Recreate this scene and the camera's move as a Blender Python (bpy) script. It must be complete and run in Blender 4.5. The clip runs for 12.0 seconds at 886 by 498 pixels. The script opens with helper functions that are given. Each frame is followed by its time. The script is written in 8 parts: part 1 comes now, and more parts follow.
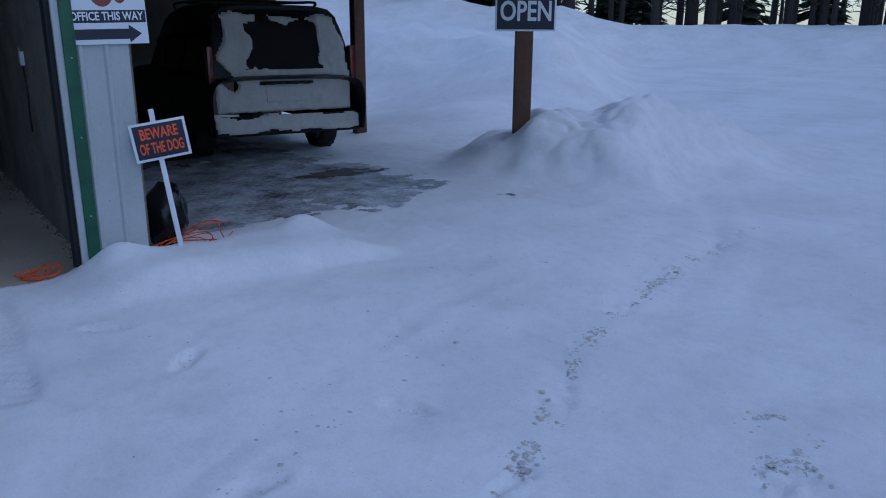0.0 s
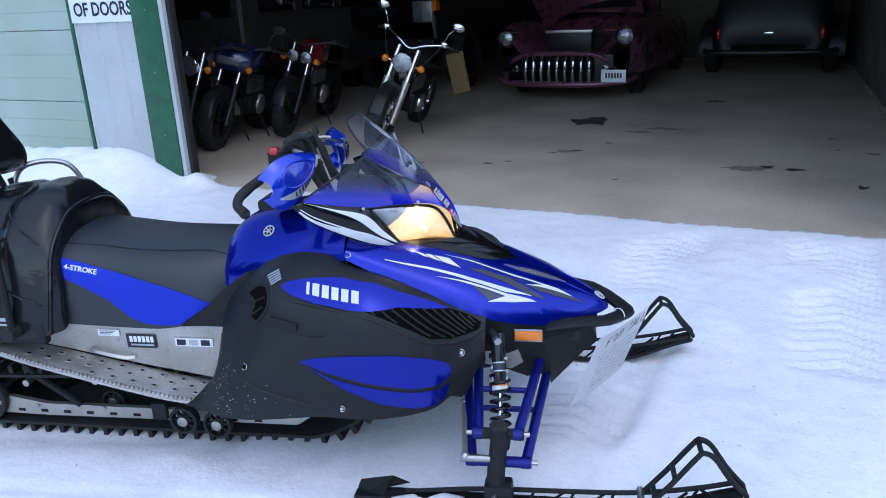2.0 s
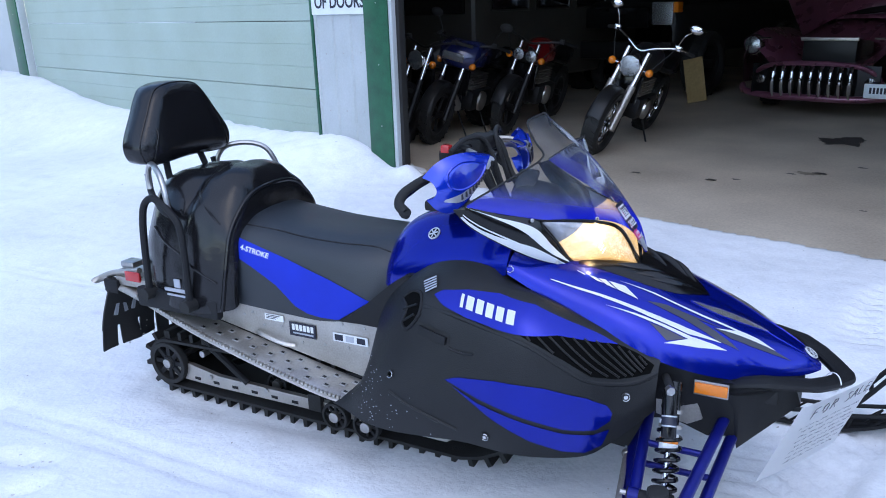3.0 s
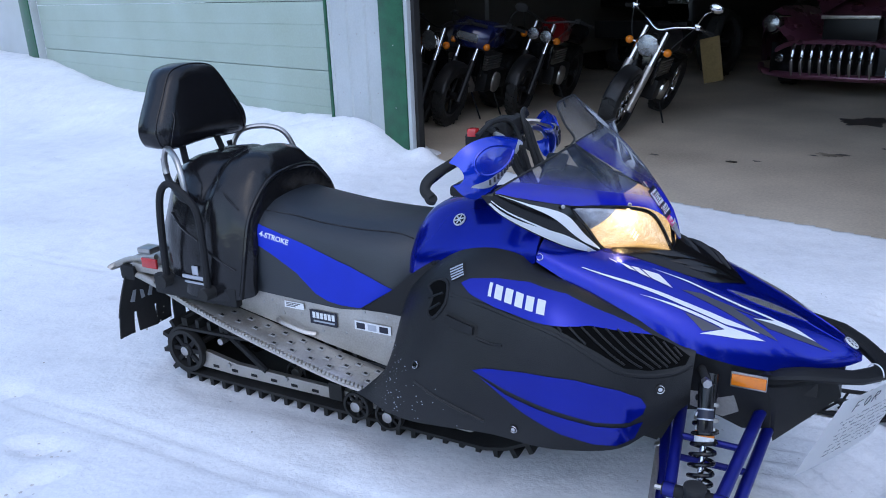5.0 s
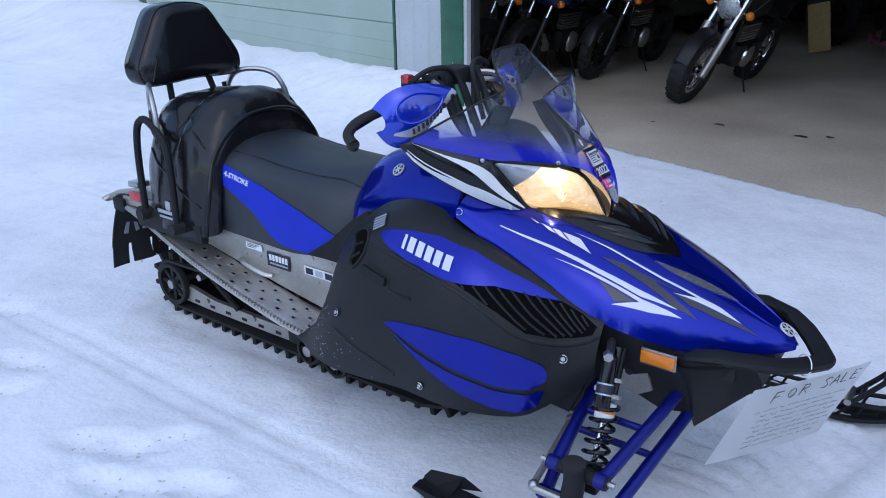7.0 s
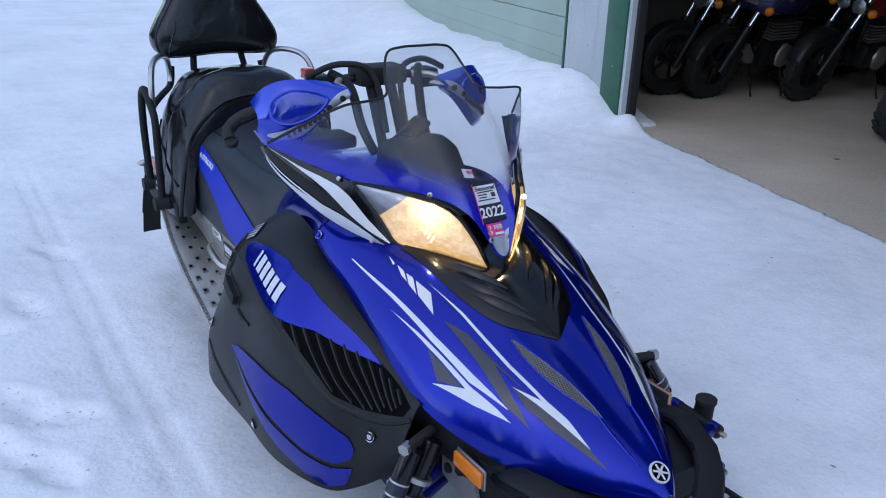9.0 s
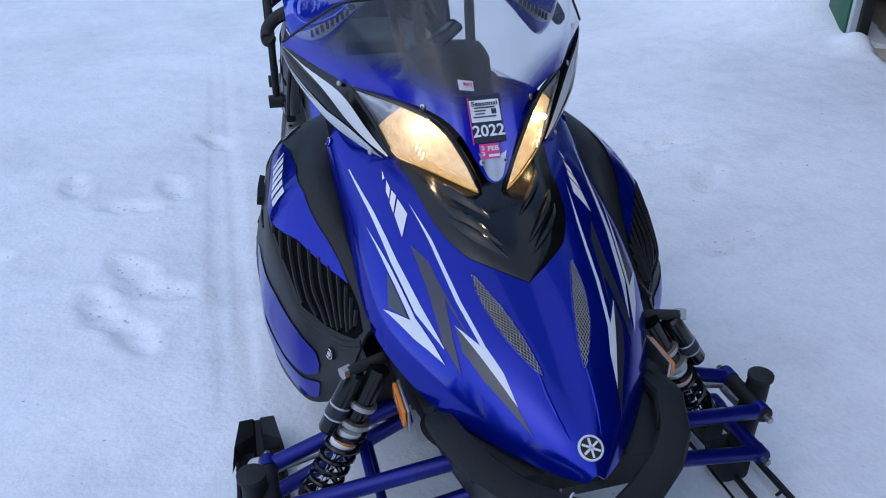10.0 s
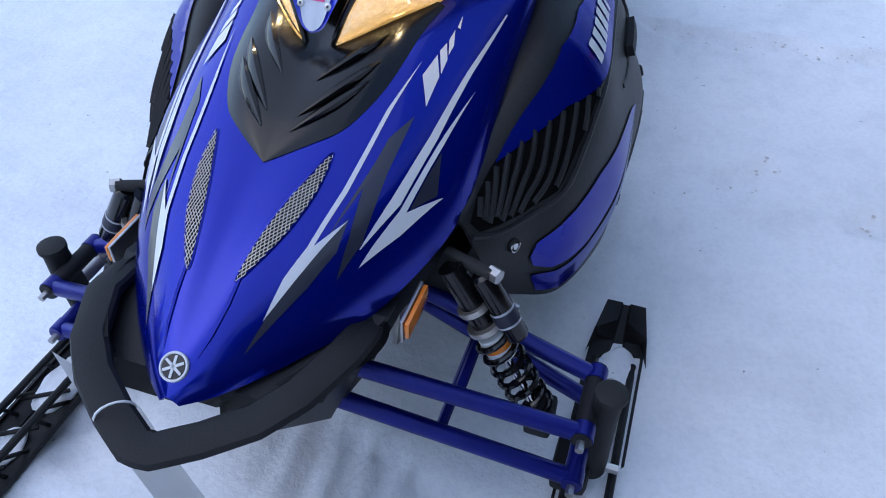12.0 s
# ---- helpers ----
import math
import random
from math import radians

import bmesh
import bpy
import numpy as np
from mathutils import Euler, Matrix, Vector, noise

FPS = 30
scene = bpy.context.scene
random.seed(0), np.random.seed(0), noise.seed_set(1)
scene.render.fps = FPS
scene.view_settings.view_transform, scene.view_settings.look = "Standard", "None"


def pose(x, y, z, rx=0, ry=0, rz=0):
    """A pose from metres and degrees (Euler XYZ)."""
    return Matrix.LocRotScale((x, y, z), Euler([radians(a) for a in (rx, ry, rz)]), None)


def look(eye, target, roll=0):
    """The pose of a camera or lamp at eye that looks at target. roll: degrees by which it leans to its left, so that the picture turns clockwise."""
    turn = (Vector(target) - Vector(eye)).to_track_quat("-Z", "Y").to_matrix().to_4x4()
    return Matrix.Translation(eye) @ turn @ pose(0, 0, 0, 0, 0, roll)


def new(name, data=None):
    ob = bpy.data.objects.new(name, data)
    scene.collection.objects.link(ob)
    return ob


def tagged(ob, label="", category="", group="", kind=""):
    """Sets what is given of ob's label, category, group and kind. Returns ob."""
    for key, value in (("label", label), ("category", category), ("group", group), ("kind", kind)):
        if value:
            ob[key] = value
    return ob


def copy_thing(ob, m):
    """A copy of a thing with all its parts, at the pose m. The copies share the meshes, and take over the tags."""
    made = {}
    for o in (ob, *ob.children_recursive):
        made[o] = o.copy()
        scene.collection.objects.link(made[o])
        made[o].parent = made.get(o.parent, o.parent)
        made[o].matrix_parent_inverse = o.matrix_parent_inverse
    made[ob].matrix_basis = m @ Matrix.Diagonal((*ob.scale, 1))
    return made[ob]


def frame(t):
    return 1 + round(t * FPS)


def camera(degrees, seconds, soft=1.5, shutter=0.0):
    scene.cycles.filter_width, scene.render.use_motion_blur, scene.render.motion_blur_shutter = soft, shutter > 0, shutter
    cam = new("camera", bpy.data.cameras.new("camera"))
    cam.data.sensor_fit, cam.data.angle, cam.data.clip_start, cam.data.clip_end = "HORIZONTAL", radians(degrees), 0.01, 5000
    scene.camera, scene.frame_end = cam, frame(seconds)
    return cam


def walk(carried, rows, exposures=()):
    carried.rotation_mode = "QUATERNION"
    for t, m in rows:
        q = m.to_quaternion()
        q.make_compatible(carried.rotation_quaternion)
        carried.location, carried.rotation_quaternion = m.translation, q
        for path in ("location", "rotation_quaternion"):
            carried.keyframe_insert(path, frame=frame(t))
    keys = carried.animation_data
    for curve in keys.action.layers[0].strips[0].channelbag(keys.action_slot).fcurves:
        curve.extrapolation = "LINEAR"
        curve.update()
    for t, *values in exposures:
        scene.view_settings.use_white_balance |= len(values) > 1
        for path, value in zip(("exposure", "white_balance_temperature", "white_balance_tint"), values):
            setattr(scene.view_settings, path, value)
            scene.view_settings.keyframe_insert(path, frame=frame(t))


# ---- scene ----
cam = camera(60.0, 12.0, 1.0)
PATH = [
    (0, (0.391, -3.219, 1.701), (1.845, -1.957, 1.158), 0.3),
    (0.5, (0.075, -3.033, 1.617), (0.803, -1.247, 1.089), -2.9),
    (1, (0.153, -2.82, 1.591), (0.456, -0.931, 1.007), -3.5),
    (1.5, (0.371, -2.678, 1.574), (0.286, -0.786, 0.932), -3.9),
    (2, (0.354, -2.564, 1.581), (0.02, -0.699, 0.941), -2.8),
    (2.5, (0.335, -2.435, 1.574), (-0.119, -0.593, 0.942), -1.9),
    (3, (0.432, -2.269, 1.531), (-0.441, -0.577, 0.918), -1.8),
    (3.2, (0.44, -2.238, 1.529), (-0.578, -0.632, 0.91), -2.3),
    (4.8, (0.388, -2.23, 1.534), (-0.638, -0.639, 0.89), -2.9),
    (5, (0.353, -2.23, 1.527), (-0.535, -0.562, 0.869), -2.1),
    (5.5, (0.326, -2.193, 1.488), (-0.403, -0.459, 0.807), -3.7),
    (6, (0.49, -2.18, 1.464), (-0.385, -0.519, 0.774), -4.5),
    (6.5, (0.696, -2.13, 1.481), (-0.4, -0.627, 0.745), -3.2),
    (7, (0.789, -1.909, 1.463), (-0.325, -0.423, 0.722), -1.0),
    (7.2, (0.815, -1.804, 1.472), (-0.303, -0.326, 0.719), -1.1),
    (8.8, (1.181, -1.089, 1.449), (-0.367, -0.077, 0.688), -0.0),
    (9, (1.167, -0.971, 1.431), (-0.367, 0.062, 0.67), 1.5),
    (9.5, (1.226, -0.695, 1.39), (-0.42, 0.096, 0.574), -0.3),
    (10, (1.263, -0.444, 1.392), (-0.432, -0.007, 0.426), -0.9),
    (10.5, (1.127, -0.205, 1.388), (-0.637, 0.031, 0.475), 2.0),
    (11, (1.064, 0.045, 1.361), (-0.658, -0.216, 0.377), -1.2),
    (11.5, (1.032, 0.354, 1.395), (-0.504, -0.067, 0.186), -1.5),
    (12, (0.946, 0.537, 1.35), (-0.446, 0.085, -0.013), 0.6),
]
EXPOSURE = [(0.0, -0.24, 5600, 10), (0.5, 0.19, 5640, 10), (1.0, 0.69, 5900, 10), (1.5, 1.09, 6300, 10), (2.0, 1.24, 6280, 10), (2.5, 1.42, 6390, 10), (3.0, 1.34, 6390, 10), (5.0, 1.09, 6390, 10), (5.5, 1.27, 6440, 10), (6.0, 1.13, 6410, 10), (6.5, 1.04, 6390, 10), (7.0, 0.94, 6390, 10), (9.0, 0.8, 6390, 10), (9.5, 0.8, 6390, 10), (10.0, 0.77, 6340, 10), (10.5, 0.57, 6170, 10), (11.0, 0.63, 6210, 10), (11.5, 0.77, 6270, 10), (12.0, 1.07, 6290, 10)]
walk(cam, [(t, look(eye, target, roll)) for t, eye, target, roll in PATH], EXPOSURE)

# ---------------------------------------------------------------- light
world = bpy.data.worlds.new("world")
scene.world = world
world.use_nodes = True
wn = world.node_tree
sky = wn.nodes.new("ShaderNodeTexSky")
sky.sky_type = "NISHITA"
sky.sun_disc = False
SUN_UP, SUN_ROUND = radians(52), radians(152)
sky.sun_elevation, sky.sun_rotation = SUN_UP, SUN_ROUND
sky.air_density, sky.dust_density, sky.ozone_density = 1.0, 0.6, 2.5
wn.links.new(sky.outputs["Color"], wn.nodes["Background"].inputs["Color"])
wn.nodes["Background"].inputs["Strength"].default_value = 0.15
sun_data = bpy.data.lights.new("sun", "SUN")
sun_data.energy, sun_data.angle, sun_data.color = 0.45, radians(120), (1.0, 0.95, 0.9)
sun = new("sun", sun_data)
# the sky's rotation is counted from +y towards +x
sun.matrix_world = look(Vector((math.sin(SUN_ROUND) * math.cos(SUN_UP), math.cos(SUN_ROUND) * math.cos(SUN_UP), math.sin(SUN_UP))) * 50, (0, 0, 0))

# ---------------------------------------------------------------- materials
def mat(name, base, rough=0.5, metal=0.0, var=0.12, scale=8.0, fine=120.0, bump=0.05, bump_scale=None, spec=0.5, coat=0.0, second=None, coords="Object", emit=None, stain=None):
    """Principled material with a coarse and a fine variation and a fine relief."""
    m = bpy.data.materials.new(name)
    m.use_nodes = True
    t = m.node_tree
    b = t.nodes["Principled BSDF"]
    tc = t.nodes.new("ShaderNodeTexCoord")
    n1, n2 = t.nodes.new("ShaderNodeTexNoise"), t.nodes.new("ShaderNodeTexNoise")
    n1.inputs["Scale"].default_value, n1.inputs["Detail"].default_value = scale, 6
    n2.inputs["Scale"].default_value, n2.inputs["Detail"].default_value = fine, 4
    for n in (n1, n2):
        t.links.new(tc.outputs[coords], n.inputs["Vector"])
    ramp = t.nodes.new("ShaderNodeValToRGB")
    a = second or tuple(c * (1 - var) for c in base)
    c2 = tuple(min(1.0, c * (1 + var)) for c in base)
    ramp.color_ramp.elements[0].position, ramp.color_ramp.elements[1].position = 0.32, 0.68
    ramp.color_ramp.elements[0].color, ramp.color_ramp.elements[1].color = (*a, 1), (*c2, 1)
    mix = t.nodes.new("ShaderNodeMath")
    mix.operation = "MULTIPLY_ADD"
    t.links.new(n2.outputs["Fac"], mix.inputs[0])
    mix.inputs[1].default_value = 0.35
    sc = t.nodes.new("ShaderNodeMath")
    sc.operation = "MULTIPLY"
    sc.inputs[1].default_value = 0.65
    t.links.new(n1.outputs["Fac"], sc.inputs[0])
    t.links.new(sc.outputs[0], mix.inputs[2])
    t.links.new(mix.outputs[0], ramp.inputs["Fac"])
    t.links.new(ramp.outputs["Color"], b.inputs["Base Color"])
    mr = t.nodes.new("ShaderNodeMapRange")
    mr.inputs["To Min"].default_value, mr.inputs["To Max"].default_value = max(0.02, rough * 0.82), min(1, rough * 1.18)
    t.links.new(n1.outputs["Fac"], mr.inputs["Value"])
    t.links.new(mr.outputs["Result"], b.inputs["Roughness"])
    b.inputs["Metallic"].default_value = metal
    b.inputs["Specular IOR Level"].default_value = spec
    b.inputs["Coat Weight"].default_value = coat
    b.inputs["Coat Roughness"].default_value = 0.05
    if bump:
        bp = t.nodes.new("ShaderNodeBump")
        bp.inputs["Strength"].default_value, bp.inputs["Distance"].default_value = bump, 0.01
        src = n2
        if bump_scale:
            src = t.nodes.new("ShaderNodeTexNoise")
            src.inputs["Scale"].default_value, src.inputs["Detail"].default_value = bump_scale, 5
            t.links.new(tc.outputs[coords], src.inputs["Vector"])
        t.links.new(src.outputs["Fac"], bp.inputs["Height"])
        t.links.new(bp.outputs["Normal"], b.inputs["Normal"])
    if emit:
        b.inputs["Emission Color"].default_value = (*emit[0], 1)
        b.inputs["Emission Strength"].default_value = emit[1]
    return m


def glass(name, tint, rough=0.02, clear=0.75):
    """Thin sheet: mostly clear with a gloss."""
    m = bpy.data.materials.new(name)
    m.use_nodes = True
    t = m.node_tree
    out = t.nodes["Material Output"]
    t.nodes.remove(t.nodes["Principled BSDF"])
    tr, gl, mx, fr = (t.nodes.new("ShaderNode" + k) for k in ("BsdfTransparent", "BsdfGlossy", "MixShader", "Fresnel"))
    tr.inputs["Color"].default_value = (*tint, 1)
    gl.inputs["Roughness"].default_value = rough
    fr.inputs["IOR"].default_value = 1.5
    t.links.new(fr.outputs[0], mx.inputs[0])
    t.links.new(tr.outputs[0], mx.inputs[1])
    t.links.new(gl.outputs[0], mx.inputs[2])
    t.links.new(mx.outputs[0], out.inputs["Surface"])
    return m


M_blue = mat("blue_paint", (0.003, 0.012, 0.29), 0.20, 0.62, 0.10, 5, 700, 0.0, spec=0.25, coat=0.55)
M_blue.node_tree.nodes["Principled BSDF"].inputs["Specular Tint"].default_value = (0.15, 0.2, 0.7, 1)
M_blue_seat = mat("blue_vinyl", (0.004, 0.024, 0.46), 0.42, 0, 0.1, 9, 500, 0.12, spec=0.3)
M_blue_frame = mat("blue_powder_coat", (0.004, 0.008, 0.17), 0.34, 0.4, 0.2, 20, 300, 0.08)
M_black = mat("black_plastic", (0.012, 0.0125, 0.014), 0.6, 0, 0.25, 6, 350, 0.12, spec=0.28, second=(0.007, 0.007, 0.008))
M_side = mat("matt_grey_black_plastic", (0.0125, 0.013, 0.0142), 0.46, 0, 0.3, 5, 260, 0.14, spec=0.30, second=(0.0065, 0.0068, 0.0075))
# near-black that paints the shade of openings onto closed skin
M_pit = mat("recess_shade_black", (0.003, 0.003, 0.003), 0.8, 0, 0.2, 9, 200, 0.0, spec=0.05)
M_gloss_black = mat("gloss_black", (0.005, 0.005, 0.006), 0.16, 0, 0.1, 6, 300, 0.0, spec=0.35, coat=0.12)
M_vinyl = mat("black_vinyl", (0.009, 0.009, 0.0105), 0.20, 0, 0.25, 7, 160, 0.40, spec=0.38, bump_scale=13)
# black vinyl with the sky's blue-grey sheen mixed into its base
M_seat = mat("sky_tinted_black_vinyl", (0.016, 0.020, 0.026), 0.42, 0, 0.15, 5, 160, 0.16, spec=0.6, bump_scale=260)
M_rubber = mat("rubber", (0.012, 0.012, 0.012), 0.75, 0, 0.3, 12, 200, 0.2)
M_alu = mat("dull_aluminium", (0.52, 0.50, 0.47), 0.42, 0.85, 0.16, 6, 160, 0.08, second=(0.36, 0.33, 0.29))
M_steel = mat("worn_steel", (0.45, 0.44, 0.43), 0.33, 0.95, 0.15, 12, 160, 0.05)
M_chrome = mat("chrome", (0.58, 0.58, 0.59), 0.10, 1.0, 0.04, 6, 80, 0.0)
M_white = mat("white_film", (0.66, 0.67, 0.69), 0.35, 0, 0.05, 14, 300, 0.0, coat=0.1)
M_grey_film = mat("dark_grey_film", (0.025, 0.028, 0.045), 0.3, 0, 0.1, 14, 300, 0.0, coat=0.3)
M_silver = mat("silver_paint", (0.45, 0.47, 0.52), 0.3, 0.3, 0.08, 14, 300, 0.0, coat=0.4)
M_orange = mat("orange_reflector", (0.75, 0.20, 0.01), 0.2, 0, 0.1, 80, 300, 0.05, coat=0.5)
M_red = mat("red_plastic", (0.45, 0.02, 0.02), 0.25, 0, 0.12, 40, 300, 0.03, coat=0.5)
M_paper = mat("white_card", (0.78, 0.79, 0.80), 0.6, 0, 0.04, 5, 200, 0.02)
# whiter than the other card: base stands in for light coming through
M_card = mat("backlit_white_card", (0.90, 0.90, 0.90), 0.55, 0, 0.04, 5, 200, 0.02)
M_pencil = mat("grey_pencil", (0.22, 0.22, 0.25), 0.7, 0, 0.3, 60, 300, 0.0)
M_ink = mat("ink", (0.03, 0.03, 0.045), 0.6, 0, 0.1, 60, 300, 0.0)
M_pink = mat("pink_sticker", (0.75, 0.06, 0.25), 0.4, 0, 0.06, 60, 300, 0.0)
M_concrete = mat("concrete_floor", (0.56, 0.48, 0.375), 0.6, 0, 0.16, 1.1, 60, 0.15, second=(0.36, 0.30, 0.23))
M_block = mat("grey_block_wall", (0.23, 0.205, 0.17), 0.85, 0, 0.25, 2.2, 30, 0.5, second=(0.10, 0.09, 0.075))
M_panel = mat("white_steel_siding", (0.47, 0.50, 0.51), 0.4, 0, 0.06, 2, 60, 0.03, second=(0.40, 0.43, 0.425))
M_green = mat("green_trim", (0.012, 0.10, 0.045), 0.4, 0, 0.2, 9, 90, 0.06, second=(0.008, 0.06, 0.03))
M_door = mat("pale_green_door", (0.37, 0.45, 0.40), 0.5, 0, 0.06, 1.5, 60, 0.04, second=(0.32, 0.385, 0.315))
M_wood = mat("stained_post", (0.11, 0.05, 0.025), 0.7, 0, 0.35, 14, 90, 0.3)
M_board = mat("chipboard", (0.32, 0.22, 0.09), 0.8, 0, 0.2, 30, 200, 0.15)
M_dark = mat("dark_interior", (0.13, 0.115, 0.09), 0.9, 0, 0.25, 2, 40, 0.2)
M_sign_white = mat("sign_white", (0.75, 0.78, 0.82), 0.45, 0, 0.04, 6, 90, 0.0)
M_sign_dark = mat("sign_dark_blue", (0.012, 0.014, 0.03), 0.45, 0, 0.1, 9, 90, 0.0)
M_sign_orange = mat("sign_orange", (0.85, 0.10, 0.02), 0.5, 0, 0.06, 30, 90, 0.0)
M_cable = mat("orange_cable", (0.75, 0.10, 0.02), 0.5, 0, 0.1, 30, 90, 0.0)
M_snowcake = mat("crusted_snow", (0.62, 0.60, 0.55), 0.85, 0, 0.12, 5, 60, 0.5)
M_pinkcar = mat("metallic_mauve_paint", (0.20, 0.07, 0.11), 0.28, 0.5, 0.15, 5, 200, 0.0, coat=0.6)
M_blackcar = mat("satin_black_paint", (0.012, 0.012, 0.013), 0.42, 0.0, 0.2, 5, 200, 0.0, spec=0.34)
M_redbike = mat("red_bike_paint", (0.20, 0.006, 0.010), 0.18, 0.2, 0.1, 6, 200, 0.0, coat=0.8)
M_glassdark = mat("dark_glass", (0.01, 0.01, 0.012), 0.06, 0, 0.1, 6, 200, 0.0, coat=0.6)
M_bark = mat("dark_bark", (0.035, 0.028, 0.024), 0.9, 0, 0.3, 5, 30, 0.6)
M_needle = mat("evergreen", (0.022, 0.035, 0.018), 0.8, 0, 0.4, 2, 20, 0.2)
M_lens = glass("clear_lens", (0.97, 0.97, 0.98), 0.03)

# ---------------------------------------------------------------- helpers for building
def thing(name, label, category, group="", at=None):
    ob = tagged(new(name), label, category, group)
    ob.empty_display_size = 0.1
    if at is not None:
        ob.matrix_world = at
    return ob


def part(name, bm, material, parent=None, label="", angle=32, smooth=True):
    """Links a bmesh as one mesh object."""
    me = bpy.data.meshes.new(name)
    bmesh.ops.recalc_face_normals(bm, faces=bm.faces)
    bm.to_mesh(me)
    bm.free()
    if smooth:
        me.polygons.foreach_set("use_smooth", [True] * len(me.polygons))
        me.set_sharp_from_angle(angle=radians(angle))
    for m in (material if isinstance(material, (list, tuple)) else [material]):
        me.materials.append(m)
    ob = new(name, me)
    if parent:
        ob.parent = parent
    return tagged(ob, label)


def box(bm, x0, x1, y0, y1, z0, z1, bevel=0.0, seg=2, m=None):
    r = bmesh.ops.create_cube(bm, size=1.0)
    vs = r["verts"]
    for v in vs:
        v.co = Vector(((x0 + x1) / 2 + v.co.x * (x1 - x0), (y0 + y1) / 2 + v.co.y * (y1 - y0), (z0 + z1) / 2 + v.co.z * (z1 - z0)))
    if bevel:
        es = list({e for v in vs for e in v.link_edges})
        r = bmesh.ops.bevel(bm, geom=es, offset=bevel, segments=seg, profile=0.6, affect="EDGES")
        vs = list({v for f in r["faces"] for v in f.verts} | {v for v in vs if v.is_valid})
    if m is not None:
        bmesh.ops.transform(bm, matrix=m, verts=vs)
    return bm


def tube(bm, pts, r, n=10, closed=False, caps=True, flat=1.0):
    """A round bar swept along points; r may be a list."""
    pts = [Vector(p) for p in pts]
    k = len(pts)
    rs = r if isinstance(r, (list, tuple)) else [r] * k
    up = None
    rings = []
    for i, p in enumerate(pts):
        a = pts[(i - 1) % k] if (closed or i) else p
        b = pts[(i + 1) % k] if (closed or i < k - 1) else p
        d = (b - a).normalized()
        if up is None:
            up = d.orthogonal().normalized()
        up = (up - d * up.dot(d)).normalized()
        side = d.cross(up)
        rings.append([bm.verts.new(p + (up * math.cos(6.2832 * j / n) + side * math.sin(6.2832 * j / n) * flat) * rs[i]) for j in range(n)])
    for i in range(k if closed else k - 1):
        a, b = rings[i], rings[(i + 1) % k]
        for j in range(n):
            bm.faces.new((a[j], a[(j + 1) % n], b[(j + 1) % n], b[j]))
    if caps and not closed:
        bm.faces.new(rings[0])
        bm.faces.new(list(reversed(rings[-1])))
    return bm


def curve(pts, n=8, closed=False):
    """Points along a Catmull-Rom curve."""
    p = [Vector(q) for q in pts]
    k = len(p)
    out = []
    for i in range(k if closed else k - 1):
        if closed:
            a, b, c, d = p[(i - 1) % k], p[i], p[(i + 1) % k], p[(i + 2) % k]
        else:
            a, b, c, d = p[max(i - 1, 0)], p[i], p[i + 1], p[min(i + 2, k - 1)]
        for j in range(n):
            t = j / n
            out.append(0.5 * (2 * b + (c - a) * t + (2 * a - 5 * b + 4 * c - d) * t * t + (3 * b - a - 3 * c + d) * t ** 3))
    if not closed:
        out.append(p[-1])
    return out


def loft(bm, rows, close=False, ends=False):
    """Skin between rows of points."""
    vs = [[bm.verts.new(p) for p in row] for row in rows]
    w = len(vs[0])
    for a, b in zip(vs, vs[1:]):
        for j in range(w if close else w - 1):
            bm.faces.new((a[j], a[(j + 1) % w], b[(j + 1) % w], b[j]))
    if ends:
        bm.faces.new(vs[0])
        bm.faces.new(list(reversed(vs[-1])))
    return vs


def dense(rows, nu=4, nv=4, close=False):
    """Rows of points made finer both ways by Catmull-Rom curves."""
    rows = [curve(r, nv, close) for r in rows]
    cols = [curve(c, nu) for c in zip(*rows)]
    return [list(r) for r in zip(*cols)]


def cyl(bm, a, b, r, r2=None, n=16):
    return tube(bm, [a, b], [r, r if r2 is None else r2], n)


def prism(bm, poly, axis, d0, d1):
    """A polygon pushed along an axis; poly holds the two other coordinates in order."""
    def put(p, d):
        q = list(p)
        q.insert(axis, d)
        return Vector(q)
    a = [bm.verts.new(put(p, d0)) for p in poly]
    b = [bm.verts.new(put(p, d1)) for p in poly]
    bm.faces.new(a)
    bm.faces.new(list(reversed(b)))
    for i in range(len(a)):
        j = (i + 1) % len(a)
        bm.faces.new((a[i], b[i], b[j], a[j]))
    return bm


def lathe(bm, prof, a, axis, n=20, close=False):
    """Turns (along, radius) pairs round an axis through a."""
    a, axis = Vector(a), Vector(axis).normalized()
    u = axis.orthogonal().normalized()
    w = axis.cross(u)
    rows = [[a + axis * s + (u * math.cos(6.2832 * j / n) + w * math.sin(6.2832 * j / n)) * max(r, 1e-4) for j in range(n)] for s, r in prof]
    if close:
        rows.append(rows[0])
    return loft(bm, rows, close=True, ends=False)


def text_mesh(body, size, width=None, extrude=0.0008, bold=False):
    """A bmesh of letters in the built-in font, centred, in the xy plane."""
    cu = bpy.data.curves.new("letters", "FONT")
    cu.body, cu.size, cu.extrude, cu.align_x, cu.align_y = body, size, extrude, "CENTER", "CENTER"
    cu.resolution_u = 3
    if bold:
        cu.offset = size * 0.022
    ob = bpy.data.objects.new("letters", cu)
    me = bpy.data.meshes.new_from_object(ob)
    bm = bmesh.new()
    bm.from_mesh(me)
    bpy.data.objects.remove(ob)
    bpy.data.curves.remove(cu)
    bpy.data.meshes.remove(me)
    if width:
        xs = [v.co.x for v in bm.verts]
        k = width / (max(xs) - min(xs))
        mid = (max(xs) + min(xs)) / 2
        for v in bm.verts:
            v.co.x = (v.co.x - mid) * k
    return bm


def N(x, y, z=0.0):
    return noise.noise((x, y, z))


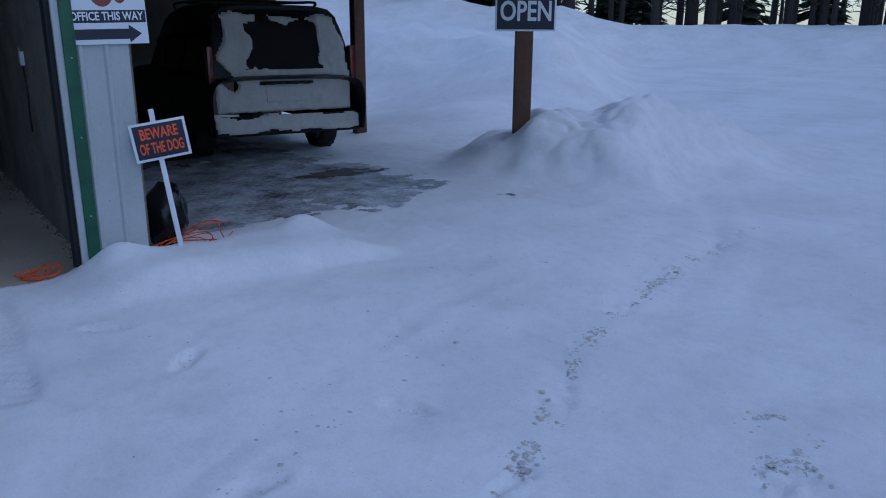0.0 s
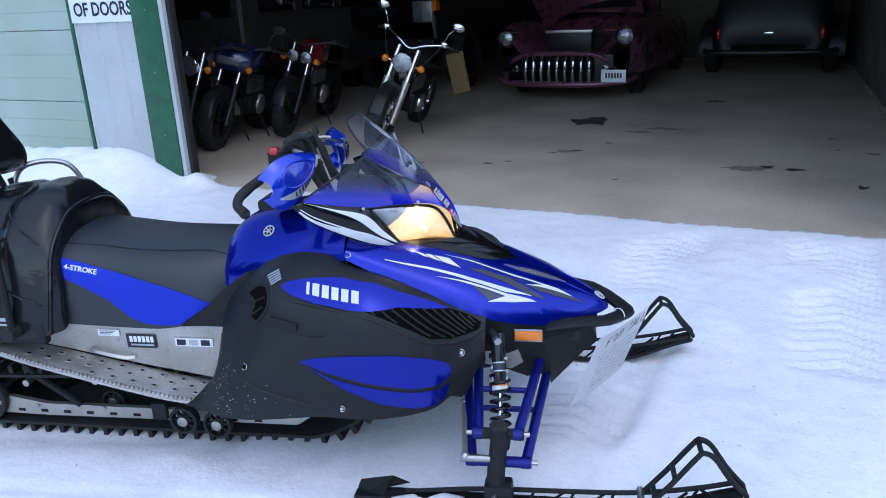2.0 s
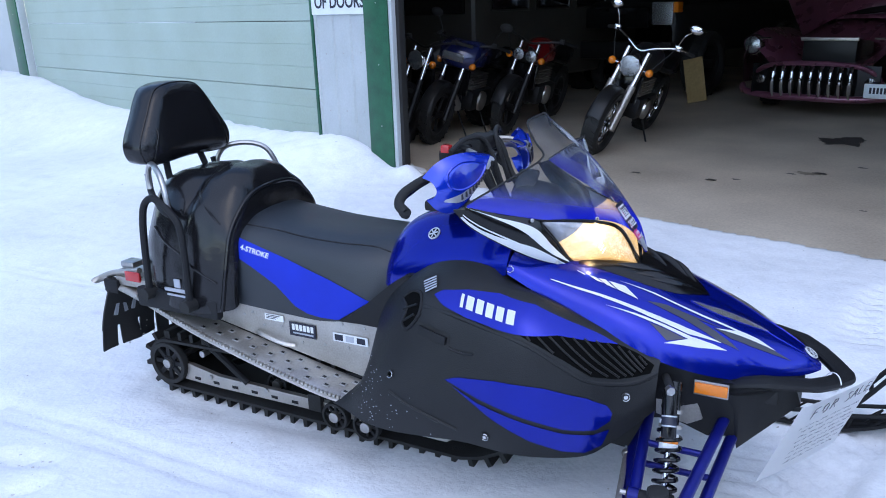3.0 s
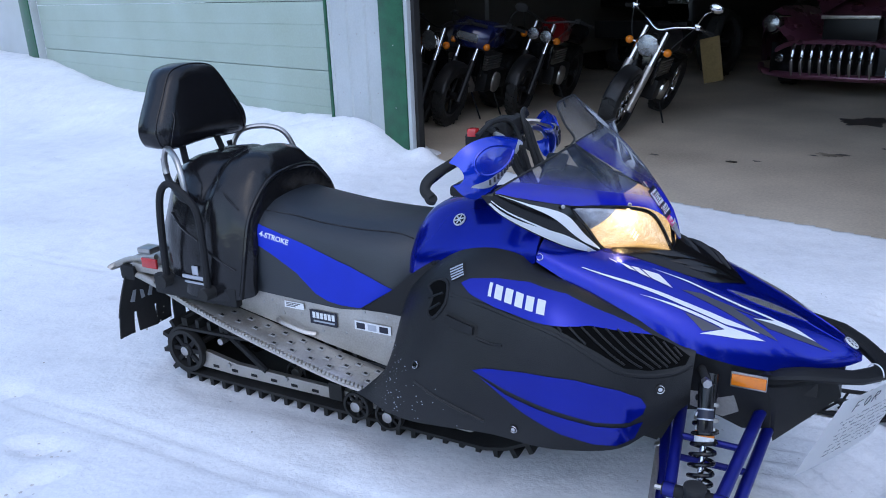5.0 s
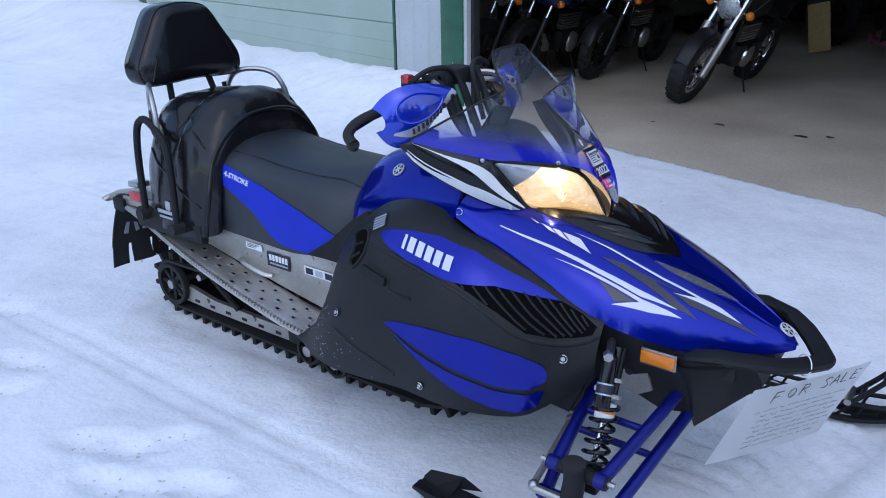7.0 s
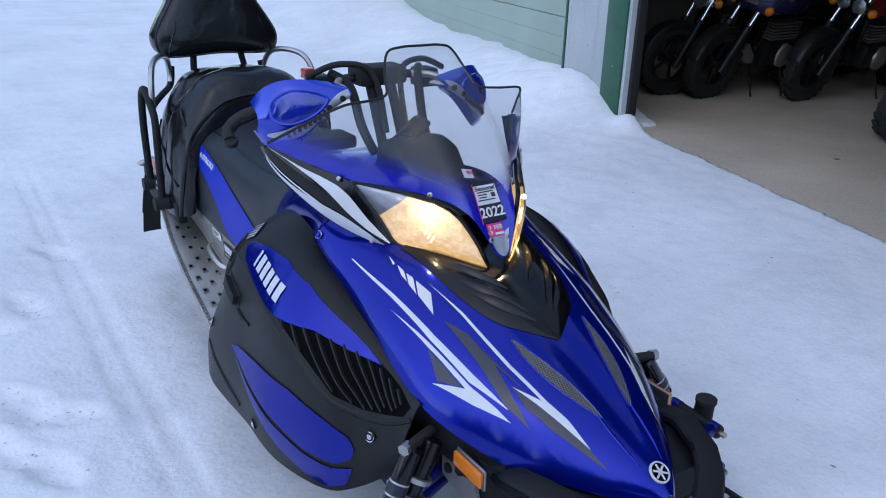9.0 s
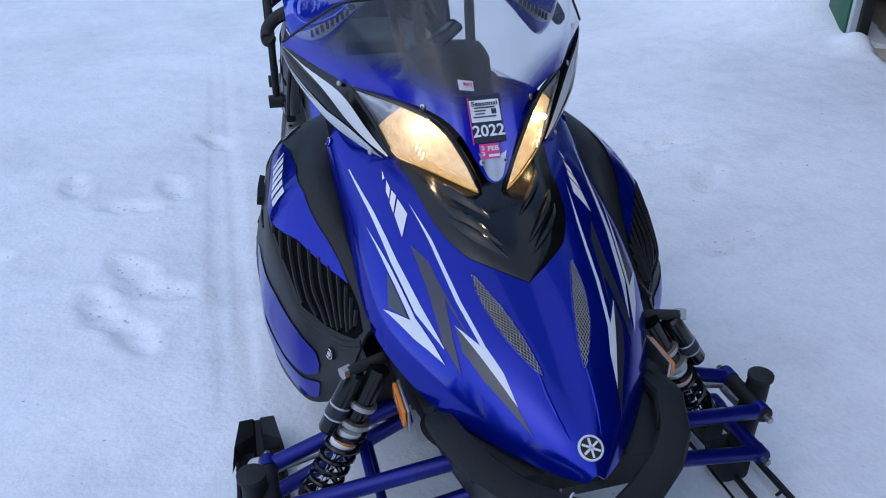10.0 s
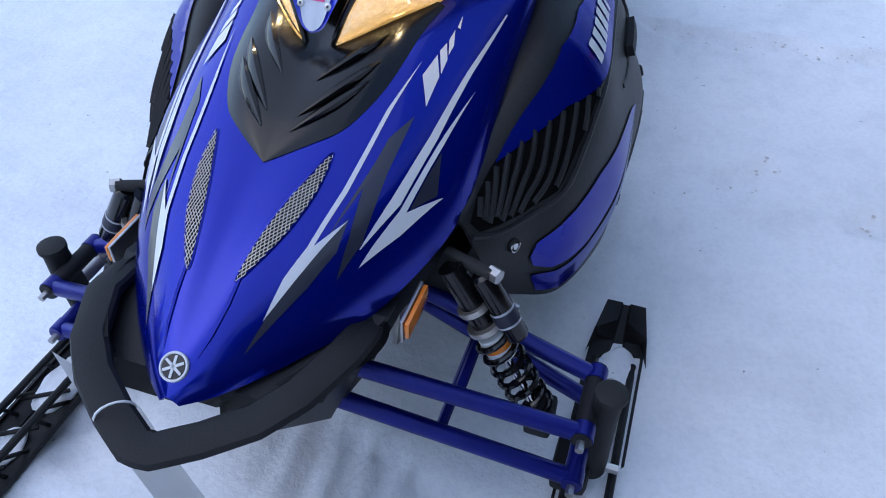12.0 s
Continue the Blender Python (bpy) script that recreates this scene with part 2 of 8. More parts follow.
def smooth(a, b, x):
    t = min(1.0, max(0.0, (x - a) / (b - a)))
    return t * t * (3 - 2 * t)


# the garage stands askew to the snowmobile: u along its front, w into it
G_ANG = radians(-16.3)
G_AT = Vector((-2.87, 3.37, 0))
G_U, G_V = Vector((math.cos(G_ANG), math.sin(G_ANG), 0)), Vector((-math.sin(G_ANG), math.cos(G_ANG), 0))
GM = pose(*G_AT, 0, 0, math.degrees(G_ANG))
FLOOR = 0.12


def gar(x, y):
    d = Vector((x, y, 0)) - G_AT
    return d.dot(G_U), d.dot(G_V)

# ---------------------------------------------------------------- snow
def mound(x, y, cx, cy, ru, rv, h, turn=0.0, p=2.0):
    c, s = math.cos(turn), math.sin(turn)
    a, b = ((x - cx) * c + (y - cy) * s) / ru, (-(x - cx) * s + (y - cy) * c) / rv
    return h * math.exp(-(abs(a) ** p + abs(b) ** p))


def along(x, y, line):
    """Distance from a bent line, the signed side and the way along it."""
    best, run = (9.0, 0.0), 0.0
    for (x0, y0), (x1, y1) in zip(line, line[1:]):
        dx, dy = x1 - x0, y1 - y0
        ln = math.hypot(dx, dy)
        s = max(0.0, min(ln, ((x - x0) * dx + (y - y0) * dy) / ln))
        d = math.hypot(x - x0 - dx * s / ln, y - y0 - dy * s / ln)
        if d < best[0]:
            best = (d, run + s)
        run += ln
    return best[0], best[1], run


def tread(x, y, line, half, pitch, depth):
    """Wheel track pressed into the snow with cross bars that fade in and out."""
    d, s, ln = along(x, y, line)
    if d > half * 1.4:
        return 0.0
    e = smooth(half * 1.3, half, d) * smooth(0, 0.15, s) * smooth(ln, ln - 0.3, s)
    bar = 0.5 + 0.5 * math.sin(6.2832 * (s + d * 0.5) / pitch)
    return -depth * e * (0.35 + 0.65 * bar) * smooth(-.35, .25, N(x * 2.1, y * 2.1, 8))


def broken(x, y, line, half, depth):
    """A faint track of crumbs and dints."""
    d, s, ln = along(x, y, line)
    if d > half * 1.6:
        return 0.0
    e = smooth(half * 1.5, half * .6, d) * smooth(-.2, .3, N(s * 2.2, 4.0, 1))
    return e * depth * (N(x * 17, y * 17, 2) * 1.1 + N(x * 33, y * 33, 6) * .8 - .25)


_r = random.Random(4)
FEET = [(-1.81 + _r.uniform(-.03, .03), .55 + .19 * i, 1.5 + _r.uniform(-.3, .3)) for i in range(6)]
FEET += [(-2.62, -.64, .5), (-1.33, -.93, .6), (-2.2, -1.25, .2), (-2.9, .4, 1.0), (-.95, .82, 2.5), (-.85, 1.2, 1.9)]
FEET += [(-1.10, -1.02, .35), (-1.18, -.84, 1.1), (-.92, -.90, .5), (-2.05, -.82, .3), (-1.9, -1.0, 1.2)]
FEET += [(_r.uniform(-3.4, -1.2), _r.uniform(-2.4, 2.2), _r.uniform(0, 3)) for _ in range(3)]
FEET += [(_r.uniform(.9, 3.0), _r.uniform(-1.2, 1.6), _r.uniform(0, 3)) for _ in range(4)]
TRACK_THIN = [(1.9, -2.0), (2.55, -1.69), (2.91, -1.58), (3.66, -1.28), (4.26, -1.10), (4.94, -1.01), (5.86, -.965), (7.48, -.90)]
TRACK_WIDE = [(3.85, -2.28), (3.2, -2.57), (2.4, -2.95)]
RUTS = [[(1.2, -.95), (1.64, -.77), (2.6, -.48), (3.7, -.22), (5.1, -.13), (8.0, -.2)], [(1.3, -1.15), (1.85, -.9), (3.05, -.59), (4.2, -.46), (7.0, -.45)], [(2.2, .35), (3.4, .75), (5.0, .95), (7.2, .85)]]


def snow_height(x, y):
    u, w = gar(x, y)
    # gentle rise to the garage floor
    z = 0.125 * smooth(-2.6, -0.1, w) * smooth(-9, -5, -abs(u - 3))
    z += 0.012 * N(x * 0.9, y * 0.9) + 0.010 * N(x * 2.7, y * 2.7, 3) + 0.005 * N(x * 8, y * 8, 7)
    # banks beside the door posts
    z += mound(u + .10 * N(u * 3, w * 3, 2), w + .07 * N(u * 4, w * 4, 8), 6.55, -0.24, 0.98, 0.36, 0.15, p=5.0) * (1 + .16 * N(u * 3.2, w * 3.2, 4))
    z += mound(u, w, 5.80, -0.12, 0.20, 0.18, 0.10) + mound(u, w, 7.15, -0.05, 0.22, 0.2, 0.10)
    z += mound(u, w, -0.35, -0.12, 0.42, 0.32, 0.12) + mound(u, w, 0.16, -0.06, 0.12, 0.12, 0.09)
    if u < 0.1:
        ridge = 0.23 + 0.04 * N(u * 1.3, 2) + 0.07 * abs(N(u * 3.1, w * 3.1, 6)) + 0.10 * smooth(-2.5, -6.5, u) + 0.35 * smooth(-5, -9, u)
        z += ridge * math.exp(-((w + 0.1) / (0.62 + 0.9 * smooth(-4, -9, u))) ** 2) * smooth(0.1, -0.9, u)
    # heaps by the signpost and ploughed banks along the yard
    z += mound(x + .16 * N(x * 2.4, y * 2.4, 1), y + .16 * N(x * 2.4, y * 2.4, 6), 8.75, 1.50, 1.15, 0.80, 0.58, 0.35, 4.2) * (1 + 0.24 * N(x * 1.6, y * 1.6, 5) + 0.16 * abs(N(x * 4, y * 4, 5)))
    z += mound(x, y, 10.6, 1.2, 1.6, 0.9, 0.62, 0.1) * (1 + 0.30 * N(x * 2.2, y * 2.2, 9) + 0.14 * N(x * 6, y * 6, 5))
    z += mound(x, y, 11.6, 5.6, 2.6, 1.9, 0.42, 0.7)
    z += mound(x, y, 8.15, 2.45, .85, .60, 0.40, 0.6, 3.0) * (1 + .25 * N(x * 3, y * 3, 3))
    far = smooth(12.5, 17.0, x + 0.18 * y) * smooth(.50, .66, (y + 3.2) / max(x - .39, .1))
    z += far * (1.35 + 0.5 * N(x * 0.32, y * 0.32, 2) + 0.32 * N(x * 1.0, y * 1.0, 4) + 0.30 * abs(N(x * 2.4, y * 2.4, 4)) + .14 * abs(N(x * 5, y * 5, 2))) * smooth(46, 30, x)
    d = math.hypot(x, y)
    z += .45 * smooth(14, 36, d) + 1.62 * smooth(36, 43, d + 2.5 * N(x * .15, y * .15, 3)) * (1 + .10 * N(x * .5, y * .5, 1) + .05 * abs(N(x * 1.7, y * 1.7, 3))) + 2.5 * smooth(80, 300, d)
    # carport floor rises a little
    z += 0.06 * smooth(6.3, 8.5, u) * smooth(-0.5, 2.0, w)
    # wheel tracks into the garage, foot and wheel tracks in the yard
    if -5 < w < 0.3 and 0 < u < 7:
        z += tread(u, w, [(3.98, -2.9), (4.08, -1.4), (4.06, 0.0)], 0.19, 0.085, 0.042) + tread(u, w, [(4.95, -1.7), (4.94, -.9), (4.90, 0.0)], 0.19, 0.085, 0.042)
    if x > 1.5 and y < 1.5:
        z += broken(x, y, TRACK_THIN, 0.085, 0.026) + broken(x, y, TRACK_WIDE, 0.13, 0.034)
        for line in RUTS:
            d, s, ln = along(x, y, line)
            z += (-.006 * math.exp(-(d / .06) ** 2) + .003 * math.exp(-((d - .13) / .05) ** 2)) * (.5 + N(x * 1.9, y * 1.9, 3)) * smooth(0, .5, s) * smooth(ln, ln - .8, s)
        z += .010 * N(x * 13, y * 13, 3) * mound(x, y, 4.6, .3, 1.9, .9, 1.0)
    # ruts of wheels that turned in the yard
    for r, d in ((7.9, .016), (8.3, .012)):
        q = math.hypot(x - 4.0, y - 6.6) - r
        z -= d * math.exp(-(q / 0.10) ** 2) * smooth(4.2, 5.4, x) * smooth(12, 9, x)
    # trodden footprints round the machine
    for fx, fy, fa in FEET:
        if abs(x - fx) < .3 and abs(y - fy) < .3:
            a = (x - fx) * math.cos(fa) + (y - fy) * math.sin(fa)
            b = -(x - fx) * math.sin(fa) + (y - fy) * math.cos(fa)
            e = (a / .14) ** 2 + (b / .055) ** 2
            z += -.022 * math.exp(-e ** 3) * (1 + .5 * math.sin(a * 160)) + .008 * math.exp(-((e - 1.6) / .45) ** 2) * (1 + .6 * N(x * 25, y * 25, 3))
    for yy, k in ((.575, .017), (.64, .014), (-.565, .018), (-.63, .014)):
        z -= k * math.exp(-((y - yy - .03 * N(x * .7, yy, 2)) / 0.017) ** 2) * smooth(-0.3, -0.7, x) * smooth(-5, -3, x)
    # the track sits in a trough with a broken edge
    z -= (.026 + .010 * N(x * 7, y * 7, 4)) * smooth(.36, .20, abs(y) + .035 * N(x * 5, y * 5, 2) + .02 * N(x * 14, y * 14, 2)) * smooth(-2.2, -2.08, x) * smooth(-.78, -.95, x)
    # trampled patch in front of the skis
    z += (0.006 * N(x * 9, y * 9, 1) + .006 * N(x * 19, y * 19, 4) + .005 * abs(N(x * 31, y * 31, 2))) * (mound(x, y, 0.9, 0.5, 0.9, 1.1, 1.0) + .55 * mound(x, y, -.9, -.95, 1.5, .55, 1.0))
    if 0.12 < u < 5.7 and w > 0.02:
        z = -0.05
    if u < 6.1 and w > 0.25:
        z = -0.05
    return z


def axis_steps(a, b, fine, end):
    out = list(np.arange(a, b, fine))
    s, p = fine, b
    while p < end:
        out.append(p)
        s *= 1.065
        p += s
    s, p = fine, a
    while p > -end:
        s *= 1.065
        p -= s
        out.insert(0, p)
    return out


def snow_material():
    """Packed snow: pale with greyer trodden patches, grains, lumps and specks of dirt."""
    m = bpy.data.materials.new("snow")
    m.use_nodes = True
    t = m.node_tree
    b = t.nodes["Principled BSDF"]
    tc = t.nodes.new("ShaderNodeTexCoord")

    def tex(scale, detail=6, rough=0.6):
        n = t.nodes.new("ShaderNodeTexNoise")
        n.inputs["Scale"].default_value, n.inputs["Detail"].default_value, n.inputs["Roughness"].default_value = scale, detail, rough
        t.links.new(tc.outputs["Object"], n.inputs["Vector"])
        return n

    def ramp(src, a, b_, c0, c1):
        r = t.nodes.new("ShaderNodeValToRGB")
        r.color_ramp.elements[0].position, r.color_ramp.elements[1].position = a, b_
        r.color_ramp.elements[0].color, r.color_ramp.elements[1].color = (*c0, 1), (*c1, 1)
        t.links.new(src.outputs["Fac"], r.inputs["Fac"])
        return r

    def times(a, b_):
        x = t.nodes.new("ShaderNodeMix")
        x.data_type, x.blend_type = "RGBA", "MULTIPLY"
        x.inputs["Factor"].default_value = 1.0
        t.links.new(a.outputs[0] if a.bl_idname != "ShaderNodeMix" else a.outputs[2], x.inputs[6])
        t.links.new(b_.outputs[0], x.inputs[7])
        return x
    broad = ramp(tex(0.55, 7, .65), .38, .60, (.78, .79, .81), (.88, .89, .91))
    patch_ = ramp(tex(2.3, 6, .7), .30, .50, (.91, .915, .922), (1, 1, 1))
    lumps = ramp(tex(11, 5, .7), .33, .52, (.945, .948, .953), (1, 1, 1))
    grain = ramp(tex(75, 3, .6), .34, .56, (.945, .947, .95), (1, 1, 1))
    speck = ramp(tex(34, 3, .5), .23, .27, (.45, .42, .38), (1, 1, 1))
    col = times(times(times(times(broad, patch_), lumps), grain), speck)
    t.links.new(col.outputs[2], b.inputs["Base Color"])
    b.inputs["Roughness"].default_value = 0.7
    b.inputs["Specular IOR Level"].default_value = 0.25
    last = None
    for scale, dist, power in ((4.3, .02, .16), (17, .012, .34), (60, .0040, .62), (210, .0014, .60)):
        n = tex(scale, 3, .5)
        bp = t.nodes.new("ShaderNodeBump")
        bp.inputs["Strength"].default_value, bp.inputs["Distance"].default_value = power, dist
        t.links.new(n.outputs["Fac"], bp.inputs["Height"])
        if last:
            t.links.new(last.outputs["Normal"], bp.inputs["Normal"])
        last = bp
    t.links.new(last.outputs["Normal"], b.inputs["Normal"])
    return m


M_snow = snow_material()


def build_snow():
    xs, ys = axis_steps(-4.2, 9.2, 0.028, 420), axis_steps(-3.3, 3.6, 0.028, 420)
    vs = [(x, y, snow_height(x, y)) for y in ys for x in xs]
    w = len(xs)
    fs = [(j * w + i, j * w + i + 1, (j + 1) * w + i + 1, (j + 1) * w + i) for j in range(len(ys) - 1) for i in range(w - 1)]
    me = bpy.data.meshes.new("ground")
    me.from_pydata(vs, [], fs)
    me.polygons.foreach_set("use_smooth", [True] * len(fs))
    me.materials.append(M_snow)
    return tagged(new("ground", me), "packed snow yard with ploughed banks and tracks", "snow", kind="structure")


build_snow()

# ---------------------------------------------------------------- garage
def gpart(name, bm, material, parent=None, label="", **k):
    bmesh.ops.transform(bm, matrix=GM, verts=bm.verts)
    return part(name, bm, material, parent, label, **k)


def structure(ob, label, category="wall"):
    return tagged(ob, label, category, kind="structure")


DEEP, TALL, WIDE = 11.0, 3.9, 5.66
bm = box(bmesh.new(), -3.2, WIDE + 0.02, -0.02, DEEP, -0.1, FLOOR)
structure(gpart("floor", bm, M_concrete, smooth=False), "stained grey concrete garage floor", "floor")
bm = prism(bmesh.new(), [(WIDE + .03, .16), (WIDE + .42, .16), (WIDE + .42, DEEP), (WIDE - .56, DEEP)], 2, -0.1, TALL)
structure(gpart("wall_east", bm, M_block, smooth=False), "grey rendered block garage side wall")
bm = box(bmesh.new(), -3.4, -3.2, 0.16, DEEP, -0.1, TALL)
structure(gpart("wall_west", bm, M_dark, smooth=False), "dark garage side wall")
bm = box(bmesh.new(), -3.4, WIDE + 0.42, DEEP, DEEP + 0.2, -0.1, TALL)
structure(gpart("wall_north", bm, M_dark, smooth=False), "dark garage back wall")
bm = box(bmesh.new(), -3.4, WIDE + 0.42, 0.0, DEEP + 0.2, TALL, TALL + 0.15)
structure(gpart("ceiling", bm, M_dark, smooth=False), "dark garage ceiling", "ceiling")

# front wall: header, piers, trims and the closed bay
bm = box(bmesh.new(), -9.6, 6.06, 0.0, 0.14, 3.55, 4.6)
structure(gpart("wall_south", bm, M_panel, smooth=False), "white steel siding over the garage doors")
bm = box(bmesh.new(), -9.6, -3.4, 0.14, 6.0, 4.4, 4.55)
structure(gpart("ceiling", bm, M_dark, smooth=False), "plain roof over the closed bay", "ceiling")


bm = box(bmesh.new(), -11.5, -8.42, -.03, .14, -.1, 3.55)
structure(gpart("wall_west_end", bm, M_panel, smooth=False), "white steel siding past the last door")


def ribbed(name, u0, u1, n, label):
    """A pier clad with ribbed steel sheet, with screws."""
    bm = bmesh.new()
    pts = []
    for i in range(n):
        a = u0 + (u1 - u0) * i / n
        b = u0 + (u1 - u0) * (i + 1) / n
        pts += [(a, -.052), (a + .014, -.066), (a + .030, -.066), (a + .044, -.052)]
    pts.append((u1, -.052))
    poly = pts + [(u1, 0.13), (u0, 0.13)]
    prism(bm, [(p[0], min(p[1], .05) if u0 < 0 else p[1]) for p in poly], 2, -0.1, 3.55)
    ob = structure(gpart(name, bm, M_panel, angle=10), label)
    for i in range(n):
        for z in (.62, 1.12, 1.62):
            bm = bmesh.new()
            lathe(bm, [(0, .007), (.004, .006), (.005, 0)], (u0 + (u1 - u0) * (i + .62) / n, -.052, z + .01 * i), (0, -1, 0), 8)
            gpart("screw", bm, M_steel, ob)
    return ob


ribbed("wall_pier_west", -.97, -.27, 3, "white ribbed steel cladding between the doors")
ribbed("wall_pier_east", 5.715, 6.025, 2, "white ribbed steel cladding at the corner")
for k, (u0, u1) in enumerate(((-.27, .02), (5.64, 5.715), (-8.42, -8.05))):
    bm = box(bmesh.new(), u0, u1, -.082, .03 if u0 < 1 else .10, -.1, 3.55, .006)
    tr = structure(gpart("trim", bm, M_green), "dark green door jamb board with nails", "trim")
    for z in (.24, .54, 1.05, 1.54):
        bm = bmesh.new()
        lathe(bm, [(0, .006), (.003, .005), (.003, 0)], ((u0 + u1) / 2 + .05 * (u1 - u0), -.082, z), (0, -1, 0), 8)
        gpart("nail", bm, M_steel, tr)
for u0, u1, name, m in ((.02, .062, "trim", M_panel), (5.597, 5.64, "trim", M_panel), (-8.05, -8.0, "trim", M_panel), (-1.005, -.97, "trim", M_green)):
    bm = box(bmesh.new(), u0, u1, -.07, .03 if u0 < 1 else .10, -.1, 3.55, .004)
    structure(gpart(name, bm, m), "narrow door edge strip", "trim")
for u0, u1 in ((.062, .100), (5.565, 5.597)):
    bm = box(bmesh.new(), u0, u1, -.03, .035 if u0 < 1 else .16, -.1, 3.55, .004)
    structure(gpart("door_seal", bm, M_rubber), "black rubber door seal", "trim")
bm = box(bmesh.new(), WIDE - .035, WIDE, .16, .62, .55, 3.55, .006)
structure(gpart("wall_niche", bm, M_block), "grey rendered pier inside the doorway")
# the closed sectional door, each section a plank-embossed panel
door = structure(new("door_1"), "closed pale green sectional garage door with dirt streaks", "door")
zc = [-.15, .28, .78, 1.40, 2.02, 2.64, 3.1, 3.56]
for a, b in zip(zc, zc[1:]):
    bm = bmesh.new()
    prof = [(0.115, a + .003), (.035, a + .003), (.03, a + .012)]
    n = max(1, int((b - a) / .155))
    for k in range(1, n):
        z = a + (b - a) * k / n
        prof += [(.030, z - .005), (.034, z), (.030, z + .005)]
    prof += [(.03, b - .012), (.035, b - .003), (0.115, b - .003)]
    prism(bm, prof, 0, -7.995, -1.005)
    gpart("door_section", bm, M_door, door, angle=10)
# inside the garage: outlets on the side wall and a joint of the floor
for v, z in ((2.0, 1.42), (5.0, 1.42)):
    wu = WIDE + .03 - .0545 * (v - .16)
    bm = box(bmesh.new(), wu - .03, wu + .004, v - .035, v + .035, z, z + .115, .006)
    o = tagged(gpart("wall_socket", bm, M_sign_white), "white electrical socket box on the block wall", "socket", "sockets on the garage wall")
    bm = box(bmesh.new(), wu - .034, wu - .03, v - .02, v + .02, z + .03, z + .085)
    gpart("cover", bm, M_silver, o, smooth=False)
wu = WIDE + .03 - .0545 * 1.84
bm = tube(bmesh.new(), curve([(wu - .012, 2.06, 1.50), (wu - .010, 2.25, 1.56), (wu - .012, 2.55, 1.54), (wu - .024, 2.95, 1.57)], 5), .004, 6)
tagged(gpart("wall_cable", bm, M_sign_white), "thin pale cable clipped to the block wall", "cable")
bm = tube(bmesh.new(), curve([(wu - .015, 1.99, 1.42), (wu - .006, 1.97, 1.22), (wu - .010, 2.02, 1.00), (wu - .012, 1.95, .88)], 5), .006, 6)
tagged(gpart("wall_cable", bm, M_rubber), "black cable hanging from the wall socket", "cable")
# oil stains: thin dark films on the concrete
M_oil = mat("oil_stain", (0.05, 0.042, 0.034), 0.5, 0, 0.4, 14, 60, 0.05)
M_stain = mat("old_stain", (0.24, 0.20, 0.15), 0.7, 0, 0.3, 9, 60, 0.05)


def stain(u, v, a, b, m, seed):
    bm = bmesh.new()
    vs = []
    for i in range(44):
        t = 6.2832 * i / 44
        r = 1 + .75 * N(math.cos(t) * 1.6 + seed, math.sin(t) * 1.6, seed) + .35 * N(math.cos(t) * 5 + seed, math.sin(t) * 5, seed)
        vs.append(bm.verts.new((u + a * r * math.cos(t), v + b * r * math.sin(t), FLOOR + .0042)))
    bm.faces.new(vs)
    return tagged(gpart("floor_stain", bm, m, smooth=False), "dark oil stain soaked into the concrete floor", "stain", "stains on the garage floor")


for k, (u, v, a, b, m) in enumerate(((2.53, 3.58, .22, .20, M_oil), (4.25, 1.63, .13, .08, M_stain), (4.44, 1.72, .06, .04, M_oil), (4.64, 1.66, .07, .035, M_oil), (2.71, 1.95, .10, .05, M_stain), (3.17, 3.03, .10, .06, M_stain), (3.6, 5.2, .12, .09, M_oil), (2.2, 1.3, .05, .03, M_oil), (2.35, 1.42, .03, .02, M_oil), (3.4, 1.0, .025, .015, M_oil), (4.9, 3.0, .04, .03, M_oil), (1.6, 1.2, .04, .02, M_oil), (3.0, 2.4, .03, .02, M_oil), (5.1, 1.2, .03, .05, M_oil), (1.2, .9, .02, .02, M_oil), (3.38, 3.24, .13, .08, M_stain), (2.62, 1.86, .04, .02, M_oil), (2.80, 2.0, .05, .03, M_oil), (5.22, 2.39, .05, .025, M_oil), (4.95, 2.5, .03, .02, M_oil))):
    stain(u, v, a, b, m, k * 1.7)
# grit along the foot of the block wall
bm = bmesh.new()
for k in range(220):
    v = random.uniform(.3, 7)
    bmesh.ops.create_icosphere(bm, subdivisions=1, radius=random.uniform(.004, .018), matrix=Matrix.Translation((WIDE + .03 - .0545 * (v - .16) - abs(random.gauss(0, .05)), v, FLOOR + .004)))
tagged(gpart("grit", bm, M_stain), "loose grit along the foot of the wall", "grit", kind="stuff")

# ---------------------------------------------------------------- snowmobile
from mathutils.bvhtree import BVHTree

sled = thing("snowmobile", "blue and black touring snowmobile with passenger backrest parked on snow", "snowmobile")


def both(rows):
    """Half rows (from the middle outwards) to whole rows."""
    return [[Vector((p[0], -p[1], p[2])) for p in reversed(r[1:])] + [Vector(p) for p in r] for r in rows]


def sec(x, *yz):
    return [(x, y, z) for y, z in yz]


def flip(rows, s):
    return [[(x, y * s, z) for x, y, z in r] for r in rows]


def V3(p, s=1):
    return Vector((p[0], p[1] * s, p[2]))


def shell(bm, rows, thick):
    """A skin with some thickness on its inner side."""
    fs = list(bm.faces)
    loft(bm, rows)
    bmesh.ops.recalc_face_normals(bm, faces=bm.faces)
    bmesh.ops.solidify(bm, geom=[f for f in bm.faces if f not in fs], thickness=thick)
    return bm


def tree_of(*obs):
    vs, fs = [], []
    for ob in obs:
        k = len(vs)
        vs += [v.co.copy() for v in ob.data.vertices]
        fs += [[k + i for i in p.vertices] for p in ob.data.polygons]
    return BVHTree.FromPolygons(vs, fs)


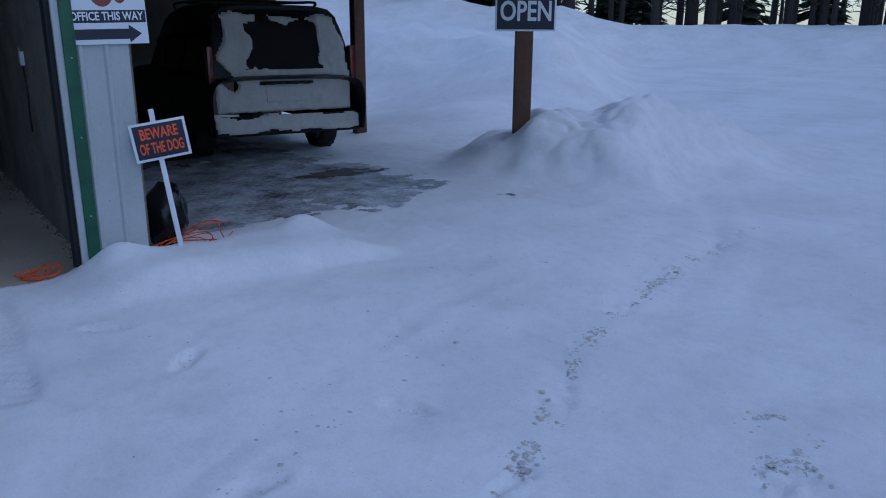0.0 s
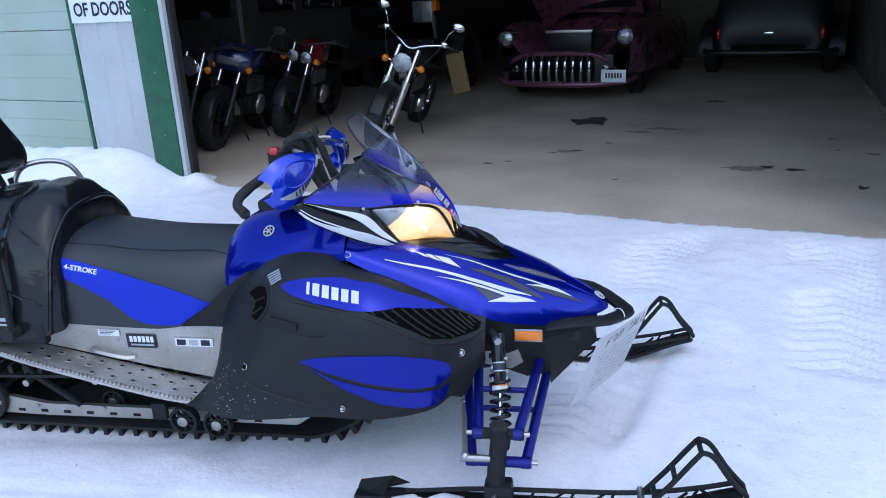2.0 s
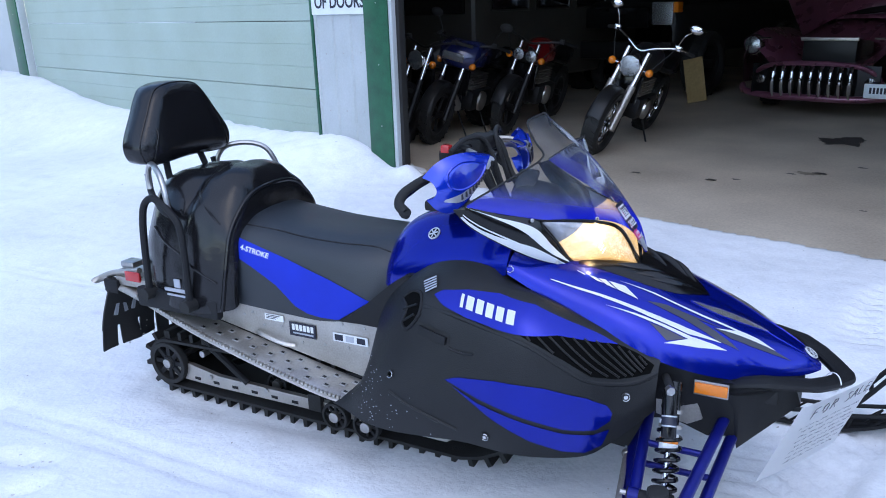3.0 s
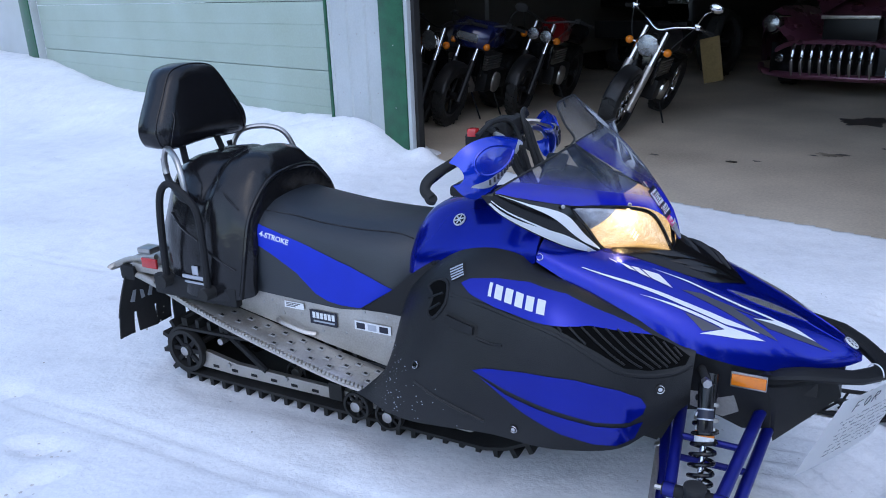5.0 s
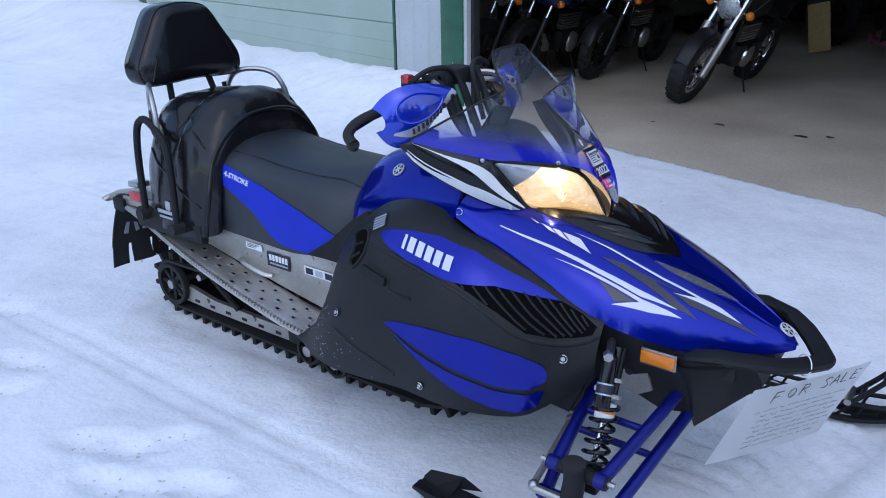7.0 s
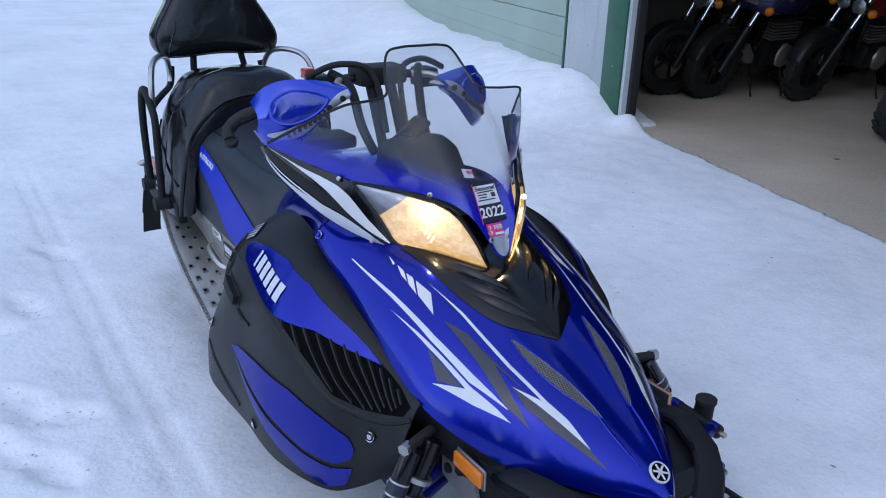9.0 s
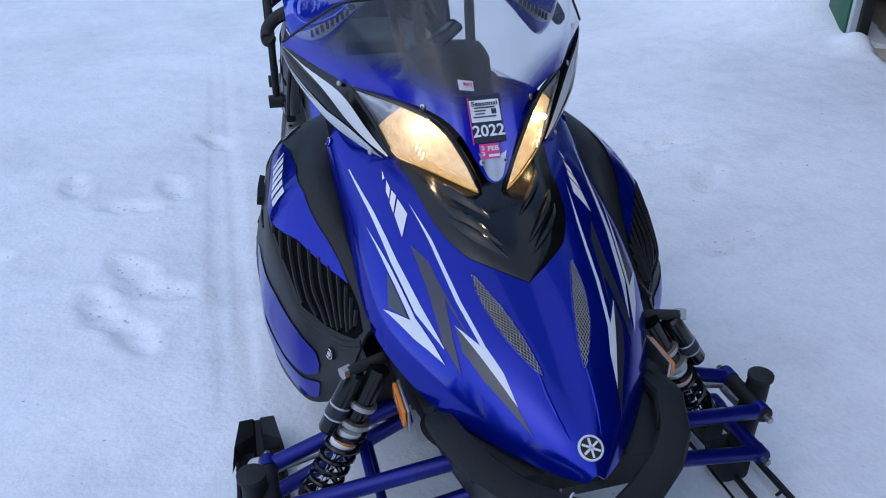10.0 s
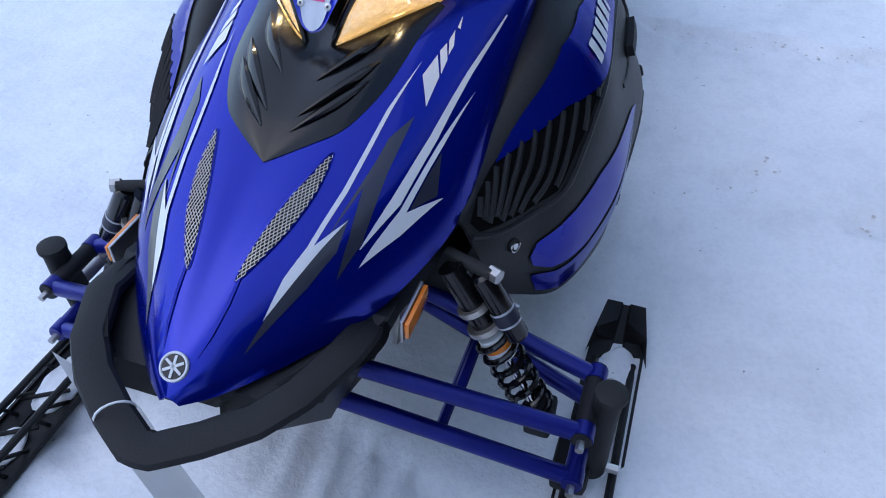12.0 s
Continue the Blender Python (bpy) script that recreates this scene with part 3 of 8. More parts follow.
def film(name, poly, material, tree, parent, way="top", s=1, lift=0.0022, step=0.014, label="", thick=0.0):
    """A thin film laid on the body: an outline in (x, y) from above or (x, z) from the side, cut fine and dropped on the skin."""
    bm = bmesh.new()
    if way == "top":
        vs = [bm.verts.new((x, y * s, 2.0)) for x, y in poly]
    else:
        vs = [bm.verts.new((x, 2.0 * s, z)) for x, z in poly]
    f = bm.faces.new(vs)
    bm.normal_update()
    bmesh.ops.triangulate(bm, faces=[f])
    axes = ((0,), (1,)) if way == "top" else ((0,), (2,))
    for (a,) in axes:
        c = [v.co[a] for v in bm.verts]
        lo, hi = min(c), max(c)
        k = int((hi - lo) / step)
        for i in range(1, k + 1):
            n = Vector((0, 0, 0))
            n[a] = 1
            o = Vector((0, 0, 0))
            o[a] = lo + (hi - lo) * i / (k + 1)
            bmesh.ops.bisect_plane(bm, geom=bm.verts[:] + bm.edges[:] + bm.faces[:], plane_co=o, plane_no=n)
    d = Vector((0, 0, -1)) if way == "top" else Vector((0, -s, 0))
    for v in bm.verts:
        p, n, i, dist = tree.ray_cast(v.co, d)
        if p is None:
            q, n, i, dist = tree.find_nearest(v.co - Vector((0, 0, 0)) + d * 1.6)
            p = q
        if n.dot(d) > 0:
            n = -n
        v.co = p + n * lift
    if thick:
        bmesh.ops.recalc_face_normals(bm, faces=bm.faces)
        bmesh.ops.solidify(bm, geom=bm.faces[:], thickness=thick)
    return part(name, bm, material, parent, label, angle=60)


def on_patch(up, low, s, t, out=0.0, bulge=0.0):
    """A point between two edge curves; s along, t across."""
    def at(c, s):
        k = s * (len(c) - 1)
        i = min(int(k), len(c) - 2)
        return Vector(c[i]).lerp(Vector(c[i + 1]), k - i)
    p = at(up, s).lerp(at(low, s), t)
    return p


# -- hood and tank cover
HOOD = [
    sec(0.478, (0, .505), (.004, .503), (.008, .500), (.012, .496), (.015, .492)),
    sec(0.44, (0, .538), (.02, .536), (.04, .526), (.052, .51), (.06, .490)),
    sec(0.36, (0, .578), (.045, .578), (.09, .555), (.118, .525), (.13, .495)),
    sec(0.25, (0, .630), (.06, .634), (.14, .605), (.185, .555), (.205, .505)),
    sec(0.10, (0, .690), (.09, .690), (.185, .655), (.245, .60), (.270, .548)),
    sec(-0.03, (0, .730), (.10, .742), (.20, .705), (.262, .655), (.287, .602)),
    sec(-0.20, (0, .755), (.12, .782), (.21, .760), (.268, .715), (.288, .672)),
    sec(-0.38, (0, .77), (.13, .815), (.22, .812), (.272, .79), (.288, .760)),
]
bm = bmesh.new()
shell(bm, dense(both(HOOD), 6, 4), 0.006)
hood = part("hood", bm, M_blue, sled, "metallic blue moulded hood")

TANK = [
    sec(-0.385, (0, .89), (.12, .885), (.21, .85), (.268, .80), (.286, .755)),
    sec(-0.55, (0, .895), (.10, .885), (.185, .835), (.245, .765), (.262, .70)),
    sec(-0.72, (0, .865), (.09, .855), (.165, .80), (.225, .73), (.240, .655)),
    sec(-0.82, (0, .825), (.085, .815), (.150, .765), (.205, .70), (.222, .635)),
    sec(-0.87, (0, .77), (.07, .765), (.120, .74), (.17, .69), (.19, .63)),
]
bm = bmesh.new()
shell(bm, dense(both(TANK), 6, 4), 0.008)
tank = part("tank_cover", bm, M_blue, sled, "glossy blue tank cover")

SIDE = [
    sec(0.075, (.28, .565), (.292, .55), (.305, .52), (.318, .49), (.322, .455), (.315, .425)),
    sec(-0.03, (.270, .590), (.292, .602), (.352, .53), (.366, .46), (.374, .40), (.362, .325)),
    sec(-0.11, (.262, .622), (.302, .644), (.388, .56), (.408, .47), (.418, .38), (.405, .285)),
    sec(-0.28, (.258, .690), (.328, .722), (.430, .636), (.446, .50), (.462, .39), (.450, .272)),
    sec(-0.45, (.275, .775), (.348, .738), (.422, .652), (.450, .52), (.467, .40), (.458, .278)),
    sec(-0.60, (.262, .765), (.328, .738), (.408, .665), (.443, .53), (.467, .41), (.462, .265)),
    sec(-0.72, (.25, .70), (.315, .675), (.375, .615), (.412, .51), (.455, .40), (.460, .255)),
    sec(-0.82, (.25, .60), (.285, .575), (.325, .52), (.368, .44), (.425, .35), (.442, .25)),
    [(-.850, .26, .50), (-.852, .275, .46), (-.858, .305, .415), (-.868, .345, .355), (-.905, .385, .292), (-.935, .395, .246)],
    [(-.862, .26, .46), (-.864, .272, .43), (-.870, .295, .39), (-.885, .33, .335), (-.945, .375, .272), (-.985, .378, .244)],
]
panels = {}
for s in (-1, 1):
    bm = bmesh.new()
    wide = [[(x, y + (0.010 if s < 0 else 0.032) * smooth(.66, .45, z) * smooth(.02, -.15, x) * smooth(-.95, -.7, x), z) for x, y, z in r] for r in SIDE]
    shell(bm, dense(flip(wide, s), 6, 4), 0.006)
    panels[s] = part("side_panel", bm, M_side, sled, "matt black plastic side panel")

for s in (-1, 1):
    bm = bmesh.new()
    prism(bm, [(-1.03, .488), (-.90, .574), (-.80, .66), (-.74, .70), (-.62, .70), (-.62, .47), (-.86, .495)], 1, s * .12, s * .262)
    bmesh.ops.bevel(bm, geom=bm.edges[:], offset=.008, segments=2, affect="EDGES")
    part("side_cover", bm, M_black, sled, "black plastic cover between seat and panel")

# belly under the hood and dark filling behind the panels
BELLY = [
    sec(0.44, (0, .485), (.05, .488), (.052, .47), (.04, .45), (0, .45)),
    sec(0.36, (0, .49), (.118, .494), (.13, .455), (.09, .40), (0, .39)),
    sec(0.27, (0, .50), (.19, .503), (.20, .45), (.15, .30), (0, .27)),
    sec(0.20, (0, .50), (.225, .52), (.225, .46), (.16, .29), (0, .26)),
    sec(0.10, (0, .52), (.255, .545), (.245, .47), (.17, .33), (0, .27)),
    sec(-0.03, (0, .55), (.272, .595), (.255, .48), (.20, .32), (0, .27)),
    sec(-0.30, (0, .60), (.27, .70), (.33, .55), (.36, .29), (0, .26)),
    sec(-0.60, (0, .62), (.24, .66), (.33, .50), (.36, .28), (0, .26)),
    sec(-0.88, (0, .55), (.20, .58), (.24, .45), (.28, .27), (0, .26)),
]
bm = bmesh.new()
loft(bm, both(BELLY), ends=True)
bmesh.ops.bevel(bm, geom=[e for e in bm.edges if len(e.link_faces) == 2 and e.calc_face_angle(0) > 0.5], offset=0.008, segments=2, affect="EDGES")
belly = part("belly_pan", bm, M_black, sled, "black plastic belly pan below the hood", angle=28)
for s in (-1, 1):
    # plate over the upper arm and lip along the nose
    bm = bmesh.new()
    rim = [(.180, .226, .490), (.248, .188, .415), (.282, .124, .246), (.437, .122, .426), (.425, .155, .478), (.33, .195, .492), (.25, .225, .505)]
    top, low = (bm.verts.new((.285, .196 * s, .425)), [bm.verts.new((x, .04 * s, z)) for x, y, z in rim])
    out = [bm.verts.new((x, y * s, z)) for x, y, z in rim]
    for i in range(7):
        j = (i + 1) % 7
        bm.faces.new((out[i], out[j], top))
        bm.faces.new((out[i], low[i], low[j], out[j]))
    bm.faces.new(low)
    bmesh.ops.bevel(bm, geom=[e for e in bm.edges if e.calc_face_angle(0) > .15], offset=.004, segments=2, affect="EDGES")
    part("nose_cheek", bm, M_side, sled, "faceted black plastic nose side", angle=20)
    # inner bulkhead and duct behind the shock absorber
    bm = prism(bmesh.new(), [(-.09, .44), (.05, .47), (.045, .38), (-.005, .262), (-.09, .27)], 1, s * .20, s * .285)
    bmesh.ops.bevel(bm, geom=bm.edges[:], offset=.008, segments=2, affect="EDGES")
    part("air_duct", bm, M_black, sled)
    bm = prism(bmesh.new(), [(.055, .50), (.15, .485), (.19, .37), (.15, .345), (.06, .36)], 1, s * .205, s * .213)
    plate_ = part("bulkhead", bm, M_alu, sled, "dirty grey bulkhead plate", smooth=False)
    for x, z in ((.085, .455), (.125, .41), (.085, .39)):
        bm = bmesh.new()
        lathe(bm, [(0, .012), (.006, .011), (.006, 0)], (x, s * .213, z), (0, s, 0), 12)
        part("bolt", bm, M_rubber, plate_)
    bm = bmesh.new()
    box(bm, 0.27, 0.38, s * 0.155 - 0.02, s * 0.155 + 0.02, 0.435, 0.478, 0.006, m=None)
    part("vent_cover", bm, M_rubber, belly)

skin = tree_of(hood)
for s in (-1, 1):
    # white darts
    def strip(pts, wid):
        a = [(x, y + w / 2) for (x, y), w in zip(pts, wid)]
        b = [(x, y - w / 2) for (x, y), w in zip(pts, wid)]
        return a + b[::-1]
    film("white_stripe", strip([(-.256, .256), (-.114, .235), (.021, .219), (.133, .199), (.218, .174)], (.002, .007, .010, .012, .001)), M_white, skin, hood, s=s)
    film("white_stripe", [(-.093, .2505), (.023, .2335), (.135, .2145), (.076, .2535), (.165, .2145), (.236, .178), (.203, .187), (.14, .2065), (.023, .2275)], M_white, skin, hood, s=s)
    film("white_stripe", [(-.08, .166), (.026, .151), (.163, .136), (.25, .1195), (.197, .1495), (.281, .1175), (.357, .087), (.303, .096), (.255, .112), (.163, .129), (.026, .1455)], M_white, skin, hood, s=s)
    for dart in ([(-.057, .174), (-.104, .183), (-.071, .197), (-.013, .195)], [(-.113, .184), (-.133, .189), (-.106, .199), (-.076, .198)], [(-.141, .1905), (-.165, .193), (-.136, .200), (-.115, .198)], [(-.172, .195), (-.198, .1955), (-.171, .200)]):
        film("white_stripe", dart, M_white, skin, hood, s=s)
    # dark shards between the darts
    film("grey_stripe", [(.009, .185), (.105, .177), (.209, .175), (.268, .158), (.214, .158), (.145, .153), (.243, .130), (.099, .157), (.062, .162)], M_grey_film, skin, hood, s=s, lift=0.0012)
    film("grey_stripe", [(.193, .150), (.241, .149), (.296, .128), (.349, .101), (.400, .076), (.351, .090), (.253, .122)], M_grey_film, skin, hood, s=s, lift=0.0014)
    film("grey_stripe", [(.029, .235), (.084, .225), (.129, .218), (.082, .246)], M_grey_film, skin, hood, s=s, lift=0.0012)
    # mesh vents with a raised rim
    vent = [(.118, .097), (.165, .078), (.225, .058), (.285, .043), (.33, .037), (.305, .055), (.245, .082), (.18, .097)]
    M_mesh = M_alu
    film("vent_shadow", vent, M_gloss_black, skin, hood, s=s, lift=0.0008)
    # expanded metal: crossing wires kept inside the outline
    rim = curve([(x, y, 0) for x, y in vent], 5, True)

    def inside(x, y):
        hit, k = False, len(rim)
        for i in range(k):
            a, b = rim[i], rim[(i + 1) % k]
            if (a.y > y) != (b.y > y) and x < a.x + (y - a.y) * (b.x - a.x) / (b.y - a.y):
                hit = not hit
        return hit
    bm = bmesh.new()
    for sl in (0.55, -0.55):
        for j in range(-40, 60):
            run = []
            for i in range(0, 60):
                x = 0.11 + 0.004 * i
                y = 0.07 + sl * (x - 0.2) * 1.0 + j * 0.0052 - 0.3 * (x - 0.2)
                if inside(x, y):
                    p, n, _, _ = skin.ray_cast(Vector((x, y * s, 2)), Vector((0, 0, -1)))
                    run.append(p + n * 0.0022)
                elif len(run) > 1:
                    tube(bm, run, 0.0007, 4)
                    run = []
                else:
                    run = []
            if len(run) > 1:
                tube(bm, run, 0.0007, 4)
    part("vent_mesh", bm, M_alu, hood, "expanded metal vent mesh")
    bm = bmesh.new()
    pts = [skin.ray_cast(Vector((p.x, p.y * s, 2)), Vector((0, 0, -1)))[0] for p in rim]
    tube(bm, pts, 0.0022, 6, closed=True)
    part("vent_rim", bm, M_blue, hood)
    # creases running to the nose
    bm = bmesh.new()
    pts = [skin.ray_cast(Vector((x, y * s, 2)), Vector((0, 0, -1)))[0] for x, y in ((.325, .042), (.36, .040), (.40, .034), (.43, .026))]
    tube(bm, pts, [0.003, 0.0035, 0.003, 0.001], 6)
    part("hood_crease", bm, M_blue, hood)

# round emblem on the nose
def badge(name, at, normal, r, parent, up=(0, 0, 1)):
    n = Vector(normal).normalized()
    m = n.to_track_quat("Z", "Y").to_matrix().to_4x4()
    m.translation = Vector(at)
    bm = bmesh.new()
    lathe(bm, [(0, r), (0.004, r), (0.005, r * 0.96), (0.005, r * 0.86), (0.0035, r * 0.84), (0.0035, 0.0)], (0, 0, 0), (0, 0, 1), 28)
    bmesh.ops.transform(bm, matrix=m, verts=bm.verts)
    b = part(name, bm, M_white, parent, "white and black round emblem")
    bm = bmesh.new()
    lathe(bm, [(0.0037, r * 0.82), (0.0041, 0.0)], (0, 0, 0), (0, 0, 1), 28)
    bmesh.ops.transform(bm, matrix=m, verts=bm.verts)
    part("emblem_field", bm, M_gloss_black, b)
    bm = bmesh.new()
    for k in range(3):
        box(bm, -r * 0.09, r * 0.09, -r * 0.74, r * 0.74, 0.004, 0.0052, 0, m=pose(0, 0, 0, 0, 0, 60 * k))
    bmesh.ops.transform(bm, matrix=m, verts=bm.verts)
    part("emblem_spokes", bm, M_white, b)
    return b


p, n, _, _ = skin.ray_cast(Vector((0.447, 0.0, 2)), Vector((0, 0, -1)))
badge("nose_emblem", p, n, 0.021, hood)
tk = tree_of(tank)
for s in (-1, 1):
    p, n, _, _ = tk.find_nearest(Vector((-0.685, s * 0.165, 0.82)))
    if n.z < 0:
        n = -n
    badge("tank_emblem", p + n * 0.001, n, 0.022, tank)

# black ribbed scoop under the headlights
SCOOP = [(-.20, .165), (-.135, .150), (-.011, .134), (.073, .102), (.115, .062), (.158, .0)]
rows = []
for x, y in SCOOP:
    ins = max(0.0, y)
    row = []
    for k in range(-6, 7):
        yy = ins * k / 6
        xx = x if y > 0 else x
        q, n, _, _ = skin.ray_cast(Vector((xx, yy, 2)), Vector((0, 0, -1)))
        edge = 1 - (abs(k) / 6) ** 4 if y > 0 else 0
        row.append(q + Vector((0, 0, 0.0015 + 0.014 * edge * (1 - smooth(.05, .158, x) * 0.6))))
    rows.append(row)
bm = bmesh.new()
loft(bm, dense(rows[:-1] + [[r.copy() + Vector((0, 1e-4 * i, 0)) for i, r in enumerate(rows[-1])]], 4, 2))
scoop = part("scoop", bm, M_gloss_black, hood, "glossy black ribbed scoop below the headlights")
sk2 = tree_of(scoop)
for s in (-1, 1):
    for (x0, y0, x1, y1) in ((-.10, .105, .02, .030), (-.04, .112, .085, .026), (.0, .108, .11, .024)):
        pts = []
        for i in range(7):
            t = i / 6
            x, y = x0 + (x1 - x0) * t, (y0 + (y1 - y0) * t + 0.008 * math.sin(3.14 * t)) * s
            q = sk2.ray_cast(Vector((x, y, 2)), Vector((0, 0, -1)))[0]
            if q:
                pts.append(q)
        bm = bmesh.new()
        tube(bm, pts, [0.002, 0.008, 0.012, 0.013, 0.012, 0.008, 0.002][:len(pts)], 8, flat=0.6)
        part("scoop_rib", bm, M_gloss_black, scoop)

# -- side panel films, louvres, fasteners
for s in (-1, 1):
    P = panels[s]
    st = tree_of(P)
    film("blue_film", [(-.573, .701), (-.549, .714), (-.469, .724), (-.373, .724), (-.267, .704), (-.167, .660), (-.09, .626), (-.040, .600), (-.11, .614), (-.191, .635), (-.272, .637), (-.333, .643), (-.452, .658), (-.532, .679)], M_blue, st, P, "side", s, 0.004)
    film("blue_film", [(-.505, .475), (-.466, .488), (-.349, .498), (-.211, .496), (-.096, .474), (-.045, .447), (-.030, .424), (-.036, .400), (-.067, .378), (-.152, .379), (-.27, .406), (-.398, .438)], M_blue, st, P, "side", s, 0.003)
    film("blue_film", [(-.485, .463), (-.399, .425), (-.27, .392), (-.152, .366), (-.074, .363), (-.036, .375), (-.055, .322), (-.097, .302), (-.155, .305), (-.243, .331), (-.35, .383)], M_blue, st, P, "side", s, 0.003)
    # grey scuffs and salt at the toe of the panel
    rnd = random.Random(7 + s)
    bm = bmesh.new()
    for k in range(110):
        x = rnd.gauss(-.80, .08)
        q, n, _, _ = st.ray_cast(Vector((x, s * 2, rnd.uniform(.26, .44) - .25 * (x + .78))), Vector((0, -s, 0)))
        if q:
            e = rnd.uniform(.0004, .0013)
            box(bm, q.x - e * rnd.uniform(.5, 3), q.x + e, q.y - .0008, q.y + .0008, q.z - e, q.z + e)
    tagged(part("scuffs", bm, M_silver, P, smooth=False), kind="stuff")
    # registration characters become plain bars
    for k in range(6):
        x = -0.480 + (k and .020 + (k - 1) * 0.0325)
        zc = 0.6975 - .135 * (x + .48)
        wd = 0.010 if k == 0 else 0.0235
        film("lettering_bar", [(x, zc - .0155), (x + wd, zc - .0155 - .135 * wd), (x + wd - .004, zc + .0155 - .135 * wd), (x - .004, zc + .0155)], M_white, st, P, "side", s, 0.0065, step=0.02)
    # louvred grille over a black film painted for the shade behind it
    film("grille_shade_film", [(-.285, .638), (-.20, .638), (-.11, .622), (-.045, .603), (.02, .577), (.062, .553), (.055, .533), (.02, .525), (-.03, .520), (-.09, .533), (-.16, .575), (-.235, .616)], M_pit, st, P, "side", s, 0.0012)
    low = ((-.285, .636), (-.235, .616), (-.16, .577), (-.09, .537), (-.03, .523), (.02, .528), (.066, .55))
    crown = ((-.285, .638), (-.20, .636), (-.11, .620), (-.045, .600), (.02, .574), (.062, .550))
    for k in range(11):
        x0 = -.266 + .0285 * k
        z0 = next(a[1] + (b[1] - a[1]) * (x0 - a[0]) / (b[0] - a[0]) for a, b in zip(crown, crown[1:]) if a[0] <= x0 <= b[0])
        pts = []
        for i in range(12):
            x, z = x0 + .012 * i, z0 - .0106 * i + .00012 * i * i
            zl = next((a[1] + (b[1] - a[1]) * (x - a[0]) / (b[0] - a[0]) for a, b in zip(low, low[1:]) if a[0] <= x <= b[0]), 9)
            if z < zl + .001:
                break
            q = st.ray_cast(Vector((x, s * 2, z)), Vector((0, -s, 0)))[0]
            if q:
                pts.append(q + Vector((0, s * .003, 0)))
        if len(pts) > 1:
            bm = tube(bmesh.new(), curve(pts, 2), 0.0034, 6, flat=1.8)
            part("louvre", bm, M_side, P)
    # raised rib under the louvres and the shoulder above the blue film
    bm = bmesh.new()
    pts = []
    for x, z in ((-.60, .668), (-.50, .660), (-.38, .640), (-.29, .622), (-.24, .602), (-.17, .562), (-.10, .522), (-.03, .506), (.03, .512), (.07, .532)):
        q = st.ray_cast(Vector((x, s * 2, z)), Vector((0, -s, 0)))[0]
        if q:
            pts.append(q - Vector((0, s * 0.004, 0)))
    tube(bm, curve(pts, 4), 0.0085, 8, flat=0.8)
    part("panel_rib", bm, M_side, P)
    # intake: black film painted for the hole's shade, a rim, the pull latch below
    film("intake_shade_film", ((-.662, .690), (-.620, .692), (-.612, .643), (-.652, .592), (-.676, .604), (-.664, .647), (-.695, .663)), M_pit, st, P, "side", s, 0.0015)
    bm = bmesh.new()
    pts = [st.ray_cast(Vector((x, s * 2, z)), Vector((0, -s, 0)))[0] for x, z in ((-.662, .690), (-.620, .692), (-.612, .643), (-.652, .592), (-.676, .604), (-.664, .647), (-.695, .663))]
    tube(bm, curve(pts, 3, True), 0.006, 8, closed=True)
    part("intake_rim", bm, M_black, P)
    # struts laid on the film as if seen down the hole
    for a, b in (((-.680, .640), (-.625, .668)), ((-.668, .612), (-.630, .640))):
        q, w_ = (st.ray_cast(Vector((x, s * 2, z)), Vector((0, -s, 0)))[0] for x, z in (a, b))
        part("intake_strut", tube(bmesh.new(), [q + Vector((0, .001 * s, 0)), w_ + Vector((0, .001 * s, 0))], .0035, 6, flat=2), M_side, P)
    film("latch_seat", [(-.612, .628), (-.50, .606), (-.498, .566), (-.608, .580)], M_rubber, st, P, "side", s, 0.0018)
    film("latch", [(-.598, .616), (-.507, .598), (-.508, .577), (-.600, .592)], M_black, st, P, "side", s, 0.015, thick=.014)
    lab = film("label_film", [(-.636, .722), (-.591, .744), (-.572, .722), (-.609, .700)], M_rubber, st, P, "side", s, 0.003, label="small printed warning label")
    for k in range(5):
        a, b = Vector((-.631 + .0055 * k, .719 - .0042 * k)), Vector((-.592 + .0042 * k, .739 - .0046 * k))
        film("print_line", [tuple(a), tuple(b), (b.x + .0025, b.y - .0025), (a.x + .0025, a.y - .0022)], M_silver, st, lab, "side", s, 0.0042)
    # fold lines pressed into the panel behind the latch and over the toe
    for line in (((-.50, .566), (-.455, .558), (-.42, .561)), ((-.655, .372), (-.56, .345), (-.47, .318)), ((-.70, .395), (-.62, .362), (-.53, .330))):
        pts = [st.ray_cast(Vector((x, s * 2, z)), Vector((0, -s, 0)))[0] for x, z in line]
        part("panel_fold", tube(bmesh.new(), [p - Vector((0, s * .001, 0)) for p in curve(pts, 5)], .0042, 6, flat=1.6), M_side, P)
    for x, z in ((-.698, .447), (-.376, .318), (.0, .47)):
        q, n, _, _ = st.ray_cast(Vector((x, s * 2, z)), Vector((0, -s, 0)))
        if n.y * s < 0:
            n = -n
        bm = bmesh.new()
        lathe(bm, [(0, .013), (.004, .013), (.005, .011), (.003, .009), (.003, .0)], q, n, 18)
        part("fastener", bm, M_rubber, P)
        bm = bmesh.new()
        lathe(bm, [(.003, .007), (.006, .006), (.006, .0)], q, n, 12)
        u = n.orthogonal().normalized()
        w = n.cross(u)
        tube(bm, [q + n * .005 + (u * math.cos(a) + w * math.sin(a)) * .011 for a in [i * .35 for i in range(13)]], .0012, 6)
        part("fastener_ring", bm, M_chrome, P)
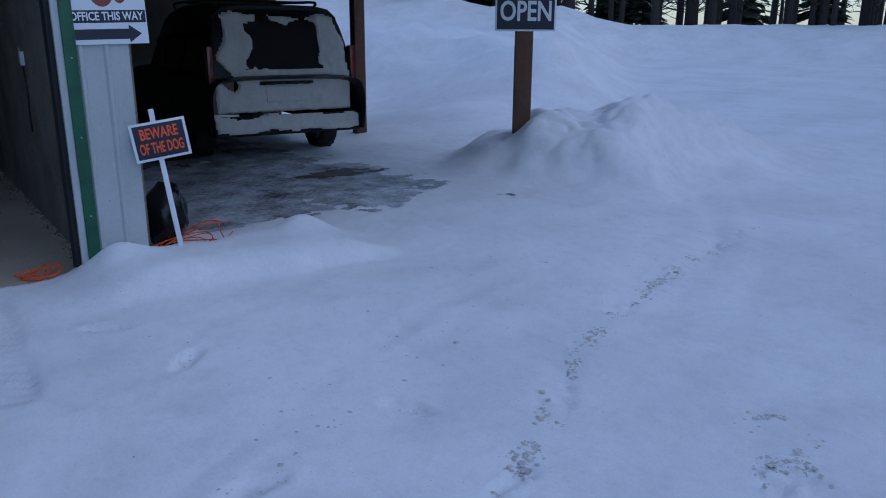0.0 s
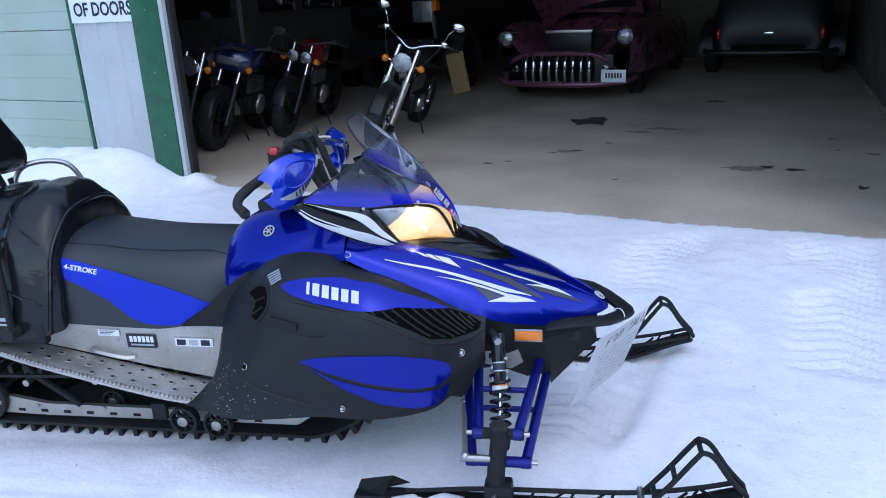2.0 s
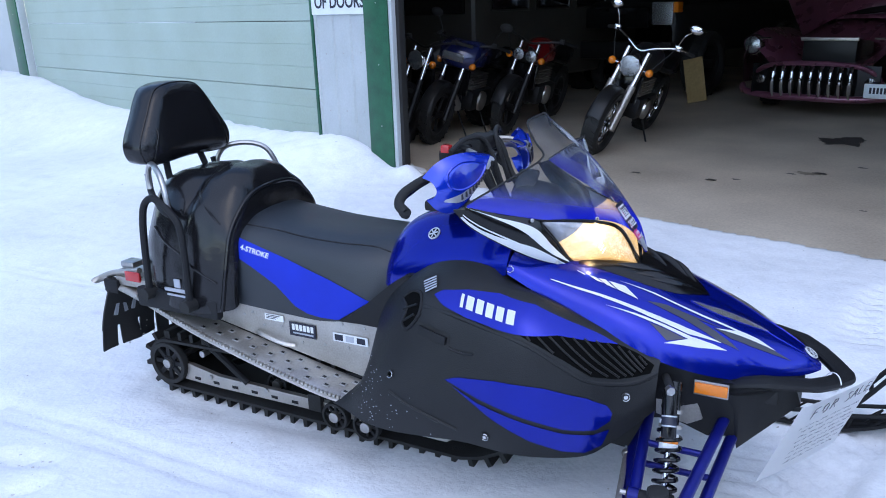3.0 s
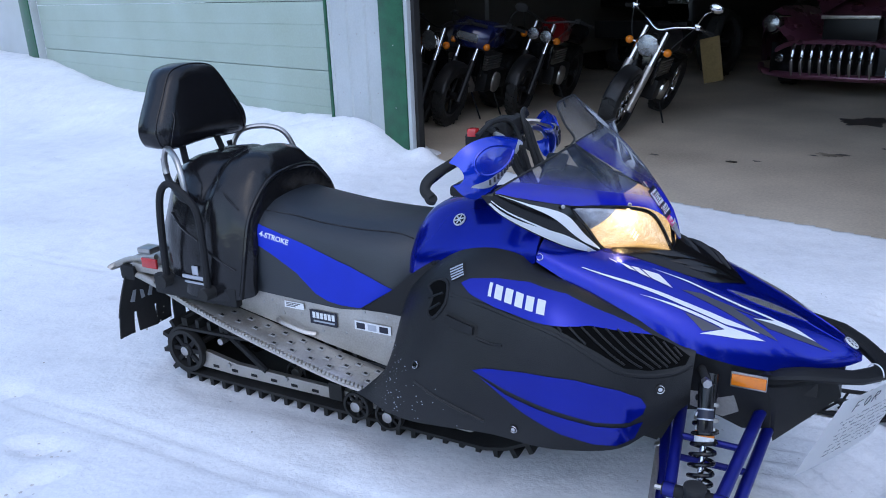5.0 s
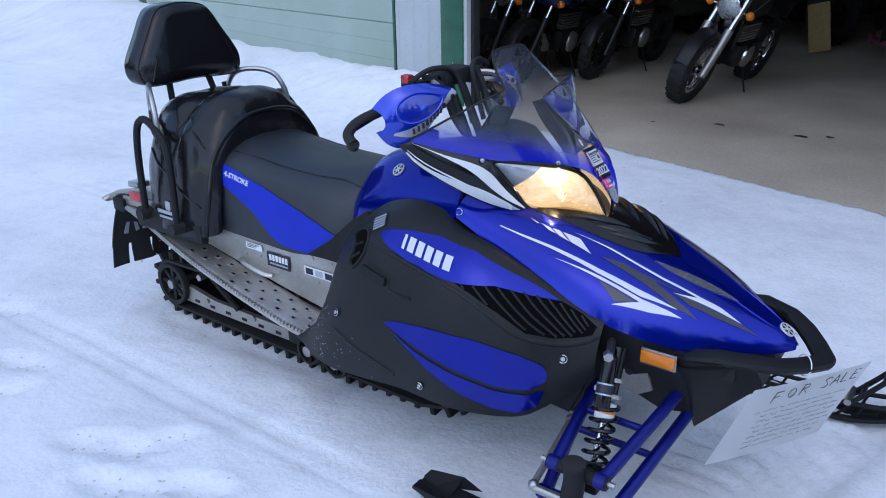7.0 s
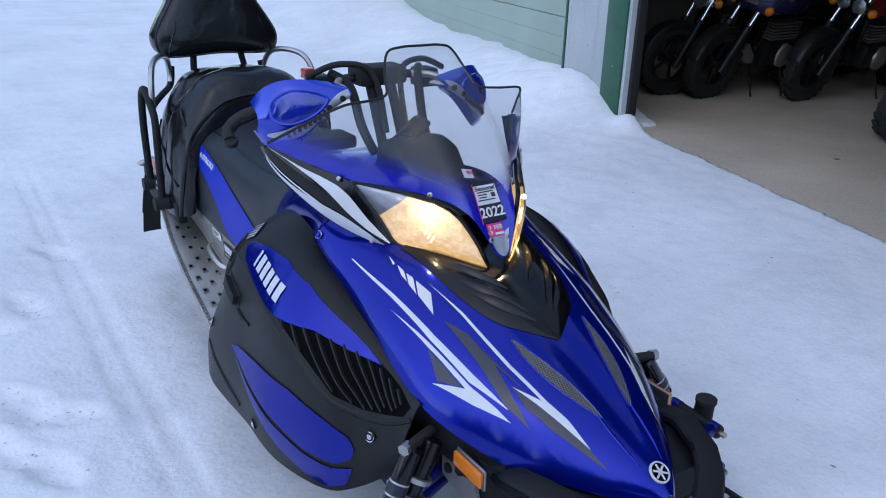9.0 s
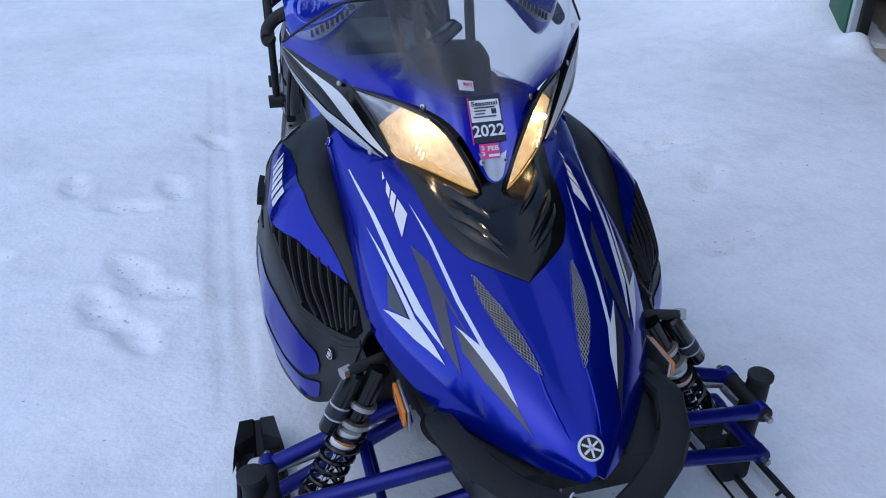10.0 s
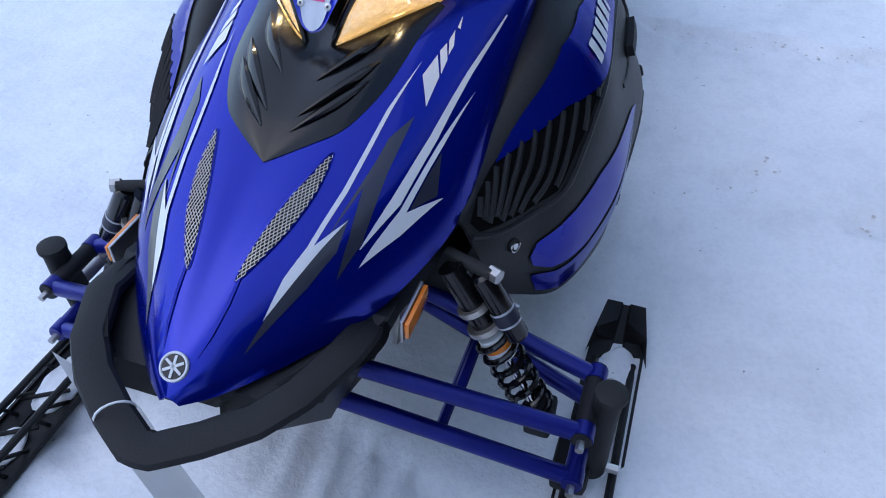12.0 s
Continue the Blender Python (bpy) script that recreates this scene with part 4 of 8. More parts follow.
for s in (-1, 1):
    bm = bmesh.new()
    bmesh.ops.create_uvsphere(bm, u_segments=16, v_segments=10, radius=.015, matrix=Matrix.Translation((-.295, s * .268, .712)))
    part("hose_cap", bm, M_steel, belly)
    for a, b in (((-.33, .255, .722), (-.16, .258, .655)), ((-.25, .25, .70), (-.10, .26, .628))):
        part("hose", tube(bmesh.new(), curve([V3(a, s), V3([(p + q) / 2 for p, q in zip(a, b)], s) + Vector((0, 0, .012)), V3(b, s)], 5), .009, 8), M_rubber, belly)
    q, n, _, _ = tree_of(hood).find_nearest(Vector((-.372, s * .283, .775)))
    if n.y * s < 0:
        n = -n
    bm = bmesh.new()
    lathe(bm, [(0, .011), (.003, .011), (.004, .008), (.003, .006), (.003, .0)], q, n, 18)
    hf = part("hood_fastener", bm, M_blue, hood)
    u = n.orthogonal().normalized()
    w = n.cross(u)
    part("fastener_ring", tube(bmesh.new(), [q + n * .004 + (u * math.cos(a) + w * math.sin(a)) * .0095 for a in [i * .35 for i in range(14)]], .0012, 6), M_chrome, hf)

# -- windscreen
WB = [(-.035, 0, .782), (-.040, .018, .790), (-.054, .036, .825), (-.080, .058, .868), (-.125, .085, .893), (-.180, .125, .905), (-.24, .175, .912), (-.30, .235, .922), (-.39, .297, .945), (-.476, .353, .970)]
WT = [(-.388, 0, 1.188), (-.389, .025, 1.188), (-.390, .05, 1.187), (-.394, .088, 1.176), (-.362, .112, 1.128), (-.328, .128, 1.095), (-.316, .180, 1.088), (-.315, .242, 1.083), (-.39, .297, 1.035), (-.478, .354, .978)]


def screen_rows(lo, hi, n):
    rows = []
    b, t = curve(WB, 4), curve(WT, 4)
    full_b = [Vector((p.x, -p.y, p.z)) for p in reversed(b[1:])] + b
    full_t = [Vector((p.x, -p.y, p.z)) for p in reversed(t[1:])] + t
    for i in range(n + 1):
        v = lo + (hi - lo) * i / n
        row = []
        for p, q in zip(full_b, full_t):
            c = p.lerp(q, v)
            k = 4 * v * (1 - v)
            c += Vector((0.018, 0, 0.014)) * k * min(1.0, (q - p).length / 0.3)
            row.append(c)
        rows.append(row)
    return rows


M_screen = glass("tinted_screen", (0.93, 0.95, 0.97), 0.03)
wt = M_screen.node_tree
wt.nodes.remove(wt.nodes["Fresnel"])
paint = wt.nodes.new("ShaderNodeBsdfPrincipled")
paint.inputs["Base Color"].default_value = (0.012, 0.018, 0.42, 1)
paint.inputs["Roughness"].default_value = 0.1
paint.inputs["Coat Weight"].default_value = 0.6
tc, sx = wt.nodes.new("ShaderNodeTexCoord"), wt.nodes.new("ShaderNodeSeparateXYZ")
wt.links.new(tc.outputs["Object"], sx.inputs[0])
ab, ma, mr = (wt.nodes.new("ShaderNode" + k) for k in ("Math", "Math", "MapRange"))
ab.operation, ma.operation = "ABSOLUTE", "MULTIPLY_ADD"
wt.links.new(sx.outputs["Y"], ab.inputs[0])
wt.links.new(ab.outputs[0], ma.inputs[0])
ma.inputs[1].default_value = -0.30
wt.links.new(sx.outputs["Z"], ma.inputs[2])
wt.links.new(ma.outputs[0], mr.inputs["Value"])
mr.inputs["From Min"].default_value, mr.inputs["From Max"].default_value = 0.862, 0.945
mr.interpolation_type = "SMOOTHSTEP"
fr = wt.nodes.new("ShaderNodeFresnel")
fr.inputs["IOR"].default_value = 1.5
sheet, both_ = wt.nodes["Mix Shader"], wt.nodes.new("ShaderNodeMixShader")
wt.links.new(fr.outputs[0], sheet.inputs[0])
wt.links.new(mr.outputs["Result"], both_.inputs[0])
wt.links.new(paint.outputs[0], both_.inputs[1])
# pale translucent share painted in for the sky reflected on the sheet
veil_mix, sky_veil = wt.nodes.new("ShaderNodeMixShader"), wt.nodes.new("ShaderNodeBsdfTranslucent")
sky_veil.inputs["Color"].default_value = (0.62, 0.66, 0.72, 1)
veil_mix.inputs[0].default_value = 0.20
wt.links.new(sheet.outputs[0], veil_mix.inputs[1])
wt.links.new(sky_veil.outputs[0], veil_mix.inputs[2])
wt.links.new(veil_mix.outputs[0], both_.inputs[2])
wt.links.new(both_.outputs[0], wt.nodes["Material Output"].inputs["Surface"])
bm = bmesh.new()
loft(bm, screen_rows(0, 1, 10))
screen = part("windscreen", bm, M_screen, sled, "clear windscreen fading to blue at its foot", angle=60)
screen.visible_shadow = False
wtree = tree_of(screen)
bm = bmesh.new()
edge = curve(WT, 4)
tube(bm, [Vector((p.x, -p.y, p.z)) for p in reversed(edge[1:])] + edge, 0.0030, 8)
part("screen_edging", bm, M_rubber, screen, "black rubber edging")


def on_screen(y, z):
    """The spot on the screen's outside at this y and height."""
    q, n, _, _ = wtree.ray_cast(Vector((2, y, z)), Vector((-1, 0, 0)))
    if not q:
        q, n, _, _ = wtree.find_nearest(Vector((-.05, y, z)))
    if n.x < 0:
        n = -n
    if abs(y) < .03:
        n = Vector((n.x, 0, n.z)).normalized()
    return q, n


def label_on(name, y, z, wd, ht, material, parent, lift=0.0012, words=None, ink=None, size=0.02):
    """A flat sticker on the screen, with words if any."""
    q, n = on_screen(y, z)
    up = (Vector((-.66, 0, .75)) - n * Vector((-.66, 0, .75)).dot(n)).normalized()
    rt = up.cross(n)
    m = Matrix((rt, up, n)).transposed().to_4x4()
    m.translation = q + n * lift
    if material:
        bm = box(bmesh.new(), -wd / 2, wd / 2, -ht / 2, ht / 2, 0, 0.0006)
        bmesh.ops.transform(bm, matrix=m, verts=bm.verts)
        ob = part(name, bm, material, parent, smooth=False)
    else:
        ob = parent
    if words:
        bm = text_mesh(words, size, wd * 0.85, 0.0002, True)
        m2 = m.copy()
        m2.translation = q + n * (lift + 0.001)
        bmesh.ops.transform(bm, matrix=m2, verts=bm.verts)
        part("lettering", bm, ink, ob, smooth=False)
    return ob


# silver chin of the screen
bm = bmesh.new()
rows = []
for z, half in ((.7845, .004), (.788, .010), (.793, .0150), (.800, .0185), (.808, .0220), (.816, .0255), (.824, .0290)):
    rows.append([on_screen(half * j / 5, z + .012 * (j / 5) ** 2 * smooth(.80, .824, z))[0] + Vector((.0025, 0, .0015)) for j in range(-5, 6)])
loft(bm, rows)
part("chin", bm, M_silver, screen, "silver chin")
stick = label_on("permit_sticker", -0.002, 0.888, 0.074, 0.096, M_sign_dark, screen, 0.0045)
label_on("permit_field", -0.001, 0.9005, 0.060, 0.044, M_paper, stick, 0.0056)
label_on("words", -0.001, 0.9120, 0.062, 0.01, None, stick, 0.0066, "Seasonal", M_ink, 0.013)
for k, (y, wd) in enumerate(((-.002, .042), (-.012, .024), (-.012, .020), (-.004, .046))):
    label_on("print_line", y, 0.9055 - k * 0.0050, wd, 0.0024, M_ink, stick, 0.0072)
label_on("print_block", 0.016, 0.8985, 0.010, 0.010, M_ink, stick, 0.0072)
label_on("red_edge", -0.0375, 0.888, 0.0025, 0.094, M_pink, stick, 0.0054)
label_on("words", -0.001, 0.8670, 0.076, 0.02, None, stick, 0.0072, "2022", M_paper, 0.032)
feb = label_on("month_sticker", -0.004, 0.8350, 0.040, 0.030, M_pink, screen, 0.0032)
label_on("words", 0.003, 0.8385, 0.026, 0.01, None, feb, 0.0052, "FEB", M_paper, 0.013)
label_on("print_line", 0.003, 0.8275, 0.022, 0.005, M_paper, feb, 0.0046)
label_on("words", -0.0185, 0.8400, 0.008, 0.01, None, feb, 0.0052, "2", M_paper, 0.011)
label_on("words", -0.0185, 0.8305, 0.008, 0.01, None, feb, 0.0052, "3", M_paper, 0.011)
may = label_on("month_sticker", -0.033, 0.9455, 0.036, 0.021, M_paper, screen, 0.0045)
label_on("words", -0.030, 0.9455, 0.027, 0.01, None, may, 0.0075, "MAY", M_pink, 0.011)
for y, z in ((-.112, .905), (.112, .905), (-.023, .818), (.023, .818)):
    q, n = on_screen(y, z)
    bm = bmesh.new()
    lathe(bm, [(0, .0062), (.0025, .0058), (.0034, .003), (.0034, 0)], q + n * .001, n, 14)
    screw = part("screen_screw", bm, M_steel, screen)
    bm = bmesh.new()
    lathe(bm, [(.0036, .0026), (.0037, 0)], q + n * .001, n, 6)
    part("socket", bm, M_ink, screw)

# -- headlight cowl on both sides of the screen
CU = [(-.478, .354, .973), (-.39, .298, .943), (-.302, .233, .914), (-.262, .196, .845), (-.222, .162, .776)]
CL = [(-.518, .357, .960), (-.468, .338, .903), (-.36, .285, .833), (-.29, .225, .790), (-.224, .170, .768)]
HU = [(-.300, .228, .915), (-.20, .150, .905), (-.115, .092, .884), (-.078, .050, .82), (-.060, .024, .757)]
HL = [(-.300, .230, .910), (-.262, .192, .845), (-.220, .158, .776), (-.15, .100, .750), (-.060, .026, .752)]


def patch(up, low, s, n=24, k=6, push=(0, 0, 0), t0=0.0, t1=1.0, s0=0.0, s1=1.0):
    up, low = [V3(p, s) for p in up], [V3(p, s) for p in low]
    rows = []
    for i in range(n + 1):
        a = s0 + (s1 - s0) * i / n
        row = []
        for j in range(k + 1):
            lo = t0(a) if callable(t0) else t0
            hi = t1(a) if callable(t1) else t1
            t = lo + (hi - lo) * j / k
            p = on_patch(up, low, a, t)
            b = 4 * t * (1 - t)
            p += Vector((push[0], push[1] * s, push[2])) * b * max(0.0, math.sin(3.1416 * min(1, max(0, a)))) ** 0.5
            row.append(p)
        rows.append(row)
    return rows


M_bulb = mat("lit_bulb", (1, 0.8, 0.5), 0.5, 0, 0, 5, 50, 0, emit=((1.0, 0.74, 0.40), 90.0))
# shield, bowl and lip emit a little in place of reflected bulb light
M_glow_bar = mat("glowing_shield", (0.9, 0.85, 0.7), 0.3, 0.5, 0, 5, 50, 0, emit=((1.0, 0.80, 0.50), 0.7))
M_reflector = mat("glowing_faceted_reflector", (0.80, 0.74, 0.62), 0.22, 0.75, 0.25, 30, 60, 1.0, bump_scale=85, emit=((1.0, 0.64, 0.27), 0.30))
M_lip = mat("glowing_smooth_reflector", (0.75, 0.62, 0.40), 0.18, 0.8, 0.15, 30, 60, 0.2, emit=((1.0, 0.58, 0.18), 0.20))
M_marker = mat("clear_marker_glass", (0.46, 0.48, 0.52), 0.16, 0.5, 0.2, 30, 60, 0.4, bump_scale=60, coat=0.6)
for s in (-1, 1):
    bm = bmesh.new()
    shell(bm, patch([curve(CU, 4)[i] for i in range(17)], [curve(CL, 4)[i] for i in range(17)], s, push=(.004, .016, .004)), 0.008)
    cowl = part("headlight_cowl", bm, M_gloss_black, sled, "gloss black cowl with white flashes")
    cu, cl = curve(CU, 4), curve(CL, 4)
    for (t0, t1, s0, s1) in ((lambda a: .15 + .08 * a, lambda a: .17 + .10 * a + .25 * smooth(.10, .65, a) * smooth(1.05, .8, a), .03, .95),
                             (lambda a: .86 - .26 * smooth(.25, .75, a) + .22 * smooth(.8, 1, a), lambda a: .97, .12, .97),
                             (lambda a: .74 - .02 * a, lambda a: .79 - .02 * a, .10, .50)):
        bm = bmesh.new()
        loft(bm, [[p + Vector((.0012, .0022 * s, .0012)) for p in r] for r in patch(cu, cl, s, push=(.004, .016, .004), t0=t0, t1=t1, s0=s0, s1=s1)])
        part("white_flash", bm, M_white, cowl)
    for p in ((-.318, .252, .925), (-.255, .205, .79)):
        bm = bmesh.new()
        lathe(bm, [(0, .006), (.003, .0055), (.004, .003), (.004, 0)], V3(p, s) + Vector((.004, .004 * s, -.002)), (.5, .8 * s, .2), 14)
        part("cowl_screw", bm, M_steel, cowl)
    # headlight: bowl, bulb, lens and black surround
    hu, hl = curve(HU, 4), curve(HL, 4)
    lens = patch(hu, hl, s, push=(.034, .010, .014))
    bm = bmesh.new()
    loft(bm, lens)
    bmesh.ops.recalc_face_normals(bm, faces=bm.faces)
    lamp = part("headlight", bm, M_lens, sled, "lit clear headlight with warm yellow glow")
    lamp.visible_shadow = False
    bm = bmesh.new()
    deep = dict(push=(.020, .006, .008))
    loft(bm, [[p + Vector((-.003, 0, 0)) for p in r] for r in patch(hu, hl, s, s0=0.24, s1=0.985, t0=.03, t1=.97, **deep)])
    bowl = part("reflector", bm, M_reflector, lamp, "fluted reflector bowl with a glow of its own")
    # smooth lower lip of the bowl, with added glow
    bm = bmesh.new()
    lip = patch(hu, hl, s, s0=0.42, s1=0.985, t0=lambda a: .97 - .30 * smooth(.42, .75, a), t1=.98, push=(.026, .008, .008))
    loft(bm, lip)
    tube(bm, [row[0] for row in lip], .0016, 6)
    part("reflector_lip", bm, M_lip, bowl, "smooth lower lip with an added golden glow")
    bm = bmesh.new()
    loft(bm, [[p + Vector((-.002, 0, 0)) for p in r] for r in patch(hu, hl, s, s0=0.02, s1=0.27, t0=.03, t1=.97, push=(.024, .007, .009))])
    part("marker_lens", bm, M_marker, lamp, "pale clear marker lens")

    def in_bowl(a, t, out=.008):
        return patch(hu, hl, s, n=1, k=1, s0=a, s1=a + .01, t0=t, t1=t + .01, **deep)[0][0] + Vector((out, .2 * out * s, 0))
    bm = bmesh.new()
    bmesh.ops.create_icosphere(bm, subdivisions=2, radius=0.0055, matrix=Matrix.Translation(in_bowl(.42, .36)))
    part("bulb", bm, M_bulb, lamp)
    # bars of the bulb shield, bright by their own emission
    for k in range(3):
        bm = tube(bmesh.new(), [in_bowl(.50 + .034 * k, .48 + .03 * k, .004), in_bowl(.525 + .034 * k, .60 + .03 * k, .004)], .0022, 6)
        part("shield_bar", bm, M_glow_bar, lamp)
    bm = bmesh.new()
    rim = [V3(p, s) for p in hu] + [V3(p, s) for p in reversed(hl[1:-1])]
    tube(bm, [p + Vector((.002, 0, -.001)) for p in rim], 0.0055, 8, closed=True)
    part("headlight_surround", bm, M_gloss_black, lamp)
# dash pod behind the screen
bm = bmesh.new()
DASH = [sec(-.17, (0, .84), (.02, .84), (.035, .835), (.045, .82), (.06, .80)),
        sec(-.25, (0, .885), (.045, .882), (.065, .870), (.078, .845), (.10, .80)),
        sec(-.33, (0, .945), (.060, .942), (.080, .930), (.089, .890), (.15, .83)),
        sec(-.36, (0, .960), (.064, .957), (.086, .944), (.094, .900), (.17, .84)),
        sec(-.44, (0, .964), (.066, .961), (.088, .948), (.097, .900), (.20, .83)),
        sec(-.47, (0, .90), (.05, .895), (.07, .88), (.085, .86), (.22, .80))]
loft(bm, dense(both(DASH), 3, 2))
dash = part("dash", bm, M_black, sled, "black instrument pod behind the screen")
bm = box(bmesh.new(), -.055, .055, -.035, .035, 0, .02, .012)
bmesh.ops.transform(bm, matrix=pose(-.43, 0, .962, 0, -38, 90), verts=bm.verts)
part("gauge", bm, M_gloss_black, dash)

# -- handlebar
M_guard = mat("clear_blue_plastic", (0.008, 0.038, 0.50), 0.07, 0.3, 0.10, 7, 300, 0.0, spec=0.5, coat=0.8)
M_guard_dark = mat("deep_blue_plastic", (0.008, 0.022, 0.34), 0.08, 0, 0.3, 16, 300, 0.0, spec=0.6, coat=0.8)
bar = [(-.684, -.350, .985), (-.660, -.29, 1.012), (-.625, -.20, 1.05), (-.60, -.09, 1.085), (-.595, 0, 1.09)]
bar = bar + [(x, -y, z) for x, y, z in reversed(bar[:-1])]
bm = tube(bmesh.new(), curve(bar, 5), 0.0115, 10)
hb = part("handlebar", bm, M_gloss_black, sled, "black handlebar with hand guards")
for s in (-1, 1):
    g = [V3(p, s) for p in ((-.664, -.380, .946), (-.688, -.372, .968), (-.682, -.335, .997), (-.640, -.25, 1.03))]
    bm = tube(bmesh.new(), curve(g, 6), [0.0158] * 19, 12)
    part("grip", bm, M_rubber, hb)
    bm = tube(bmesh.new(), [g[0] + Vector((-.006, .004 * s, -.007)), g[0] + Vector((.004, 0, .003))], [0.0185, 0.0165], 12)
    part("grip_end", bm, M_rubber, hb)
    # hand guard: a curved shield with a grey strip
    prof = ((.135, 1.086, 1.056, -.497), (.18, 1.096, 1.024, -.500), (.225, 1.102, .976, -.509), (.262, 1.102, .940, -.524), (.292, 1.094, .929, -.545), (.318, 1.074, .942, -.570), (.336, 1.042, .975, -.595))
    rows = [[Vector((x + dx, y * s, zb + (zt - zb) * t)) for t, dx in ((0, -.020), (.12, .002), (.35, .014), (.6, .012), (.85, -.004), (1, -.032))] for y, zt, zb, x in prof]
    bm = bmesh.new()
    shell(bm, dense(rows, 5, 4), 0.005)
    guard = part("hand_guard", bm, M_guard, hb, "translucent blue plastic hand guard with grey strip")
    gt = tree_of(guard)

    def face(y, z, up=.003):
        q = gt.ray_cast(Vector((2, y * s, z)), Vector((-1, 0, 0)))[0]
        return (q or Vector((-.57, y * s, z))) + Vector((up, 0, 0))
    # raised ring and inner field pressed into the shield
    ring = curve([(0, y, z) for y, z in ((.195, 1.066), (.235, 1.080), (.275, 1.078), (.308, 1.052), (.312, 1.016), (.285, 1.002), (.24, 1.018), (.207, 1.042))], 5, True)
    bm = tube(bmesh.new(), [face(p.y, p.z, .001) for p in ring], .0042, 6, closed=True)
    part("guard_ridge", bm, M_guard, guard)
    bm = bmesh.new()
    loft(bm, [[face(.257 + (p.y - .257) * k, 1.042 + (p.z - 1.042) * k, .0015) for p in ring] for k in (.82, .55, .25)], close=True)
    part("guard_field", bm, M_guard_dark, guard, "darker see-through field")
    rows = []
    for y, z, h in ((.140, 1.070, .011), (.17, 1.058, .015), (.205, 1.032, .013), (.25, .998, .017), (.288, .978, .013), (.322, .974, .003)):
        rows.append([face(y, z + dz * h) for dz in (-1, -.5, 0, .5, 1)])
    bm = bmesh.new()
    loft(bm, dense(rows, 4, 1))
    strip_ = part("guard_strip", bm, M_silver, guard, "grey strip with black lettering bars")
    bm = bmesh.new()
    for k in range(8):
        y = .205 + k * .0112
        q = face(y, 1.030 - .62 * (y - .205), .0042)
        box(bm, q.x - .003, q.x + .0006, q.y - .0038, q.y + .0038, q.z - .008, q.z + .008)
    part("lettering_bar", bm, M_ink, strip_, smooth=False)
    for y, z in ((.160, 1.062), (.194, 1.042)):
        bm = bmesh.new()
        lathe(bm, [(0, .0075), (.005, .007), (.006, 0)], face(y, z, .002), (1, 0, 0), 12)
        part("guard_screw", bm, M_rubber, guard)
    bm = bmesh.new()
    tube(bm, curve([(-.60, .10 * s, 1.085), (-.55, .14 * s, 1.085), (-.50, .165 * s, 1.065)], 4), .009, 8)
    part("guard_arm", bm, M_alu, guard)
    # switch block, brake or throttle perch and the looms
    bm = box(bmesh.new(), -.65, -.59, s * .155 - .028, s * .155 + .028, 1.045, 1.095, .008)
    part("switch_block", bm, M_black, hb)
    bm = tube(bmesh.new(), curve([(-.61, .13 * s, 1.10), (-.56, .10 * s, 1.07), (-.52, .09 * s, .98), (-.47, .08 * s, .92)], 6), .012, 8)
    part("cable_loom", bm, M_rubber, hb)
    bm = tube(bmesh.new(), curve([(-.60, .20 * s, 1.095), (-.58, .12 * s, 1.125), (-.55, .04 * s, 1.10), (-.50, .03 * s, .96)], 6), .008, 8)
    part("cable_loom", bm, M_rubber, hb)
    bm = tube(bmesh.new(), curve([(-.60, .15 * s, 1.06), (-.565, .22 * s, 1.045), (-.575, .31 * s, 1.0)], 6), .006, 8, flat=1.6)
    part("lever", bm, M_steel, hb)
bm = box(bmesh.new(), -.635, -.605, -.20, -.172, 1.09, 1.115, .006)
part("stop_button", bm, M_red, hb, "red engine stop button")
bm = box(bmesh.new(), -.64, -.56, -.07, .07, 1.065, 1.115, .015)
part("bar_pad", bm, M_rubber, hb)
for y in (-.03, .03):
    bm = tube(bmesh.new(), [(-.49, y, .86), (-.59, y, 1.08)], .013, 12)
    part("riser", bm, M_rubber, hb)
bm = box(bmesh.new(), -.70, -.60, -.20, -.06, .90, .935, .012)
part("tank_cap_base", bm, M_rubber, tank)

# -- seat
SEAT = [
    sec(-.835, (0, .775), (.06, .77), (.11, .755), (.165, .71), (.19, .66), (.20, .58)),
    sec(-.93, (0, .772), (.07, .768), (.13, .752), (.195, .71), (.225, .63), (.235, .51)),
    sec(-1.08, (0, .768), (.08, .765), (.14, .752), (.21, .71), (.236, .62), (.245, .475)),
    sec(-1.24, (0, .775), (.08, .772), (.14, .760), (.21, .72), (.238, .62), (.246, .475)),
    sec(-1.36, (0, .790), (.085, .786), (.15, .772), (.215, .73), (.24, .63), (.248, .48)),
    sec(-1.46, (0, .81), (.09, .805), (.155, .785), (.22, .74), (.245, .63), (.25, .485)),
    sec(-1.58, (0, .83), (.09, .825), (.155, .80), (.22, .75), (.245, .63), (.25, .49)),
]
bm = bmesh.new()
shell(bm, dense(both(SEAT), 5, 4), 0.01)
seat = part("seat", bm, M_seat, sled, "black vinyl rider seat with blue side flashes")
stree = tree_of(seat)
